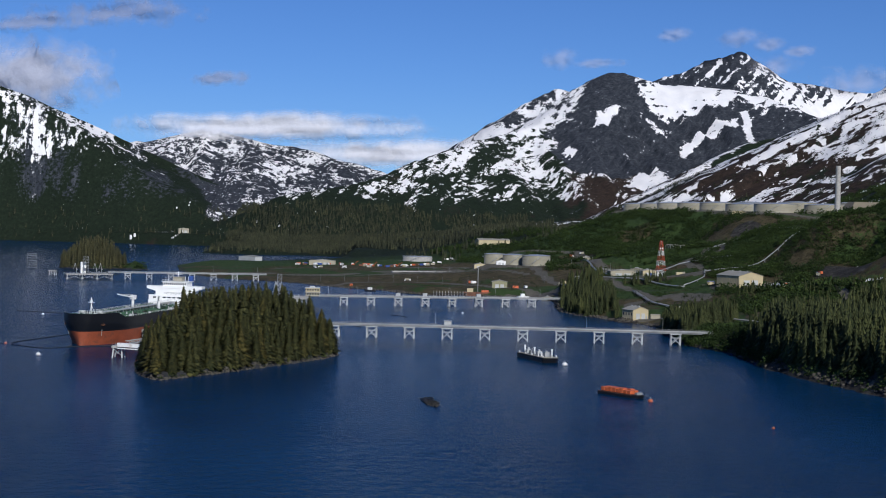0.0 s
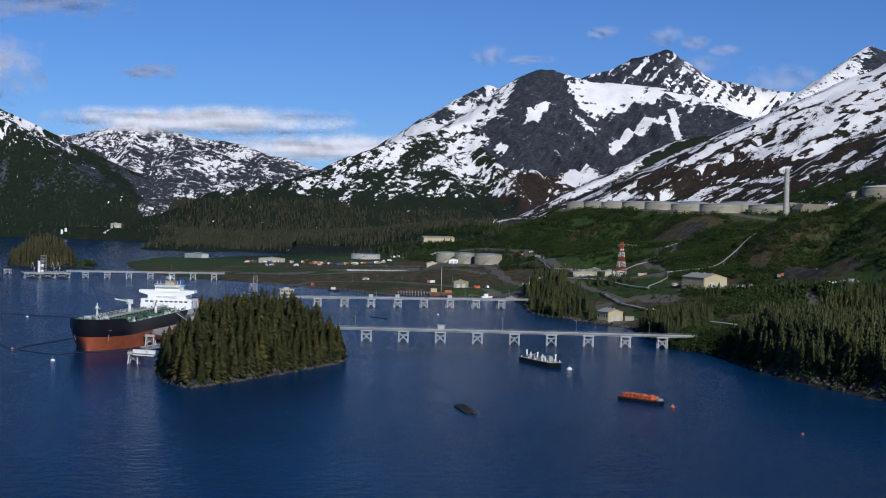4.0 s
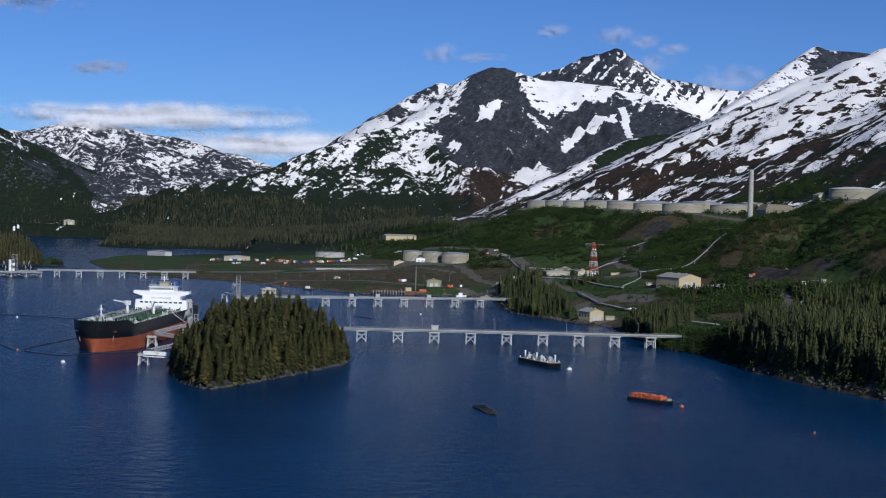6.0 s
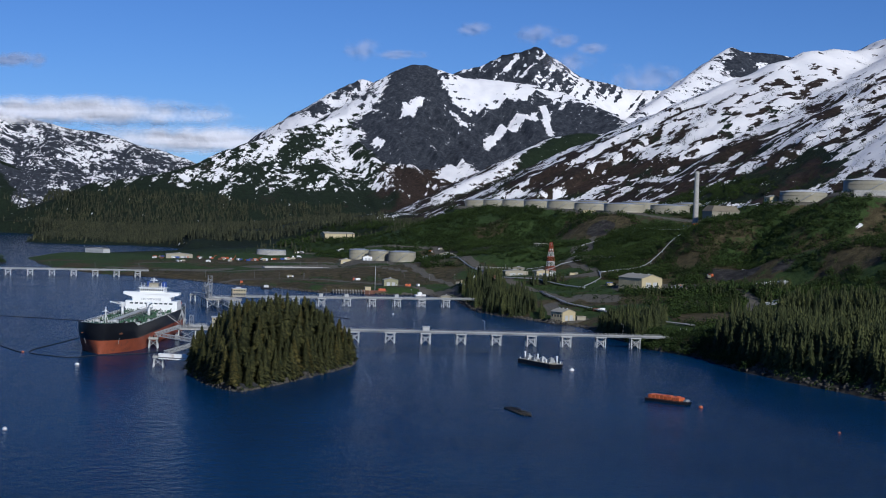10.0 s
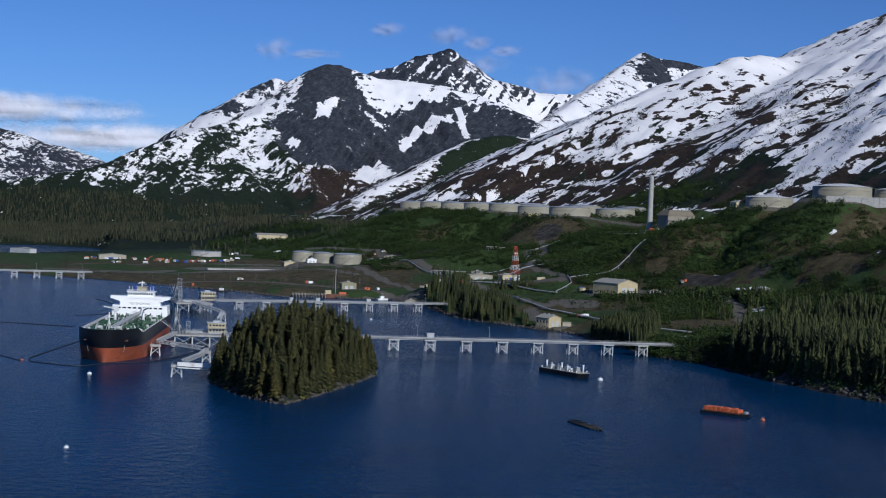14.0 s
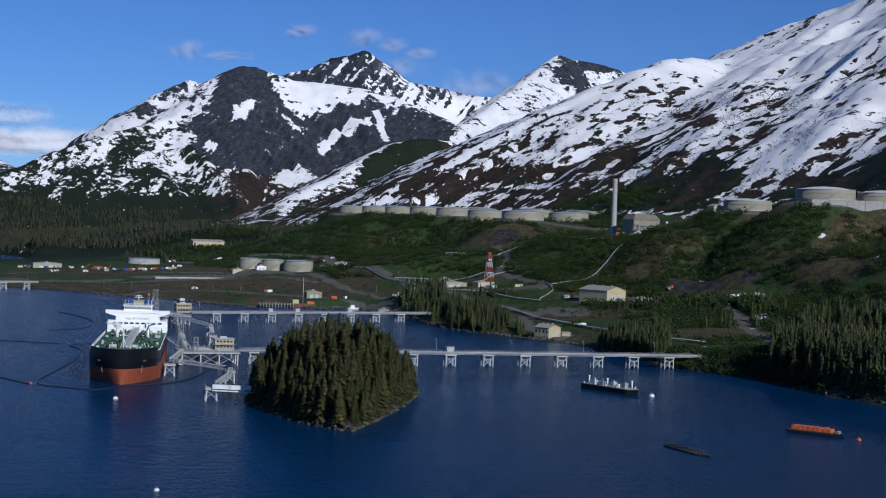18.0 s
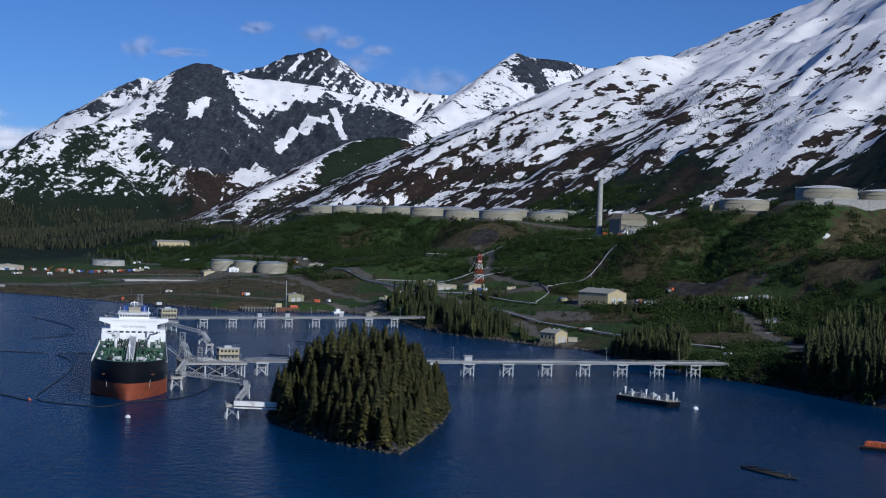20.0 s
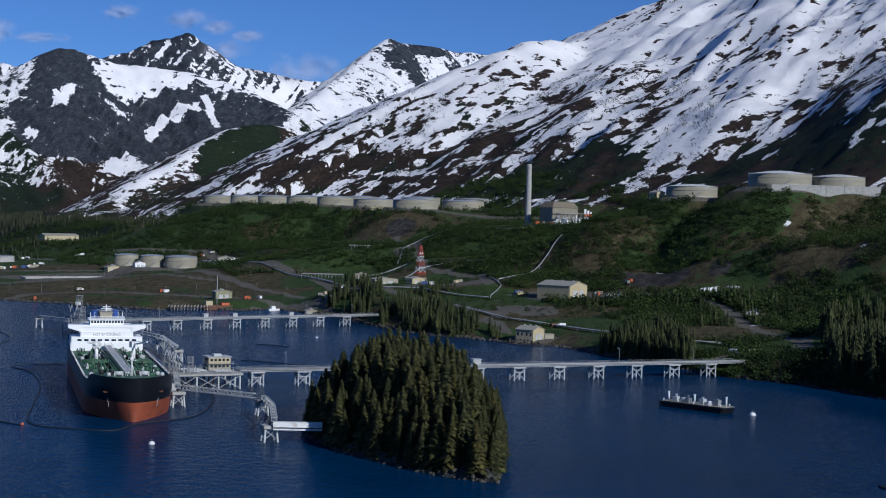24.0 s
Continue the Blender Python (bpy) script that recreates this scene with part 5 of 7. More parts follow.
def strake(z0, z1, n, name, material, label):
    """A band of shell plating from one height to another; z1 None runs to the deck edge."""
    bm = bmesh.new()
    rows = []
    for u in stations:
        top = z1 if z1 is not None else deck_level(u) + 0.9
        ring = []
        for side in (1, -1):
            for k in range(n + 1):
                z = z0 + (top - z0) * (k if side == 1 else n - k) / n
                rake = 2.6 * max(0.0, (u - 0.9) / 0.1) * max(0.0, (z - 3) / 10)
                ring.append(bm.verts.new((side * hull_half(u, z), u * LENGTH + rake, z)))
        rows.append(ring)
    for a, b2 in zip(rows, rows[1:]):
        for k in range(len(a) - 1):
            if k != n:
                f = bm.faces.new((a[k], b2[k], b2[k + 1], a[k + 1]))
                f.smooth = True
    for k in range(n):
        bm.faces.new((rows[0][k], rows[0][k + 1], rows[0][2 * n - k], rows[0][2 * n + 1 - k]))
    bmesh.ops.remove_doubles(bm, verts=bm.verts[:], dist=0.01)
    bmesh.ops.recalc_face_normals(bm, faces=bm.faces[:])
    return part(name, bm, material, ship, label)


strake(-4.0, 6.3, 6, "lower_hull", M_red, "faded red boot-topping paint")
strake(6.3, None, 6, "upper_hull", M_black, "glossy black topside plating")
bm = bmesh.new()
rows = []
for u in stations[:-1]:
    z = deck_level(u)
    w = max(hull_half(u, z) - 0.15, 0.05)
    rake = 2.6 * max(0.0, (u - 0.9) / 0.1) * (z - 3) / 10
    rows.append([bm.verts.new((-w, u * LENGTH + rake, z)), bm.verts.new((w, u * LENGTH + rake, z))])
for a, b2 in zip(rows, rows[1:]):
    bm.faces.new((a[0], a[1], b2[1], b2[0]))
bm.faces.new((rows[-1][0], rows[-1][1], bm.verts.new((0, LENGTH + 1.6, deck_level(1.0)))))
part("main_deck", bm, M_green, ship, "worn green deck paint")
# rails along the deck edge
for side in (-1, 1):
    bm = bmesh.new()
    last = None
    for k in range(46):
        u = 0.30 + 0.59 * k / 45
        w = hull_half(u, 11.3) - 0.25
        p = Vector((side * w, u * LENGTH, 11.3))
        beam(bm, p, p + Vector((0, 0, 1.5)), 0.09)
        if last:
            for dz in (0.75, 1.45):
                beam(bm, last + Vector((0, 0, dz)), p + Vector((0, 0, dz)), 0.07)
        last = p
    part("deck_rail", bm, M_white, ship)
# cargo gear on deck
bm = bmesh.new()
box(bm, -1.3, 1.3, 37, 139.6, 13.4, 13.75)
for k in range(23):
    y = 38 + k * 4.6
    for sx in (-1.2, 1.2):
        beam(bm, (sx, y, 11.3), (sx, y, 13.4), 0.16)
    for sx in (-1.25, 1.25):
        beam(bm, (sx, y, 13.75), (sx, y, 14.8), 0.08)
for sx in (-1.25, 1.25):
    beam(bm, (sx, 37, 14.8), (sx, 139.6, 14.8), 0.09)
part("catwalk", bm, M_pale, ship, "raised grey catwalk along the deck")
for sx in (-3.4, -2.5, 2.5, 3.4, -5.4, 5.4):
    bm = bmesh.new()
    rod(bm, (sx, 38, 12.3), (sx, 135.1 - abs(sx) * 3, 12.3), 0.34, 7)
    part("deck_pipe", bm, M_green, ship)
rg = random.Random(5)
for k in range(150):
    x, y = rg.choice((-1, 1)) * rg.uniform(3.5, 12.0), rg.uniform(40, 132)
    bm = bmesh.new()
    if rg.random() < 0.55:
        turned(bm, [(0.0, 0.0), (0.8, 0.0), (0.8, 1.0), (0.5, 1.35), (0, 1.4)], 10)
    else:
        rod(bm, (0, 0, 0), (0, 0, rg.uniform(1.2, 2.6)), 0.25, 7)
        box(bm, -0.5, 0.5, -0.5, 0.5, 0, 0.7)
    part("deck_fitting", bm, rg.choice((M_green, M_pale, M_green, M_dark)), ship).matrix_basis = pose(x, y, 11.3)
for x in (-6.5, 6.5):
    bm = bmesh.new()
    for k in range(5):
        rod(bm, (x * 0.55, 84 + k * 2.4, 12.4), (x * 1.9, 84 + k * 2.4, 12.4), 0.3, 7)
    part("cargo_manifold", bm, M_green, ship)


def deck_crane(x, y, turn):
    bm = bmesh.new()
    rod(bm, (0, 0, 0), (0, 0, 6.0), 0.8, 10, 0.6)
    o = part("crane_post", bm, M_white, ship, "white deck crane")
    o.matrix_basis = pose(x, y, 11.3, 0, 0, turn)
    bm = bmesh.new()
    box(bm, -1.2, 1.2, -1.3, 1.0, 5.2, 7.4)
    part("crane_cab", bm, M_white, o)
    bm = bmesh.new()
    beam(bm, (0, 0.6, 6.4), (0, 11.5, 8.2), 0.55)
    beam(bm, (0, 0.0, 7.6), (0, 7.0, 7.9), 0.12)
    part("crane_jib", bm, M_white, o)


deck_crane(-6.8, 78, 20)
deck_crane(6.8, 78, -20)
# forecastle: mast, windlasses, bitts, anchors
bm = bmesh.new()
rod(bm, (0, 0, 0), (0, 0, 7.5), 0.35, 8, 0.18)
beam(bm, (-1.6, 0, 5.2), (1.6, 0, 5.2), 0.16)
beam(bm, (-1.3, -1.3, 0), (0, 0, 4.2), 0.2)
beam(bm, (1.3, -1.3, 0), (0, 0, 4.2), 0.2)
box(bm, -0.5, 0.5, -0.5, 0.5, 5.4, 6.1)
part("foremast", bm, M_white, ship, "white foremast").matrix_basis = pose(0, 148.5, 13.5)
for x in (-4.2, 4.2):
    bm = bmesh.new()
    rod(bm, (-1.3, 0, 0.9), (1.3, 0, 0.9), 0.75, 10)
    box(bm, -1.5, -1.1, -0.8, 0.8, 0, 1.5)
    box(bm, 1.1, 1.5, -0.8, 0.8, 0, 1.5)
    part("windlass", bm, M_pale, ship).matrix_basis = pose(x, 148.5, 13.5)
    bm = bmesh.new()
    rod(bm, (0, 0, 0.9), (0, 0, -0.9), 0.16, 7)
    beam(bm, (-0.9, 0, -0.5), (0, 0, -1.0), 0.26)
    beam(bm, (0.9, 0, -0.5), (0, 0, -1.0), 0.26)
    turned(bm, [(0, -0.25), (0.7, -0.25), (0.7, 0.1), (0, 0.1)], 10)
    sx = 1 if x > 0 else -1
    part("anchor", bm, M_rust, ship).matrix_basis = pose(sx * 8.6, 156.0, 9.6, 62, 0, -sx * 38)
    bm = bmesh.new()
    for dz in range(1, 9):
        rod(bm, (0, 0, -dz * 0.5), (0, 0, -dz * 0.5 - 0.34), 0.12, 5)
    part("anchor_stain", bm, M_pale, ship).matrix_basis = pose(sx * 8.3, 155.8, 8.6, -14, 0, -sx * 38)
# accommodation: stepped white block, bridge wings, funnel
levels_ = [(-14.2, 14.2, 22.0, 36.0, 11.3, 14.2), (-14.0, 14.0, 22.5, 35.8, 14.2, 16.8), (-10.4, 10.4, 23.0, 35.4, 16.8, 18.6), (-10.2, 10.2, 23.5, 35.2, 18.6, 20.4)]
for k, (x0, x1, y0, y1, z0, z1) in enumerate(levels_):
    bm = bmesh.new()
    box(bm, x0, x1, y0, y1, z0, z1 - 0.003)
    bmesh.ops.bevel(bm, geom=[q for q in bm.edges if abs(q.verts[0].co.z - q.verts[1].co.z) > 1], offset=0.25, segments=2, affect="EDGES")
    o = part("accommodation_deck", bm, M_ship, ship, "white painted superstructure")
    if k in (1,):
        window_row(o, x0 + 2, x1 - 2, y1, z0 + 1.0, z0 + 1.75, 9, 1)
    bm = bmesh.new()
    box(bm, x0 - 0.06, x1 + 0.06, y0 - 0.06, y1 + 0.06, z1 - 0.003, z1 + 0.09)
    part("deck_edge", bm, M_ship, o)
for sx in (-1, 1):
    bm = bmesh.new()
    v = [bm.verts.new(p) for p in ((sx * 9.8, 30.0, 18.7), (sx * 9.8, 35.5, 18.7), (sx * 15.2, 35.5, 20.4), (sx * 15.2, 30.0, 20.4), (sx * 9.8, 30.0, 21.6), (sx * 9.8, 35.5, 21.6), (sx * 15.2, 35.5, 21.7), (sx * 15.2, 30.0, 21.7))]
    for q in ((0, 1, 2, 3), (7, 6, 5, 4), (0, 4, 5, 1), (1, 5, 6, 2), (2, 6, 7, 3), (3, 7, 4, 0)):
        bm.faces.new([v[i] for i in q])
    bmesh.ops.recalc_face_normals(bm, faces=bm.faces[:])
    part("bridge_wing", bm, M_ship, ship, "white outstretched bridge wing")
bm = bmesh.new()
box(bm, -9.8, 9.8, 25, 35.45, 20.52, 21.6)
part("bridge_front", bm, M_ship, ship, "white bridge front")
bm = bmesh.new()
box(bm, -6.6, 6.6, 25.5, 34.6, 21.6, 23.7)
wheel = part("wheelhouse", bm, M_ship, ship, "white wheelhouse")
window_row(wheel, -6.4, 6.4, 34.6, 22.3, 23.3, 11, 1)
bm = bmesh.new()
box(bm, -7.2, 7.2, 25.0, 35.1, 23.7, 24.0)
part("wheelhouse_roof", bm, M_ship, wheel)
bm = bmesh.new()
box(bm, -2.4, 2.4, 25.6, 30.0, 24.0, 26.2)
box(bm, -2.8, 2.8, 25.2, 30.4, 26.2, 26.45)
part("mast_house", bm, M_tan, ship, "tan mast house above the wheelhouse")
bm = bmesh.new()
rod(bm, (0, 29, 26.4), (0, 29, 29.4), 0.3, 8, 0.15)
beam(bm, (-2.2, 29, 27.8), (2.2, 29, 27.8), 0.2)
beam(bm, (-1.5, 29.3, 28.5), (1.5, 29.6, 28.5), 0.3)
for x in (-4.6, 4.6, -6.3, 6.3):
    beam(bm, (x, 31, 24.0), (x, 31, 26.6), 0.14)
for k in range(9):
    x = -6.8 + 1.7 * k
    beam(bm, (x, 35.0, 24.0), (x, 35.0, 25.0), 0.08)
beam(bm, (-6.8, 35.0, 25.0), (6.8, 35.0, 25.0), 0.09)
part("radar_mast", bm, M_ship, ship, "white radar mast with scanners")
bm = bmesh.new()
for sx in (-3.2, 3.2):
    rod(bm, (sx * 1.3, 20.5, 12), (sx * 1.3, 20.0, 26.6), 1.3, 12)
part("funnel", bm, M_blue, ship, "blue funnels with dark tops")
bm = bmesh.new()
box(bm, -6, 6, 10, 21.5, 11.3, 19.5)
part("engine_casing", bm, M_white, ship)
for sx in (-1, 1):
    bm = bmesh.new()
    rod(bm, (sx * 12.5, 15.0, 14.6), (sx * 12.5, 21.0, 14.6), 1.1, 8)
    part("lifeboat", bm, M_orange, ship, "orange covered lifeboat")


def lettering(text, size, material, parent, m, name="lettering"):
    """Raised letters as a mesh."""
    cu = bpy.data.curves.new(name, "FONT")
    cu.body, cu.size, cu.extrude, cu.align_x, cu.align_y = text, size, 0.02, "CENTER", "CENTER"
    tmp = bpy.data.objects.new(name, cu)
    scene.collection.objects.link(tmp)
    me = bpy.data.meshes.new_from_object(tmp.evaluated_get(bpy.context.evaluated_depsgraph_get()))
    bpy.data.objects.remove(tmp)
    bpy.data.curves.remove(cu)
    me.materials.clear()
    me.materials.append(material)
    o = new(name, me)
    o.parent, o.matrix_basis = parent, m
    return o


lettering("NO SMOKING", 1.7, M_grey, ship, pose(0, 35.43, 17.75, 90, 0, 180))
for sx in (-1, 1):
    bm = bmesh.new()
    for k in range(8):
        box(bm, k * 0.9 - 3.6, k * 0.9 - 3.0, -0.04, 0.04, -0.35, 0.35)
    part("name_bars", bm, M_white, ship).matrix_basis = pose(sx * 11.9, 147.5, 12.6, 0, 0, -sx * 66)
# gangway and lines to the berth
bm = bmesh.new()
beam(bm, (-14.0, 66, 12.0), (-20.5, 63, 7.0), 0.9, 0.35)
beam(bm, (-14.0, 66, 13.2), (-20.5, 63, 8.2), 0.1)
part("gangway", bm, M_grey, ship)
# floating boom round the ship, and loose lengths beyond


def boom(points, label):
    cu = bpy.data.curves.new("floating_boom", "CURVE")
    cu.dimensions, cu.bevel_depth, cu.bevel_resolution = "3D", 0.3, 1
    sp = cu.splines.new("NURBS")
    sp.points.add(len(points) - 1)
    for q, (x, y) in zip(sp.points, points):
        q.co = (x, y, 0.12, 1)
    sp.use_endpoint_u, sp.order_u, sp.resolution_u = True, 3, 6
    tmp = bpy.data.objects.new("floating_boom", cu)
    scene.collection.objects.link(tmp)
    me = bpy.data.meshes.new_from_object(tmp.evaluated_get(bpy.context.evaluated_depsgraph_get()))
    bpy.data.objects.remove(tmp)
    bpy.data.curves.remove(cu)
    me.materials.clear()
    me.materials.append(M_dark)
    return tagged(new("floating_boom", me), label, "boom", "floating booms")


boom([(-160, 880), (-190, 890), (-226, 886), (-213, 850), (-215, 787), (-228, 710), (-237, 658), (-221, 645), (-205, 633), (-196, 651), (-180, 660), (-166, 669), (-149, 712), (-143, 745)], "black floating spill boom looped round the moored tanker")
boom([(-330, 840), (-285, 770), (-256, 690), (-238, 658)], "black floating spill boom trailing off the bow")
boom([(-236, 991), (-212, 1010), (-203, 1073), (-215, 1140), (-235, 1196)], "black floating spill boom near the farther berth")
boom([(-228, 886), (-262, 905), (-330, 930)], "loose black boom afloat behind the tanker")
boom([(-93, 895), (-82, 885), (-72, 872), (-63, 855)], "loose black boom afloat between the piers")
boom([(-58, 997), (-50, 988), (-43, 974)], "loose black boom afloat between the piers")

# ---- tanks, sheds and works ashore ----


def storage_tank(x, y, z, r, h, label, group, roof=M_tankroof, dome=1.0, shell=M_tank):
    """An upright tank: plated shell with wind girders, a coned roof, edge rail and a winding stair."""
    e = thing("storage_tank", pose(x, y, z), label, "storage tank", group)
    n = 48 if r > 18 else 36
    bm = bmesh.new()
    prof = [(r, -4.0)]
    for k in range(5):
        prof += [(r - 0.02 * k, h * k / 5), (r - 0.02 * k, h * (k + 1) / 5)]
    turned(bm, prof, n)
    part("shell", bm, shell, e)
    for zz in (h * 0.985, h * 0.62):
        bm = bmesh.new()
        turned(bm, [(r - 0.1, zz - 0.16), (r + 0.12, zz - 0.1), (r + 0.12, zz + 0.08), (r - 0.1, zz + 0.12)], n)
        part("wind_girder", bm, shell, e)
    bm = bmesh.new()
    turned(bm, [(r + 0.05, h), (r * 0.66, h + dome * 0.5), (r * 0.33, h + dome * 0.85), (0, h + dome)], n)
    part("roof", bm, roof, e, "sheet metal cone roof")
    bm = bmesh.new()
    last = None
    for k in range(n + 1):
        a = math.tau * k / n
        p = Vector(((r - 0.2) * math.cos(a), (r - 0.2) * math.sin(a), h))
        beam(bm, p, p + Vector((0, 0, 1.1)), 0.08)
        if last:
            beam(bm, last + Vector((0, 0, 1.1)), p + Vector((0, 0, 1.1)), 0.08)
        last = p
    part("edge_rail", bm, M_grey, e)
    bm = bmesh.new()
    angles = [4.2 + k / r for k in range(17)]
    sweep(bm, [Vector(((r + 0.6) * math.cos(a), (r + 0.6) * math.sin(a), h * k / 16)) for k, a in enumerate(angles)], 0.4, 4)
    part("stair", bm, M_grey, e)
    for k in range(3):
        a = random.uniform(0, 6.28)
        bm = bmesh.new()
        rod(bm, (0, 0, 0), (0, 0, 1.1), 0.35, 8)
        part("roof_vent", bm, M_grey, e).matrix_basis = pose(r * 0.5 * math.cos(a), r * 0.5 * math.sin(a), h + dome * 0.6)
    return e


ROW = [(197, 2246, 20), (219, 2166, 20.5), (240, 2087, 21), (267, 2030, 22.5), (295, 1972, 24), (325, 1900, 26), (356, 1827, 28.5), (419, 1822, 27)]
for x, y, r in ROW:
    storage_tank(x, y, 97.0 if y > 1910 else 94.5, r, 11.0, "wide grey steel storage tank on the hillside terrace", "tank farm on the terrace", dome=2.2)
for x, y, r in ((262, 2230, 21), (300, 2120, 22), (345, 2010, 24), (400, 1925, 26), (470, 1900, 26)):
    storage_tank(x, y, 98.0, r, 11.6, "grey steel storage tank in the rear row", "tank farm on the terrace", dome=2.2)
storage_tank(458, 1178, 120, 27.5, 9.8, "broad pale grey storage tank on the knoll", "tanks on the knoll", dome=3.4, roof=M_paleroof)
storage_tank(509, 1163, 119, 23, 9.5, "pale grey storage tank on the knoll", "tanks on the knoll", dome=2.8, roof=M_paleroof)
storage_tank(418, 1260, 108.5, 23.5, 10.0, "pale grey storage tank at the knoll's edge", "tanks on the knoll", dome=2.6, roof=M_paleroof)
storage_tank(-10, 1795, 19.3, 13.5, 13.0, "beige storage tank near the shore flats", "beige tanks near the flats", dome=1.6)
storage_tank(15, 1772, 19.3, 13.5, 13.0, "beige storage tank near the shore flats", "beige tanks near the flats", dome=1.6)
storage_tank(45, 1752, 19.3, 18, 13.0, "large beige storage tank near the shore flats", "beige tanks near the flats", dome=1.8)
storage_tank(-134, 2044, 13.5, 22, 7.5, "low round beige water tank", "low tank", dome=0.5, shell=M_conc)
# retaining walls below the knoll tanks
for x0, y0, x1, y1, z, h, mtl, lab in ((428, 1146, 520, 1118, 112, 8.0, M_conc, "long concrete retaining wall below the knoll tanks"),):
    bm = bmesh.new()
    d = Vector((x1 - x0, y1 - y0, 0))
    n = 6
    for k in range(n):
        p, q = Vector((x0, y0, 0)) + d * (k / n), Vector((x0, y0, 0)) + d * ((k + 0.985) / n)
        beam(bm, p + Vector((0, 0, z + h / 2 - 2)), q + Vector((0, 0, z + h / 2 - 2)), 0.8, h + 4)
    tagged(link_mesh("retaining_wall", bm, mtl), lab, "wall")


def gabled(name, x, y, z, w, d, h, rise, turn, label, doors=True, wall=M_cream, roofm=M_roof, ribs=True, win=0):
    """A clad shed, ridge along its depth: ribbed walls, overhanging sheet roof, doors in the gable."""
    e = thing(name, pose(x, y, z, 0, 0, turn), label, "building")
    bm = bmesh.new()
    v = [bm.verts.new(p) for p in ((0, 0, -1.5), (w, 0, -1.5), (w, d, -1.5), (0, d, -1.5), (0, 0, h), (w, 0, h), (w, d, h), (0, d, h), (w / 2, 0, h + rise), (w / 2, d, h + rise))]
    for q in ((0, 1, 5, 8, 4), (3, 7, 9, 6, 2), (0, 4, 7, 3), (1, 2, 6, 5), (0, 3, 2, 1), (4, 8, 9, 7), (5, 6, 9, 8)):
        bm.faces.new([v[i] for i in q])
    part("wall", bm, wall, e)
    for s in (-1, 1):
        bm = bmesh.new()
        mid = Vector((w / 2, 0, h + rise + 0.12))
        edge = Vector((w / 2 + s * (w / 2 + 0.6), 0, h - rise * 1.2 / w + 0.12))
        a, b2 = mid + Vector((0, -0.6, 0)), edge + Vector((0, -0.6, 0))
        c, d2 = edge + Vector((0, d + 0.6, 0)), mid + Vector((0, d + 0.6, 0))
        top = [bm.verts.new(p + Vector((0, 0, 0.18))) for p in (a, b2, c, d2)]
        low = [bm.verts.new(p) for p in (a, b2, c, d2)]
        bm.faces.new(top)
        bm.faces.new(low[::-1])
        for k in range(4):
            bm.faces.new((low[k], low[(k + 1) % 4], top[(k + 1) % 4], top[k]))
        bmesh.ops.recalc_face_normals(bm, faces=bm.faces[:])
        part("roof", bm, roofm, e)
    if ribs:
        for k in range(int(d / 2.4)):
            bm = bmesh.new()
            box(bm, -0.1, 0, (k + 0.5) * 2.4 - 0.12, (k + 0.5) * 2.4 + 0.12, 0, h)
            part("wall_rib", bm, wall, e)
    if doors:
        for k, px in enumerate((w * 0.2, w * 0.55)):
            bm = bmesh.new()
            box(bm, px, px + w * 0.24, -0.12, 0, 0, h * 0.62)
            part("roller_door", bm, M_pale, e, "pale roller door")
        bm = bmesh.new()
        box(bm, w * 0.85, w * 0.85 + 1.0, -0.1, 0, 0, 2.1)
        part("door", bm, M_grey, e)
    if win:
        for k in range(win):
            bm = bmesh.new()
            yy = d * (k + 0.5) / win
            box(bm, -0.08, 0, yy - 0.7, yy + 0.7, h * 0.4, h * 0.7)
            part("window", bm, M_glass, e)
    for k in range(3):
        bm = bmesh.new()
        box(bm, w / 2 - 0.5, w / 2 + 0.5, d * (k + 0.5) / 3 - 0.5, d * (k + 0.5) / 3 + 0.5, h + rise, h + rise + 0.9)
        part("ridge_vent", bm, M_pale, e)
    return e


gabled("workshop_shed", 222, 1112, 23.5, 25, 31, 9.4, 3.4, 30, "large cream metal-clad shed on a gravel pad")
gabled("boat_shed", 127, 974, 3, 14, 14, 6.8, 2.3, 32, "cream metal-clad shed beside the shore road", win=4)
bm = bmesh.new()
box(bm, 141, 148, 985, 991, 2.6, 6.0)
box(bm, 140.6, 148.4, 984.6, 991.4, 6.0, 6.3)
tagged(link_mesh("lean_to", bm, M_tan), "low tan annex beside the shore shed", "building")
gabled("warehouse", -60, 2255, 34.5, 22, 52, 10.5, 2.4, -72, "long low tan warehouse below the mountain forest", wall=M_cream)
gabled("house", 249, 1082, ground_at(249, 1082), 10.2, 11.3, 4.5, 2.5, 30, "small grey-roofed cabin beside the shed", roofm=M_pale, win=2)
gabled("office_block", -35, 1770, ground_at(-35, 1770), 17, 12.8, 5.7, 1.7, 10, "small yellow office cabin on the flats", wall=M_cream, win=3)
gabled("office_block", -6, 1761, ground_at(-6, 1761), 12.7, 11.3, 4.8, 1.4, 5, "small white office cabin on the flats", wall=M_white, win=2)
gabled("office_block", 122, 1292, ground_at(122, 1292), 25.5, 10.4, 4.9, 1.2, 18, "tan low office beside the plant road", wall=M_tan, win=3)
gabled("office_block", 152, 1279, ground_at(152, 1279), 13.8, 9.2, 4.6, 1.1, 18, "cream low office beside the plant road", win=3)
gabled("pump_house", 99, 1803, ground_at(99, 1803), 19, 13.6, 6.8, 1.4, -10, "tan pump house behind the beige tanks", wall=M_tan)
gabled("pump_house", 4, 1392, ground_at(4, 1392), 15.6, 11.7, 6.5, 1.6, 5, "yellow-green pump house by the small quay", wall=M_yellow)
gabled("pump_house", 56, 1278, ground_at(56, 1278), 10.7, 8.3, 4.7, 1.2, -5, "tan pump house on the shore", wall=M_tan)
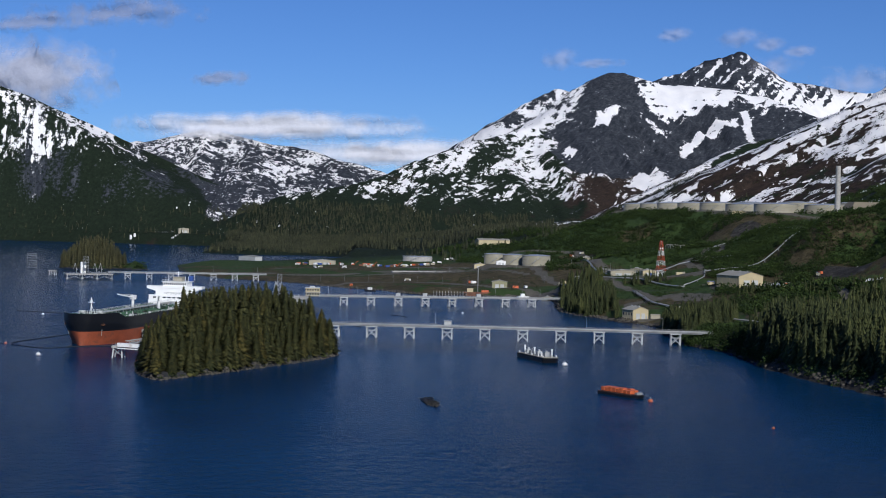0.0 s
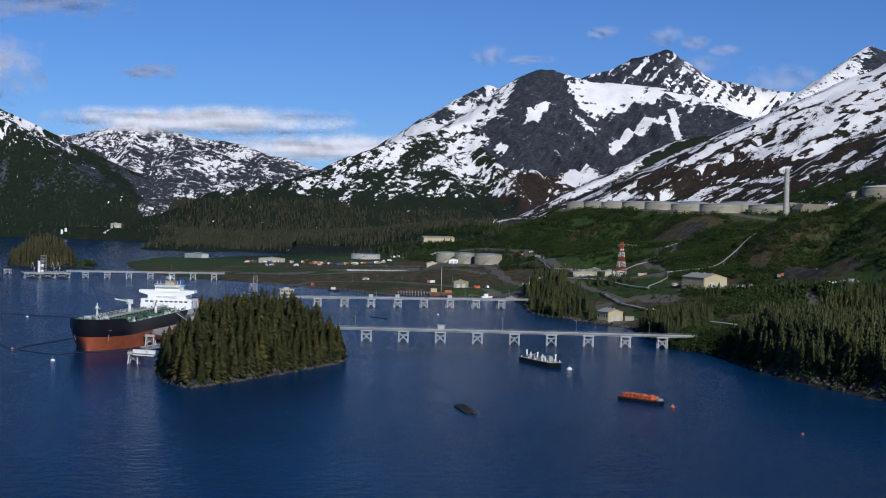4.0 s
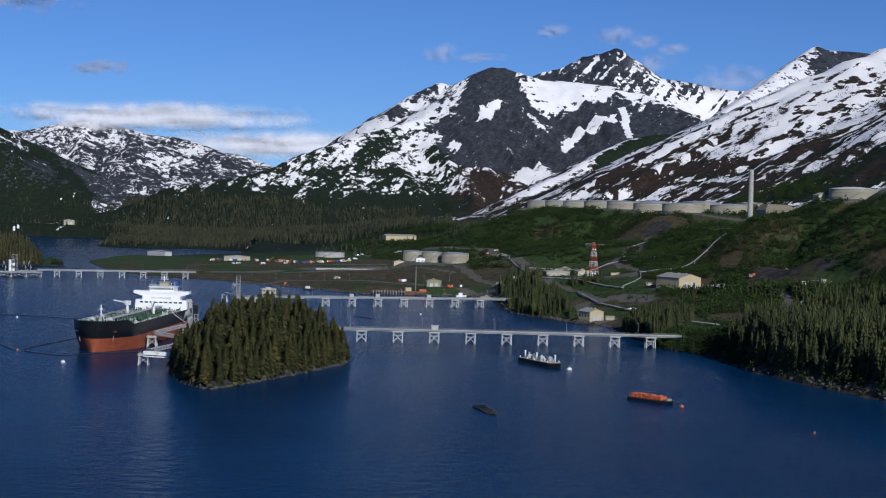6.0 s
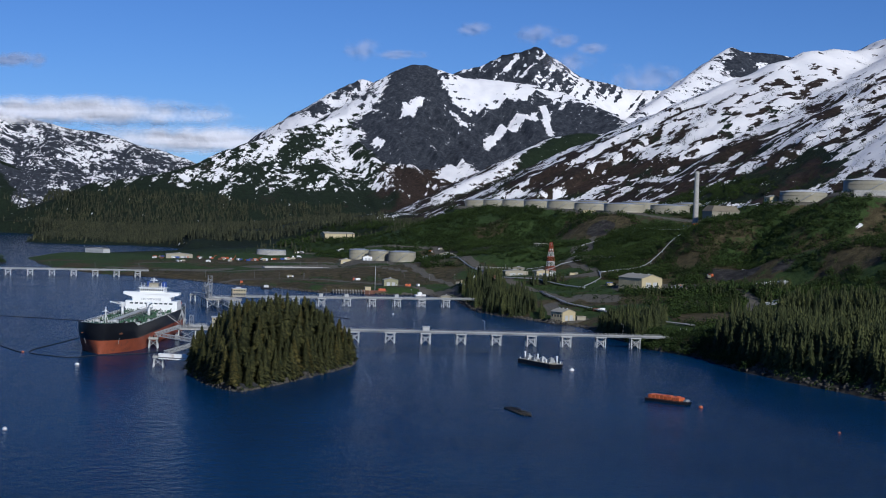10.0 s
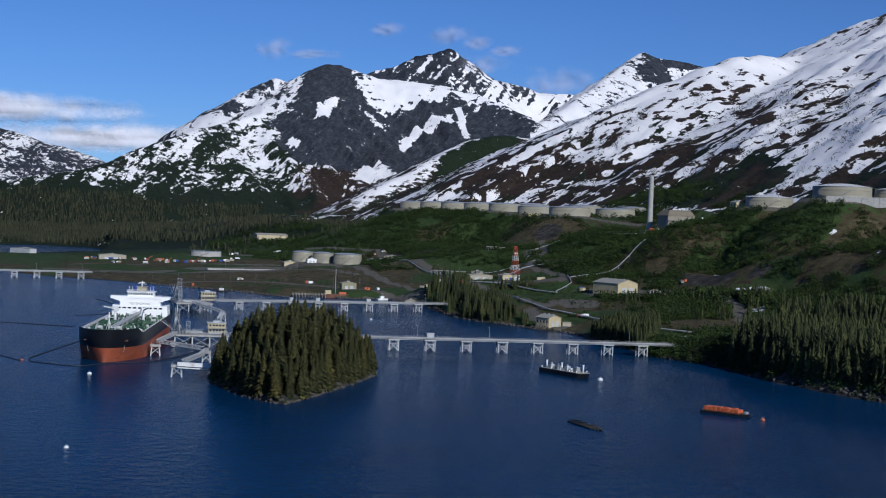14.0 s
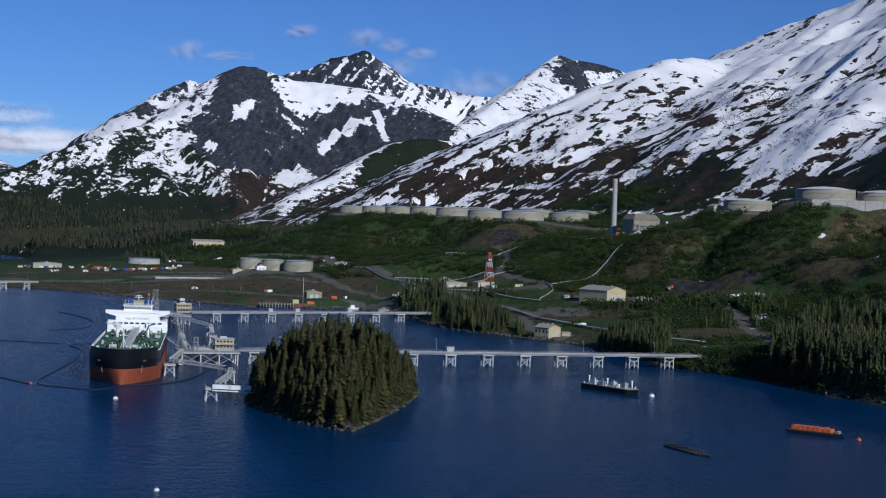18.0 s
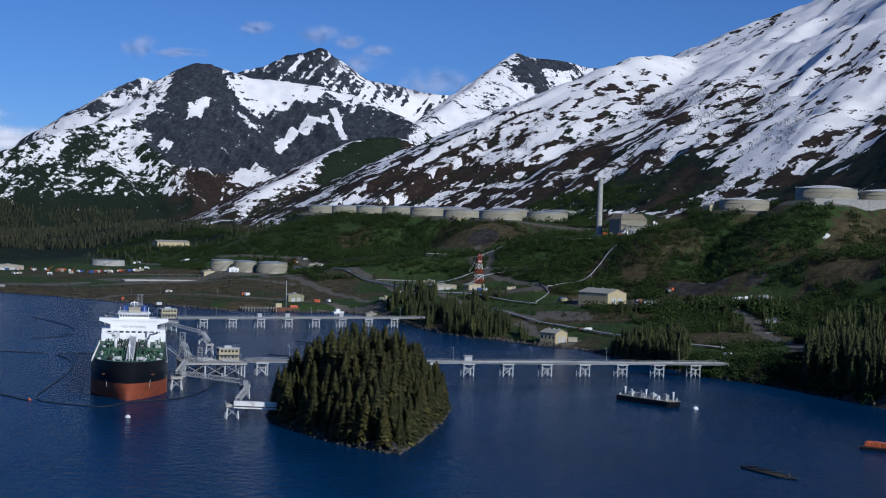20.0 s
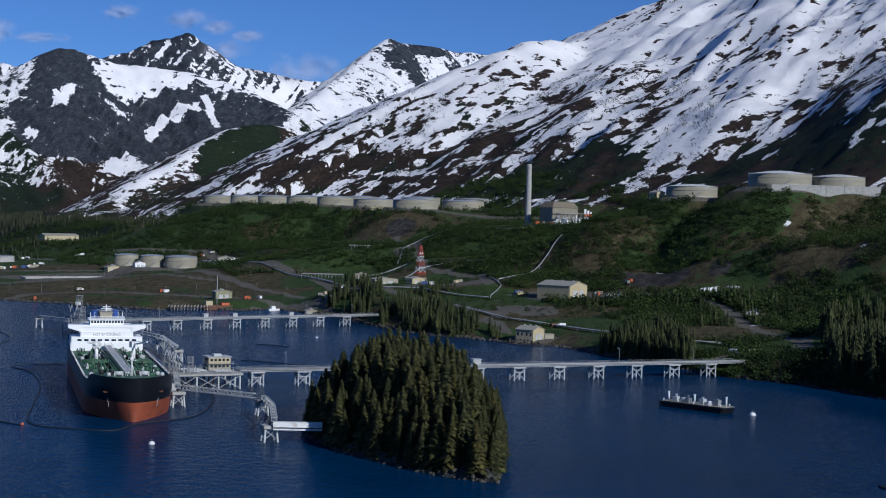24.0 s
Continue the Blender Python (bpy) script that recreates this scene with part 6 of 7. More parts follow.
gabled("pump_house", 386, 1268, ground_at(386, 1268), 11.4, 9.1, 5.7, 1.7, 20, "cream pump house at the knoll's edge", win=2)
gabled("gate_house", 301, 1842, ground_at(301, 1842), 17.1, 11, 7.9, 1.2, -15, "pale gate house before the tank farm")
gabled("store", -282, 1960, ground_at(-282, 1960), 37.6, 14.5, 6.5, 1.7, 8, "long pale store by the cove", wall=M_tan)
gabled("store", -880, 3550, ground_at(-880, 3550), 26.3, 18.4, 11.8, 2, 20, "tan plant building across the water", wall=M_tan)
gabled("store", -425, 2150, ground_at(-425, 2150), 41.2, 13.7, 6.9, 1.4, -40, "low blue-grey store at the water's edge", wall=M_pale)
for k, (x, h) in enumerate(((-1010, 10), (-1000, 8))):
    bm = bmesh.new()
    turned(bm, [(3.2, 0), (3.2, h), (2.4, h + 1.4), (0, h + 1.8)], 14)
    tagged(link_mesh("silo", bm, M_white), "white silo across the water", "silo").matrix_basis = pose(x, 3575, max(ground_at(x, 3575), 0) - 0.3)

# power house with its tall stack
e = thing("power_house", pose(392, 1488, 80, 0, 0, 22) @ Matrix.Diagonal((1.55, 1.3, 1.5, 1)), "tan power house with ducts and steel frames", "building")
bm = bmesh.new()
box(bm, 0, 26, 6, 20, -2, 12)
box(bm, 3, 23, 8, 18, 12, 16)
part("boiler_hall", bm, M_duncladding, e)
bm = bmesh.new()
v = [bm.verts.new(p) for p in ((-0.5, 5.5, 12), (26.5, 5.5, 12), (26.5, 20.5, 12), (-0.5, 20.5, 12), (3, 8, 16.4), (23, 8, 16.4), (23, 18, 16.4), (3, 18, 16.4))]
for q in ((0, 1, 5, 4), (1, 2, 6, 5), (2, 3, 7, 6), (3, 0, 4, 7), (4, 5, 6, 7), (3, 2, 1, 0)):
    bm.faces.new([v[i] for i in q])
part("roof", bm, M_brownroof, e, "brown sheet roof")
rg = random.Random(8)
for k in range(16):
    bm = bmesh.new()
    x, y = rg.uniform(-4, 27), rg.uniform(-6, 4)
    w, h = rg.uniform(1, 3), rg.uniform(2, 7)
    if k % 3:
        box(bm, x, x + w, y, y + w, -1, h)
    else:
        turned(bm, [(w * 0.6, -1), (w * 0.6, h), (0, h + 0.6)], 12)
        bmesh.ops.translate(bm, verts=bm.verts[:], vec=(x, y, 0))
    part("plant_unit", bm, rg.choice((M_pale, M_grey, M_tan, M_white)), e)
bm = bmesh.new()
for k in range(6):
    x = -3 + 5.5 * k
    for y in (-5, 4):
        beam(bm, (x, y, -1), (x, y, 8), 0.4)
    beam(bm, (x, -5, 8), (x, 4, 8), 0.4)
    beam(bm, (x, -5, 4.5), (x, 4, 4.5), 0.3)
for y in (-5, 4):
    for z in (4.5, 8):
        beam(bm, (-3, y, z), (24.5, y, z), 0.4)
part("pipe_rack", bm, M_grey, e)
for k in range(3):
    bm = bmesh.new()
    rod(bm, (0, 0, 0), (0, 0, 12.5 - k), 0.95, 12)
    o = part("exhaust_pipe", bm, M_white, e, "white exhaust pipe with a red band")
    o.matrix_basis = pose(31 + 4.2 * k, 3 + 1.2 * k, -1)
    bm = bmesh.new()
    turned(bm, [(0.97, 7), (1.02, 7.0), (1.02, 9.2), (0.97, 9.2)], 12)
    part("band", bm, M_orange, o)
bm = bmesh.new()
turned(bm, [(3.7, -5), (3.5, 0), (2.7, 64), (2.7, 66.5), (2.3, 66.5), (2.3, 58)], 24)
e = thing("smoke_stack", pose(382, 1542, 78.5), "tall slender pale concrete chimney", "chimney")
part("shaft", bm, M_conc, e)
for z in (42, 62):
    bm = bmesh.new()
    turned(bm, [(2.4, z), (3.2, z), (3.2, z + 0.25), (2.4, z + 0.25)], 20)
    for k in range(12):
        a = math.tau * k / 12
        beam(bm, (3.1 * math.cos(a), 3.1 * math.sin(a), z), (3.1 * math.cos(a), 3.1 * math.sin(a), z + 1.0), 0.1)
    part("gallery", bm, M_grey, e)

# pale retaining wall in the cutting beside the power house
e = thing("retaining_wall", pose(424, 1412, 0), "pale concrete retaining wall above the hillside cutting", "wall")
for k in range(9):
    foot = min(ground_at(424 + 3.1 * k, 1411), 96.0) - 1.5
    bm = bmesh.new()
    box(bm, 3.1 * k, 3.1 * k + 3.06, 0, 1.2, foot, 100.2 - 0.35 * abs(k - 4))
    part("wall_panel", bm, M_conc, e)
bm = bmesh.new()
box(bm, -0.2, 28.2, -0.15, 1.35, 98.4, 98.8)
part("waling", bm, M_conc, e)

# red and white lattice mast
e = thing("lattice_tower", pose(171, 1311, 25, 0, 0, 15), "red and white lattice radio tower", "tower")
H, W0, W1 = 34.0, 4.3, 1.1
for k in range(7):
    bm = bmesh.new()
    z0, z1 = H * k / 7, H * (k + 1) / 7
    a, c = W0 + (W1 - W0) * k / 7, W0 + (W1 - W0) * (k + 1) / 7
    for sx, sy in ((-1, -1), (1, -1), (1, 1), (-1, 1)):
        beam(bm, (sx * a, sy * a, z0), (sx * c, sy * c, z1), 0.24)
        tx, ty = -sy, sx
        beam(bm, (sx * a, sy * a, z0), (tx * c, ty * c, z1), 0.14)
        beam(bm, (tx * a, ty * a, z0), (sx * c, sy * c, z1), 0.14)
        beam(bm, (sx * c, sy * c, z1), (tx * c, ty * c, z1), 0.22)
    part("lattice_stage", bm, M_white if k in (0, 2, 4) else M_towred, e)
bm = bmesh.new()
for sx in (-1, 1):
    box(bm, sx * 1.2 - 0.7, sx * 1.2 + 0.7, -1.3, -1.0, 26, 27.6)
beam(bm, (0, 0, 31), (0, 0, 34), 0.18)
part("aerial", bm, M_white, e)
bm = bmesh.new()
box(bm, -5, 5, 4, 8, 0, 3)
part("equipment_hut", bm, M_white, e)

# low walled basin on the flats
e = thing("settling_basin", pose(-92, 1712, 7.5, 0, 0, 14), "long pale concrete settling basin", "basin")
for x0, x1, y0, y1 in ((-44, 44, -8, -7), (-44, 44, 7, 8), (-44, -43, -7, 7), (43, 44, -7, 7), (-15, -14.5, -7, 7), (14.5, 15, -7, 7)):
    bm = bmesh.new()
    box(bm, x0, x1, y0, y1, -1.5, 2.6)
    part("basin_wall", bm, M_conc, e)
for k in range(9):
    bm = bmesh.new()
    box(bm, -40 + 10 * k, -39.4 + 10 * k, -7.2, -6.8, 2.6, 4.0)
    part("post", bm, M_grey, e)


# pipelines on the ground and pipe racks by the road
def pipeline(points, r, count, label, rise=1.3, material=M_grey):
    e = thing("pipeline", pose(0, 0, 0), label, "pipeline", "pipelines")
    line = []
    for (ax, ay), (bx, by) in zip(points, points[1:]):
        n = max(1, int(math.hypot(bx - ax, by - ay) / 9))
        line += [(ax + (bx - ax) * k / n, ay + (by - ay) * k / n) for k in range(n)]
    line.append(points[-1])
    xs, ys = np.array([p[0] for p in line]), np.array([p[1] for p in line])
    zs = height(xs, ys)
    zs = np.convolve(np.pad(zs, 2, mode="edge"), np.ones(5) / 5, "valid")
    zs = np.maximum(zs, height(xs, ys) - 0.3) + rise
    for j in range(count):
        bm = bmesh.new()
        pts = []
        for k in range(len(line)):
            q, o = min(k + 1, len(line) - 1), max(k - 1, 0)
            d = Vector((xs[q] - xs[o], ys[q] - ys[o], 0)).normalized()
            pts.append(Vector((xs[k], ys[k], zs[k])) + Vector((-d.y, d.x, 0)) * (j - (count - 1) / 2) * r * 2.6)
        sweep(bm, pts, r)
        part("pipe", bm, material, e)
    for k in range(0, len(line), 2):
        bm = bmesh.new()
        box(bm, -0.25, 0.25, -0.25, 0.25, -rise - 1.5, -r)
        box(bm, -count * r * 1.4, count * r * 1.4, -0.2, 0.2, -r - 0.3, -r)
        part("support", bm, M_grey, e).matrix_basis = pose(xs[k], ys[k], zs[k], 0, 0, math.degrees(math.atan2(ys[min(k + 1, len(line) - 1)] - ys[k - 1], xs[min(k + 1, len(line) - 1)] - xs[k - 1])) + 90)
    return e


pipeline(list(CLEARED[0]), 0.45, 1, "pale pipeline climbing straight up the hillside", 2.2)
pipeline([(182, 1176), (202, 1200), (206, 1235), (231, 1252), (221, 1296)], 0.45, 1, "pale pipeline stepping round the slope")
pipeline([(91, 1309), (115, 1264), (148, 1242), (182, 1176)], 0.5, 2, "twin pale pipes beside the road")
pipeline([(207, 868), (180, 918), (167, 1000), (147, 1054), (137, 1151)], 0.45, 3, "low rack of grey pipes along the shore road", 1.6, M_deckgrey)
pipeline([(179, 804), (201, 821), (224, 800), (246, 764)], 0.45, 3, "low rack of grey pipes from the pier head", 1.6, M_deckgrey)
pipeline([(154, 1425), (201, 1445), (223, 1448)], 0.4, 2, "twin pipes climbing past the tower")
pipeline([(225, 1523), (248, 1567), (281, 1598), (307, 1543), (337, 1479), (359, 1473)], 0.4, 2, "twin pipes along the terrace foot")
pipeline([(77, 1827), (105, 1649), (124, 1458), (137, 1347)], 0.5, 2, "twin pale pipes from the beige tanks")
pipeline([(169, 1345), (194, 1376), (224, 1369), (242, 1330)], 0.5, 1, "pale pipe bend below the tower")
pipeline([(81, 1805), (96, 1756), (106, 1747)], 1.2, 1, "thick white bent duct beside the beige tanks", 4.0, M_white)


def canopy(x, y, z, run, deep, bays, turn, label):
    """An open manifold shelter: posts, a sheet roof in bays, pipe stubs beneath."""
    e = thing("manifold_shelter", pose(x, y, z, 0, 0, turn), label, "shelter")
    for k in range(bays):
        x0, x1 = run * k / bays, run * (k + 1) / bays - 0.15
        bm = bmesh.new()
        v = box(bm, x0, x1, 0, deep, 4.4, 4.65)
        for q in v[4:]:
            q.co.z += 0.5 * (q.co.y > 1)
        part("roof_sheet", bm, M_roof, e)
        bm = bmesh.new()
        rod(bm, ((x0 + x1) / 2, 0.8, 0), ((x0 + x1) / 2, 0.8, 3.2), 0.35, 8)
        rod(bm, ((x0 + x1) / 2, 0.8, 3.2), ((x0 + x1) / 2, deep, 3.2), 0.35, 8)
        part("pipe_stub", bm, M_grey, e)
    for k in range(bays + 1):
        for yy in (0.2, deep - 0.2):
            bm = bmesh.new()
            beam(bm, (run * k / bays, yy, -1.5), (run * k / bays, yy, 4.5), 0.3)
            part("post", bm, M_pale, e)
    return e


canopy(77, 1802, ground_at(77, 1802), 55.2, 12.4, 8, -28, "open steel manifold shelter beside the beige tanks")
canopy(116, 1503, ground_at(116, 1503), 41.1, 9.7, 6, -26, "long low concrete-roofed pump shelter by the plant road")
canopy(197, 1602, ground_at(197, 1602), 23.7, 7.1, 4, -20, "small pipe shelter on the wooded slope")
gabled("pump_house", 148, 1429, ground_at(148, 1429), 10.5, 9.3, 5.2, 0.9, -26, "tan block at the end of the pump shelter", wall=M_tan)
gabled("house", 329, 1044, ground_at(329, 1044), 8.9, 7.8, 5, 1.1, 20, "grey metal store on the slope track", wall=M_grey, roofm=M_pale)
for x, y, z, w, label in ((321, 1068, 30, 10, "heap of old snow beside the slope track"), (238, 1150, 24, 6, "heap of old snow behind the shed")):
    rg = np.random.default_rng(int(x))
    u, v = np.meshgrid(np.linspace(-1, 1, 15), np.linspace(-1, 1, 11))
    Z = np.clip(1 - u * u - v * v, -0.3, 1) * 2.6 * (0.5 + fbm(u * 2 + x, v * 2, 4, 7))
    me = grid_mesh("snow_heap", u * w, v * w * 0.45, Z - 0.4, {})
    me.materials.append(M_snowheap)
    tagged(new("snow_heap", me), label, "snow").matrix_basis = pose(x, y, ground_at(x, y), 0, 0, -20)

# vehicles, cabins and stores in the yards
YARD = [(-133, 1901), (-92, 1919), (-186, 1886), (-221, 1844), (-88, 2118), (-36, 2029), (-253, 1853), (-225, 1419), (-197, 1461), (-156, 1442), (-105, 1527), (-15, 1501), (33, 1375), (71, 1298), (84, 1287), (104, 1275),
        (119, 1325), (135, 1306), (156, 1265), (185, 1262), (99, 1857), (114, 1784), (90, 1748), (48, 1808), (226, 1167), (210, 1169), (268, 1150), (287, 1146), (274, 2155), (298, 2080), (325, 2023), (367, 1973), (419, 1968),
        (379, 1485), (404, 1490), (365, 1489), (421, 1504), (170, 1015), (193, 826)]
rg = random.Random(21)


def truck(x, y, z, turn, col):
    e = thing("truck", pose(x, y, z, 0, 0, turn), "parked works truck with a box body", "truck", "parked trucks")
    bm = bmesh.new()
    box(bm, -3.0, 1.6, -1.15, 1.15, 0.9, 3.2)
    part("body", bm, col, e)
    bm = bmesh.new()
    v = box(bm, 1.75, 3.6, -1.1, 1.1, 0.6, 2.5)
    bmesh.ops.bevel(bm, geom=bm.edges[:], offset=0.25, segments=2, affect="EDGES")
    c = part("cab", bm, M_white, e)
    bm = bmesh.new()
    box(bm, 3.55, 3.64, -0.9, 0.9, 1.6, 2.25)
    part("windscreen", bm, M_glass, c)
    for px in (-2.0, 2.6):
        for py in (-1.1, 1.1):
            bm = bmesh.new()
            rod(bm, (px, py - 0.15, 0.5), (px, py + 0.15, 0.5), 0.5, 12)
            part("wheel", bm, M_dark, e)


def cabin(x, y, z, turn, col):
    e = thing("site_container", pose(x, y, z, 0, 0, turn), "steel site container standing in the yard", "container", "site containers")
    bm = bmesh.new()
    box(bm, -3, 3, -1.2, 1.2, 0, 2.6)
    part("body", bm, col, e)
    for k in range(6):
        for s in (-1, 1):
            bm = bmesh.new()
            box(bm, -2.8 + k, -2.5 + k, min(s * 1.2, s * 1.27), max(s * 1.2, s * 1.27), 0.1, 2.5)
            part("rib", bm, col, e)
    bm = bmesh.new()
    box(bm, 3, 3.06, -1.0, 1.0, 0.1, 2.4)
    part("door", bm, M_grey, e)


for x, y in YARD:
    for _ in range(2):
        px, py = x + rg.uniform(-9, 9), y + rg.uniform(-5, 5)
        z = ground_at(px, py)
        if z < 0.8:
            continue
        if rg.random() < 0.5:
            truck(px, py, z, rg.uniform(0, 360), rg.choice((M_white, M_pale, M_orange, M_white, M_tan)))
        else:
            cabin(px, py, z + 0.05, rg.choice((0, 15, 90, 30)), rg.choice((M_white, M_orange, M_rust, M_blue, M_pale, M_tan, M_cream)))
# the crowded laydown yard by the cove
for k in range(46):
    px, py = rg.uniform(-300, -90), rg.uniform(-16, 16)
    py += 1930 - (px + 195) * 0.35
    z = ground_at(px, py)
    if z < 0.8:
        continue
    if rg.random() < 0.45:
        truck(px, py, z, rg.uniform(0, 360), rg.choice((M_white, M_pale, M_orange, M_white, M_blue)))
    else:
        cabin(px, py, z + 0.05, rg.choice((0, 15, 90, 30)), rg.choice((M_white, M_orange, M_rust, M_blue, M_white, M_tan)))
for x, y, turn in ((-215, 1935, 30), (-150, 1912, -20), (-185, 1925, 60)):
    e = thing("mobile_crane", pose(x, y, ground_at(x, y), 0, 0, turn) @ Matrix.Scale(0.62, 4), "orange mobile crane with a raised lattice boom", "crane", "mobile cranes")
    bm = bmesh.new()
    box(bm, -3.5, 3.5, -1.3, 1.3, 0.8, 2.0)
    box(bm, -2.5, 0.5, -1.4, 1.4, 2.0, 4.0)
    part("body", bm, M_orange, e)
    bm = bmesh.new()
    beam(bm, (0, 0, 3.0), (13, 0, 10.5), 0.7)
    part("boom", bm, M_orange, e)
    for px in (-2.6, 0, 2.6):
        for py in (-1.3, 1.3):
            bm = bmesh.new()
            rod(bm, (px, py - 0.2, 0.6), (px, py + 0.2, 0.6), 0.6, 10)
            part("wheel", bm, M_dark, e)
# timber dock with stacked gear on the shore flats
e = thing("timber_dock", pose(-52, 1322, 0, 0, 0, 5), "low timber dock on many stub piles", "dock")
bm = bmesh.new()
box(bm, 0, 34, -4, 4, 2.0, 2.4)
part("deck", bm, M_timber, e)
for k in range(12):
    for yy in (-3.6, 3.6):
        bm = bmesh.new()
        rod(bm, (1 + 2.9 * k, yy, -3), (1 + 2.9 * k, yy, 4.2), 0.25, 7)
        part("pile", bm, M_conc, e)
# lamp and power poles across the flats
for k in range(26):
    x, y = [(-250 + 28 * k, 1520 - 6 * k) if k < 13 else (-110 + 22 * (k - 13), 1800 - 22 * (k - 13))][0]
    z = ground_at(x, y)
    if z > 0.8:
        e = thing("light_pole", pose(x, y, z), "thin steel lighting pole beside the yard", "pole", "yard poles")
        bm = bmesh.new()
        rod(bm, (0, 0, -0.5), (0, 0, 7.5), 0.09, 6, 0.06)
        part("pole", bm, M_grey, e)
        bm = bmesh.new()
        beam(bm, (-0.7, 0, 7.5), (0.7, 0, 7.5), 0.14)
        part("lamp_head", bm, M_grey, e)

# ---- craft and floats ----


def hull_shape(bm, length, beam_, low, top, nose=0.18, mi=0):
    """A blunt barge hull, raked at the bow."""
    st = [(0, 0.94), (0.03, 1.0), (1 - nose, 1.0), (1 - nose * 0.4, 0.8), (1.0, 0.45)]
    rows = []
    for u, w in st:
        rake = length * 0.05 * max(0, (u - 1 + nose) / nose)
        rows.append([bm.verts.new((u * length - length / 2 - (rake if z == low else 0), s * w * beam_ / 2, z)) for s, z in ((-1, low), (-1, top), (1, top), (1, low))])
    for a, b2 in zip(rows, rows[1:]):
        for k in range(4):
            bm.faces.new((a[k], b2[k], b2[(k + 1) % 4], a[(k + 1) % 4]))
    bm.faces.new(rows[0][::-1])
    bm.faces.new(rows[-1])
    bmesh.ops.recalc_face_normals(bm, faces=bm.faces[:])


# dark work barge with white gear
e = thing("work_barge", pose(59.5, 650, 0, 0, 0, -65) @ Matrix.Scale(1.02, 4), "black-hulled work barge with white winches and posts at anchor", "barge")
bm = bmesh.new()
hull_shape(bm, 36, 9, -1.0, 2.6, 0.1)
part("hull", bm, M_black, e)
bm = bmesh.new()
box(bm, -17, 16, -4.1, 4.1, 2.6, 2.75)
part("deck", bm, M_tan, e, "pale worn deck")
rg = random.Random(3)
for k in range(9):
    bm = bmesh.new()
    x = -15 + 3.6 * k
    if k % 4 == 0:
        rod(bm, (0, 0, 0), (0, 0, 3.6), 0.4, 8)
        rod(bm, (0, 0, 3.6), (0, 0, 4.1), 0.6, 8)
    elif k % 4 == 2:
        rod(bm, (-1.2, 0, 1.0), (1.2, 0, 1.0), 0.85, 10)
        box(bm, -1.4, 1.4, -0.9, 0.9, 0, 0.5)
    else:
        box(bm, -1.2, 1.2, -1.3, 1.3, 0, rg.uniform(1.2, 2.6))
        box(bm, -0.4, 0.4, -0.4, 0.4, 0, 3.2)
    part("winch_gear", bm, (M_white, M_pale, M_white, M_grey)[k % 4], e).matrix_basis = pose(x, rg.uniform(-2, 2), 2.75)
for s in (-1, 1):
    for x in (-16, -8, 0, 8, 14):
        bm = bmesh.new()
        rod(bm, (x, s * 3.7, 2.75), (x, s * 3.7, 3.7), 0.3, 7)
        part("bitt", bm, M_white, e)
    bm = bmesh.new()
    for k in range(12):
        turned(bm, [(0.25, -0.3), (0.75, -0.3), (0.75, 0.3), (0.25, 0.3)], 8)
        bmesh.ops.translate(bm, verts=bm.verts[-32:], vec=(0, 0, 0))
        break
    box(bm, -17, 16, s * 4.5 - 0.15, s * 4.5 + 0.15, 1.9, 2.3)
    part("rubbing_strake", bm, M_dark, e)

# low barge stacked with orange spill gear
e = thing("equipment_barge", pose(97, 494, 0, 0, 0, -48), "low dark barge stacked with orange spill-response boxes", "barge")
bm = bmesh.new()
hull_shape(bm, 24, 6.4, -0.8, 1.5, 0.16)
part("hull", bm, M_black, e, "black hull")
bm = bmesh.new()
box(bm, -11.5, 8.5, -3.24, 3.24, 1.2, 1.44)
part("rubbing_strake", bm, M_rust, e)
for k in range(8):
    for j in range(2):
        bm = bmesh.new()
        box(bm, -1.05, 1.05, -1.15, 1.15, 0, 1.5 + 0.5 * rg.random() * (k < 7))
        bmesh.ops.bevel(bm, geom=bm.edges[:], offset=0.12, segments=1, affect="EDGES")
        part("gear_box", bm, M_orange, e).matrix_basis = pose(-9.4 + 2.25 * k, -1.3 + 2.6 * j, 1.5)
bm = bmesh.new()
box(bm, 9.2, 10.6, -1.6, 1.6, 1.5, 2.4)
part("bow_locker", bm, M_grey, e)

# dark log raft
e = thing("log_raft", pose(18, 450, 0, 0, 0, -78) @ Matrix.Diagonal((1.3, 0.7, 0.7, 1)), "dark wet log raft awash off the islet", "raft")
for k in range(9):
    bm = bmesh.new()
    ln = 22 - abs(k - 4) * 1.6 + rg.uniform(-1, 1)
    rod(bm, (-ln / 2, 0, 0.25 + 0.2 * rg.random()), (ln / 2, 0, 0.25 + 0.35 * rg.random()), 0.42, 7)
    part("log", bm, M_timber, e).matrix_basis = pose(rg.uniform(-1, 1), -3.4 + 0.85 * k, 0, 0, 0, rg.uniform(-3, 3))
for k in range(4):
    bm = bmesh.new()
    rod(bm, (-2.5, 0, 0), (2.8, 0, 0.9), 0.3, 6)
    part("log", bm, M_timber, e).matrix_basis = pose(-7 + 5 * k, rg.uniform(-2, 2), 0.9, 0, 0, rg.uniform(30, 120))


def buoy(x, y, r, m, label):
    e = thing("mooring_buoy", pose(x, y, 0), label, "buoy", "mooring buoys")
    bm = bmesh.new()
    turned(bm, [(0, -0.6 * r), (0.8 * r, -0.5 * r), (r, 0), (0.85 * r, 0.6 * r), (0.3 * r, 0.9 * r), (0, 0.9 * r)], 14)
    part("float", bm, m, e)
    bm = bmesh.new()
    rod(bm, (0, 0, 0.8 * r), (0, 0, 1.5 * r), 0.12 * r, 6)
    part("ring_post", bm, M_grey, e)


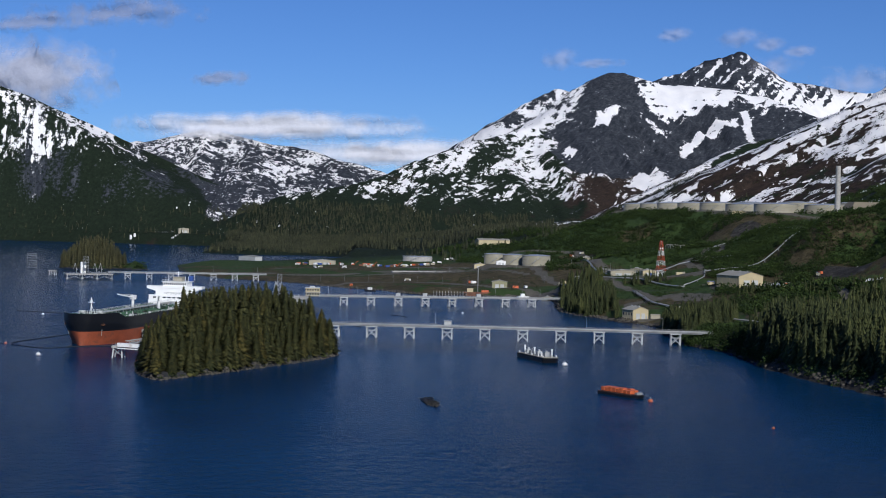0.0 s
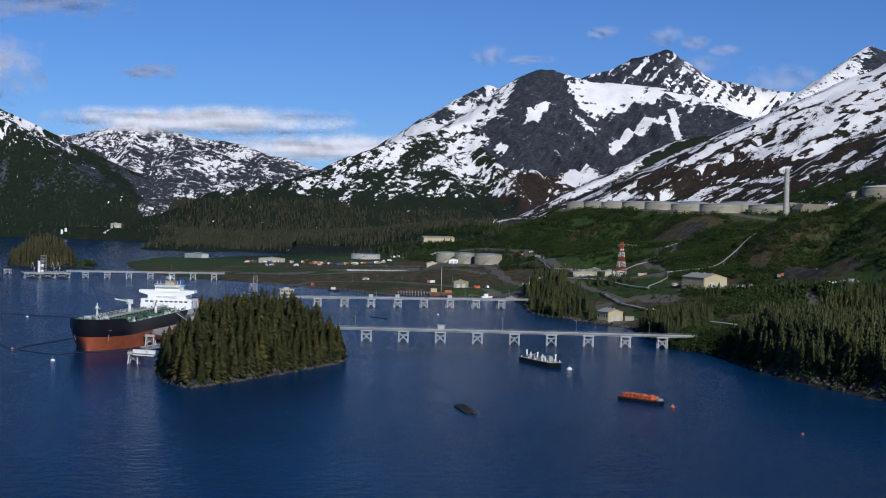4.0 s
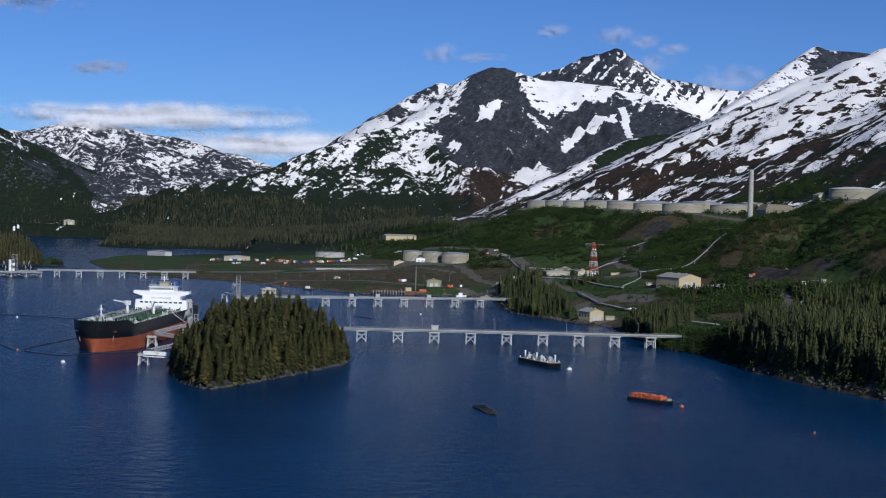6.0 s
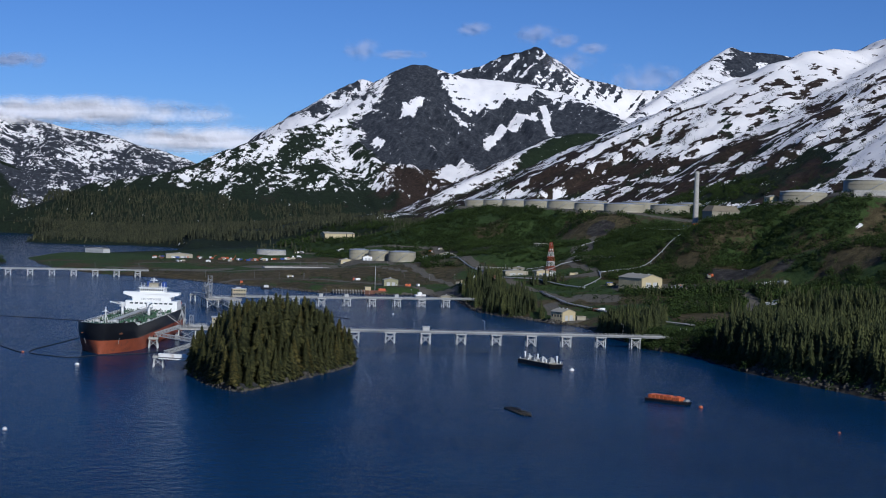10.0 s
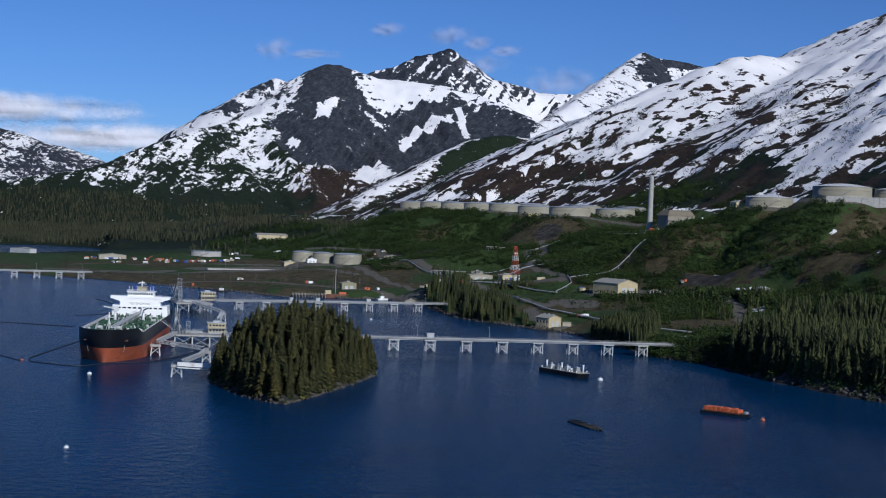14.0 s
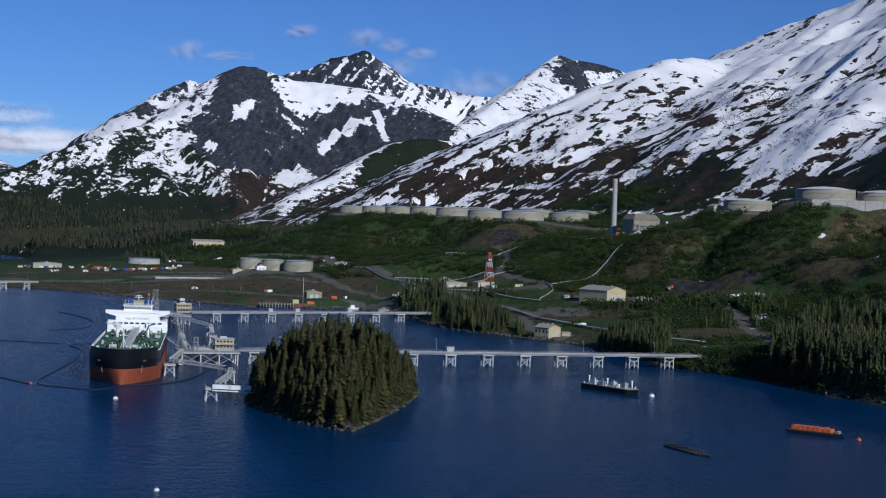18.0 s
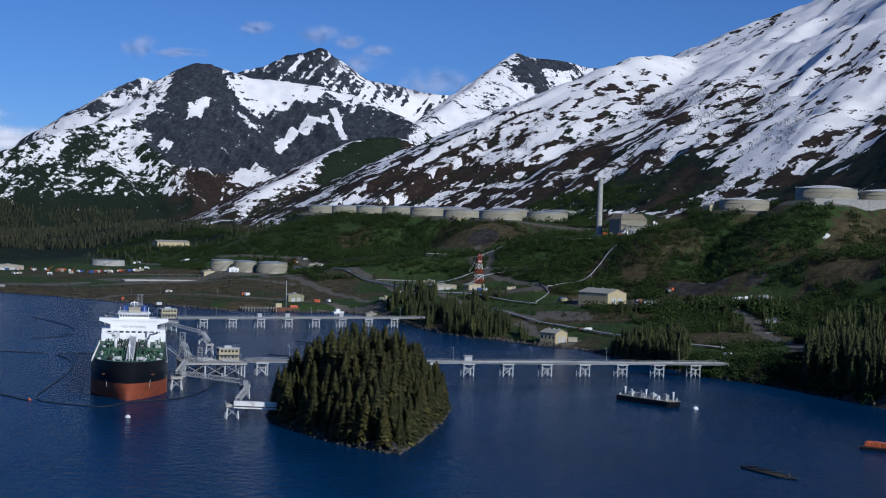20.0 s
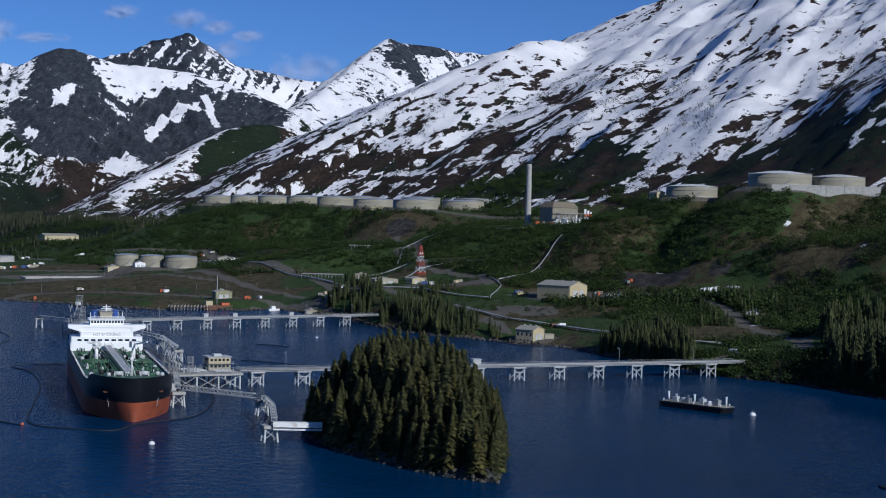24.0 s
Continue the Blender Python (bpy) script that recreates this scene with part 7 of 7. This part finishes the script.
buoy(73.5, 627, 1.5, M_white, "white round mooring buoy afloat near the work barge")
buoy(108, 477, 1.1, M_orange, "orange round buoy afloat beside the equipment barge")
buoy(148, 404, 0.6, M_orange, "small red buoy afloat off the shore")
buoy(-189, 372, 0.9, M_white, "small white buoy afloat on open water")
buoy(-197.5, 601, 1.2, M_white, "small white buoy afloat before the tanker's bow")
buoy(-237, 660, 0.8, M_orange, "small orange buoy on the spill boom")
buoy(-300, 900, 0.9, M_white, "small white buoy afloat beyond the tanker")
buoy(-5, 1040, 0.9, M_white, "small white buoy afloat between the piers")
# rusty crane barge at the small quay
e = thing("crane_barge", pose(-8, 1334, 0, 0, 0, 8) @ Matrix.Scale(1.2, 4), "rusty crane barge with a tall thin mast by the quay", "barge")
bm = bmesh.new()
hull_shape(bm, 24, 9, -1, 3.0, 0.1)
part("hull", bm, M_rust, e)
bm = bmesh.new()
rod(bm, (0, 0, 3), (0, 0, 24), 0.35, 8, 0.18)
part("mast", bm, M_pale, e)
bm = bmesh.new()
box(bm, -9, -4, -2.5, 2.5, 3, 6)
part("deckhouse", bm, M_cream, e)
bm = bmesh.new()
box(bm, 3, 9, -2, 2, 3, 4.6)
part("winch_house", bm, M_orange, e)
# small tug-like workboats along the north quay
for x, y, turn, m in ((-120, 1370, -25, M_orange), (38, 1316, 20, M_white)):
    e = thing("workboat", pose(x, y, 0, 0, 0, turn), "small workboat tied up at the shore", "boat", "workboats")
    bm = bmesh.new()
    hull_shape(bm, 12, 4, -0.6, 1.6, 0.35)
    part("hull", bm, M_dark if m == M_orange else m, e)
    bm = bmesh.new()
    box(bm, -3, 1.2, -1.3, 1.3, 1.6, 4.0)
    part("cabin", bm, M_white, e)
    bm = bmesh.new()
    rod(bm, (-1, 0, 4), (-1, 0, 7), 0.1, 6)
    part("mast", bm, M_grey, e)

# the small wooded isle by the third berth
jx, jy = np.meshgrid(np.arange(-625, -465, 3.0), np.arange(1760, 1890, 3.0))
jd = 1 - np.hypot((jx + 555) / 50, (jy - 1826) / 36) + 0.3 * (fbm(jx / 14, jy / 14, 3, 61) - 0.5)
jd2 = 1 - np.hypot((jx + 494) / 18, (jy - 1812) / 16) + 0.3 * (fbm(jx / 10, jy / 10, 3, 62) - 0.5)
jd = np.maximum(jd, jd2 * 0.6)
jm = grid_mesh("wooded_isle", jx, jy, np.where(jd > 0, 0.3 + 14 * step(0, 0.7, jd), np.maximum(jd * 8, -3)), {"snow": jd * 0 - 1, "rock": 1.0 * (jd < 0.12), "green": jd * 0 + 0.7, "gravel": jd * 0, "lush": jd * 0 + 0.5, "run": jx, "fall": jy})
jm.materials.append(M_land)
tagged(new("wooded_isle", jm), "small dark wooded isle beside the third berth", "islet", kind="structure")
rj = np.random.default_rng(66)
pl = []
while len(pl) < 320:
    x, y = rj.uniform(-604, -506), rj.uniform(1790, 1862)
    q = 1 - math.hypot((x + 555) / 48, (y - 1826) / 34)
    if q > 0.08:
        pl.append((x, y, 14 * float(step(0, 0.7, np.array(q))), rj.uniform(21, 33) * (0.7 + 0.4 * q), rj.uniform(0, 6.28)))
tagged(new("isle_wood", scatter_mesh("isle_wood", LEAN, pl, M_farspruce)), "dark spruce crowding the small isle", "woods", kind="stuff")
pl = [(x, y, 1.5, s, a) for x, y, s, a in zip(rj.uniform(-508, -480, 40), rj.uniform(1800, 1826, 40), rj.uniform(6, 11, 40), rj.uniform(0, 6, 26))]
tagged(new("isle_scrub", scatter_mesh("isle_scrub", BUSHES, pl, M_alder)), "green scrub at the isle's tail", "bushes", kind="stuff")

# ---- clouds ----


def cloud_material(name, most, ragged, tone, reach=0.86):
    """Vapour that thins to nothing towards its soft rim."""
    m, t, p = shader(name)
    p.inputs["Base Color"].default_value = rgb(tone)
    p.inputs["Roughness"].default_value = 1.0
    p.inputs["Specular IOR Level"].default_value = 0.0
    uv = t.nodes.new("ShaderNodeTexCoord")
    sub = t.nodes.new("ShaderNodeVectorMath")
    sub.operation, sub.inputs[1].default_value = "SUBTRACT", (0.5, 0.5, 0.45)
    t.links.new(uv.outputs["Generated"], sub.inputs[0])
    sc = t.nodes.new("ShaderNodeVectorMath")
    sc.operation, sc.inputs[1].default_value = "MULTIPLY", (2.0, 0.0, 2.0)
    t.links.new(sub.outputs[0], sc.inputs[0])
    ln = t.nodes.new("ShaderNodeVectorMath")
    ln.operation = "LENGTH"
    t.links.new(sc.outputs[0], ln.inputs[0])
    n = noise_node(t, 0.014, 4.0, 0.55)
    fac = math_node(t, "ADD", math_node(t, "SUBTRACT", reach, ln.outputs["Value"]), math_node(t, "MULTIPLY", math_node(t, "SUBTRACT", n.outputs["Fac"], 0.5), ragged))
    fac = math_node(t, "MULTIPLY", fac, 1.0, True)
    r = ramp_node(t, fac, [(0.0, (0, 0, 0)), (0.8, (most,) * 3)])
    r.color_ramp.interpolation = "EASE"
    t.links.new(r.outputs[0], p.inputs["Alpha"])
    bump_node(t, p, n.outputs["Fac"], 0.6, 14.0)
    return m


M_bank = cloud_material("cloud_bank_vapour", 1.0, 0.9, (0.62, 0.63, 0.68), 1.06)
M_wool = cloud_material("cloud_wool_vapour", 0.92, 1.2, (0.40, 0.41, 0.48), 1.1)
M_puff = cloud_material("cloud_puff_vapour", 0.36, 1.6, (0.46, 0.45, 0.51))
M_wisp = cloud_material("cloud_wisp_vapour", 0.62, 1.7, (0.30, 0.31, 0.38))


def cloud(x, y, z, w, h, n, seed, label):
    """A bulging shell of vapour, far off."""
    rg = np.random.default_rng(seed)
    cols, rows_ = 30, 14
    u, v = np.meshgrid(np.linspace(-1, 1, cols), np.linspace(-1, 1, rows_))
    bulge = np.sqrt(np.clip(1.02 - 0.5 * u * u - 0.5 * v * v, 0, 1))
    Y = -0.5 * h * bulge - 0.5 * h * fbm(u * 3 + seed, v * 2, 4, seed % 90)
    me = grid_mesh("cloud", u * w * 0.62, Y, v * h * 0.62, {})
    me.materials.append(M_bank if "bank" in label else M_wool if "woolly" in label else M_wisp if "grey" in label else M_puff)
    o = tagged(new("cloud", me), label, "cloud", "clouds", "stuff")
    o.matrix_basis = pose(x, y, z, 0, 0, -12)
    o.visible_shadow = False
    return o


for x, y, z, w, h, n, seed, label in (
    (-800, 4330, 352, 900, 84, 1, 500, "flat white cloud bank over the far range"),
    (-400, 4480, 285, 760, 84, 1, 501, "flat white cloud bank over the far range"),
    (-1460, 4200, 480, 480, 190, 1, 502, "grey woolly cloud over the fjord"),
    (-1330, 4600, 725, 640, 95, 1, 503, "thin grey cloud streak in clear sky"),
    (-1640, 4600, 690, 520, 70, 1, 504, "thin grey cloud streak in clear sky"),
    (85, 4770, 612, 130, 84, 1, 505, "small white cloud puff above the peaks"),
    (190, 4770, 604, 190, 34, 1, 506, "small white cloud puff above the peaks"),
    (448, 4770, 699, 130, 50, 1, 507, "small white cloud puff above the peaks"),
    (655, 4770, 689, 160, 70, 1, 508, "small white cloud puff above the peaks"),
    (755, 4770, 672, 110, 50, 1, 509, "small white cloud puff above the peaks"),
    (1040, 4780, 548, 290, 120, 1, 510, "small white cloud puff above the peaks"),
    (755, 4690, 585, 170, 90, 1, 511, "wisp of mist clinging to the summit"),
    (850, 4770, 652, 130, 40, 1, 512, "small white cloud puff above the peaks"),
    (-1020, 4600, 520, 260, 50, 1, 513, "thin grey cloud streak in clear sky"),
):
    cloud(x, y, z, w, h, n, seed, label)
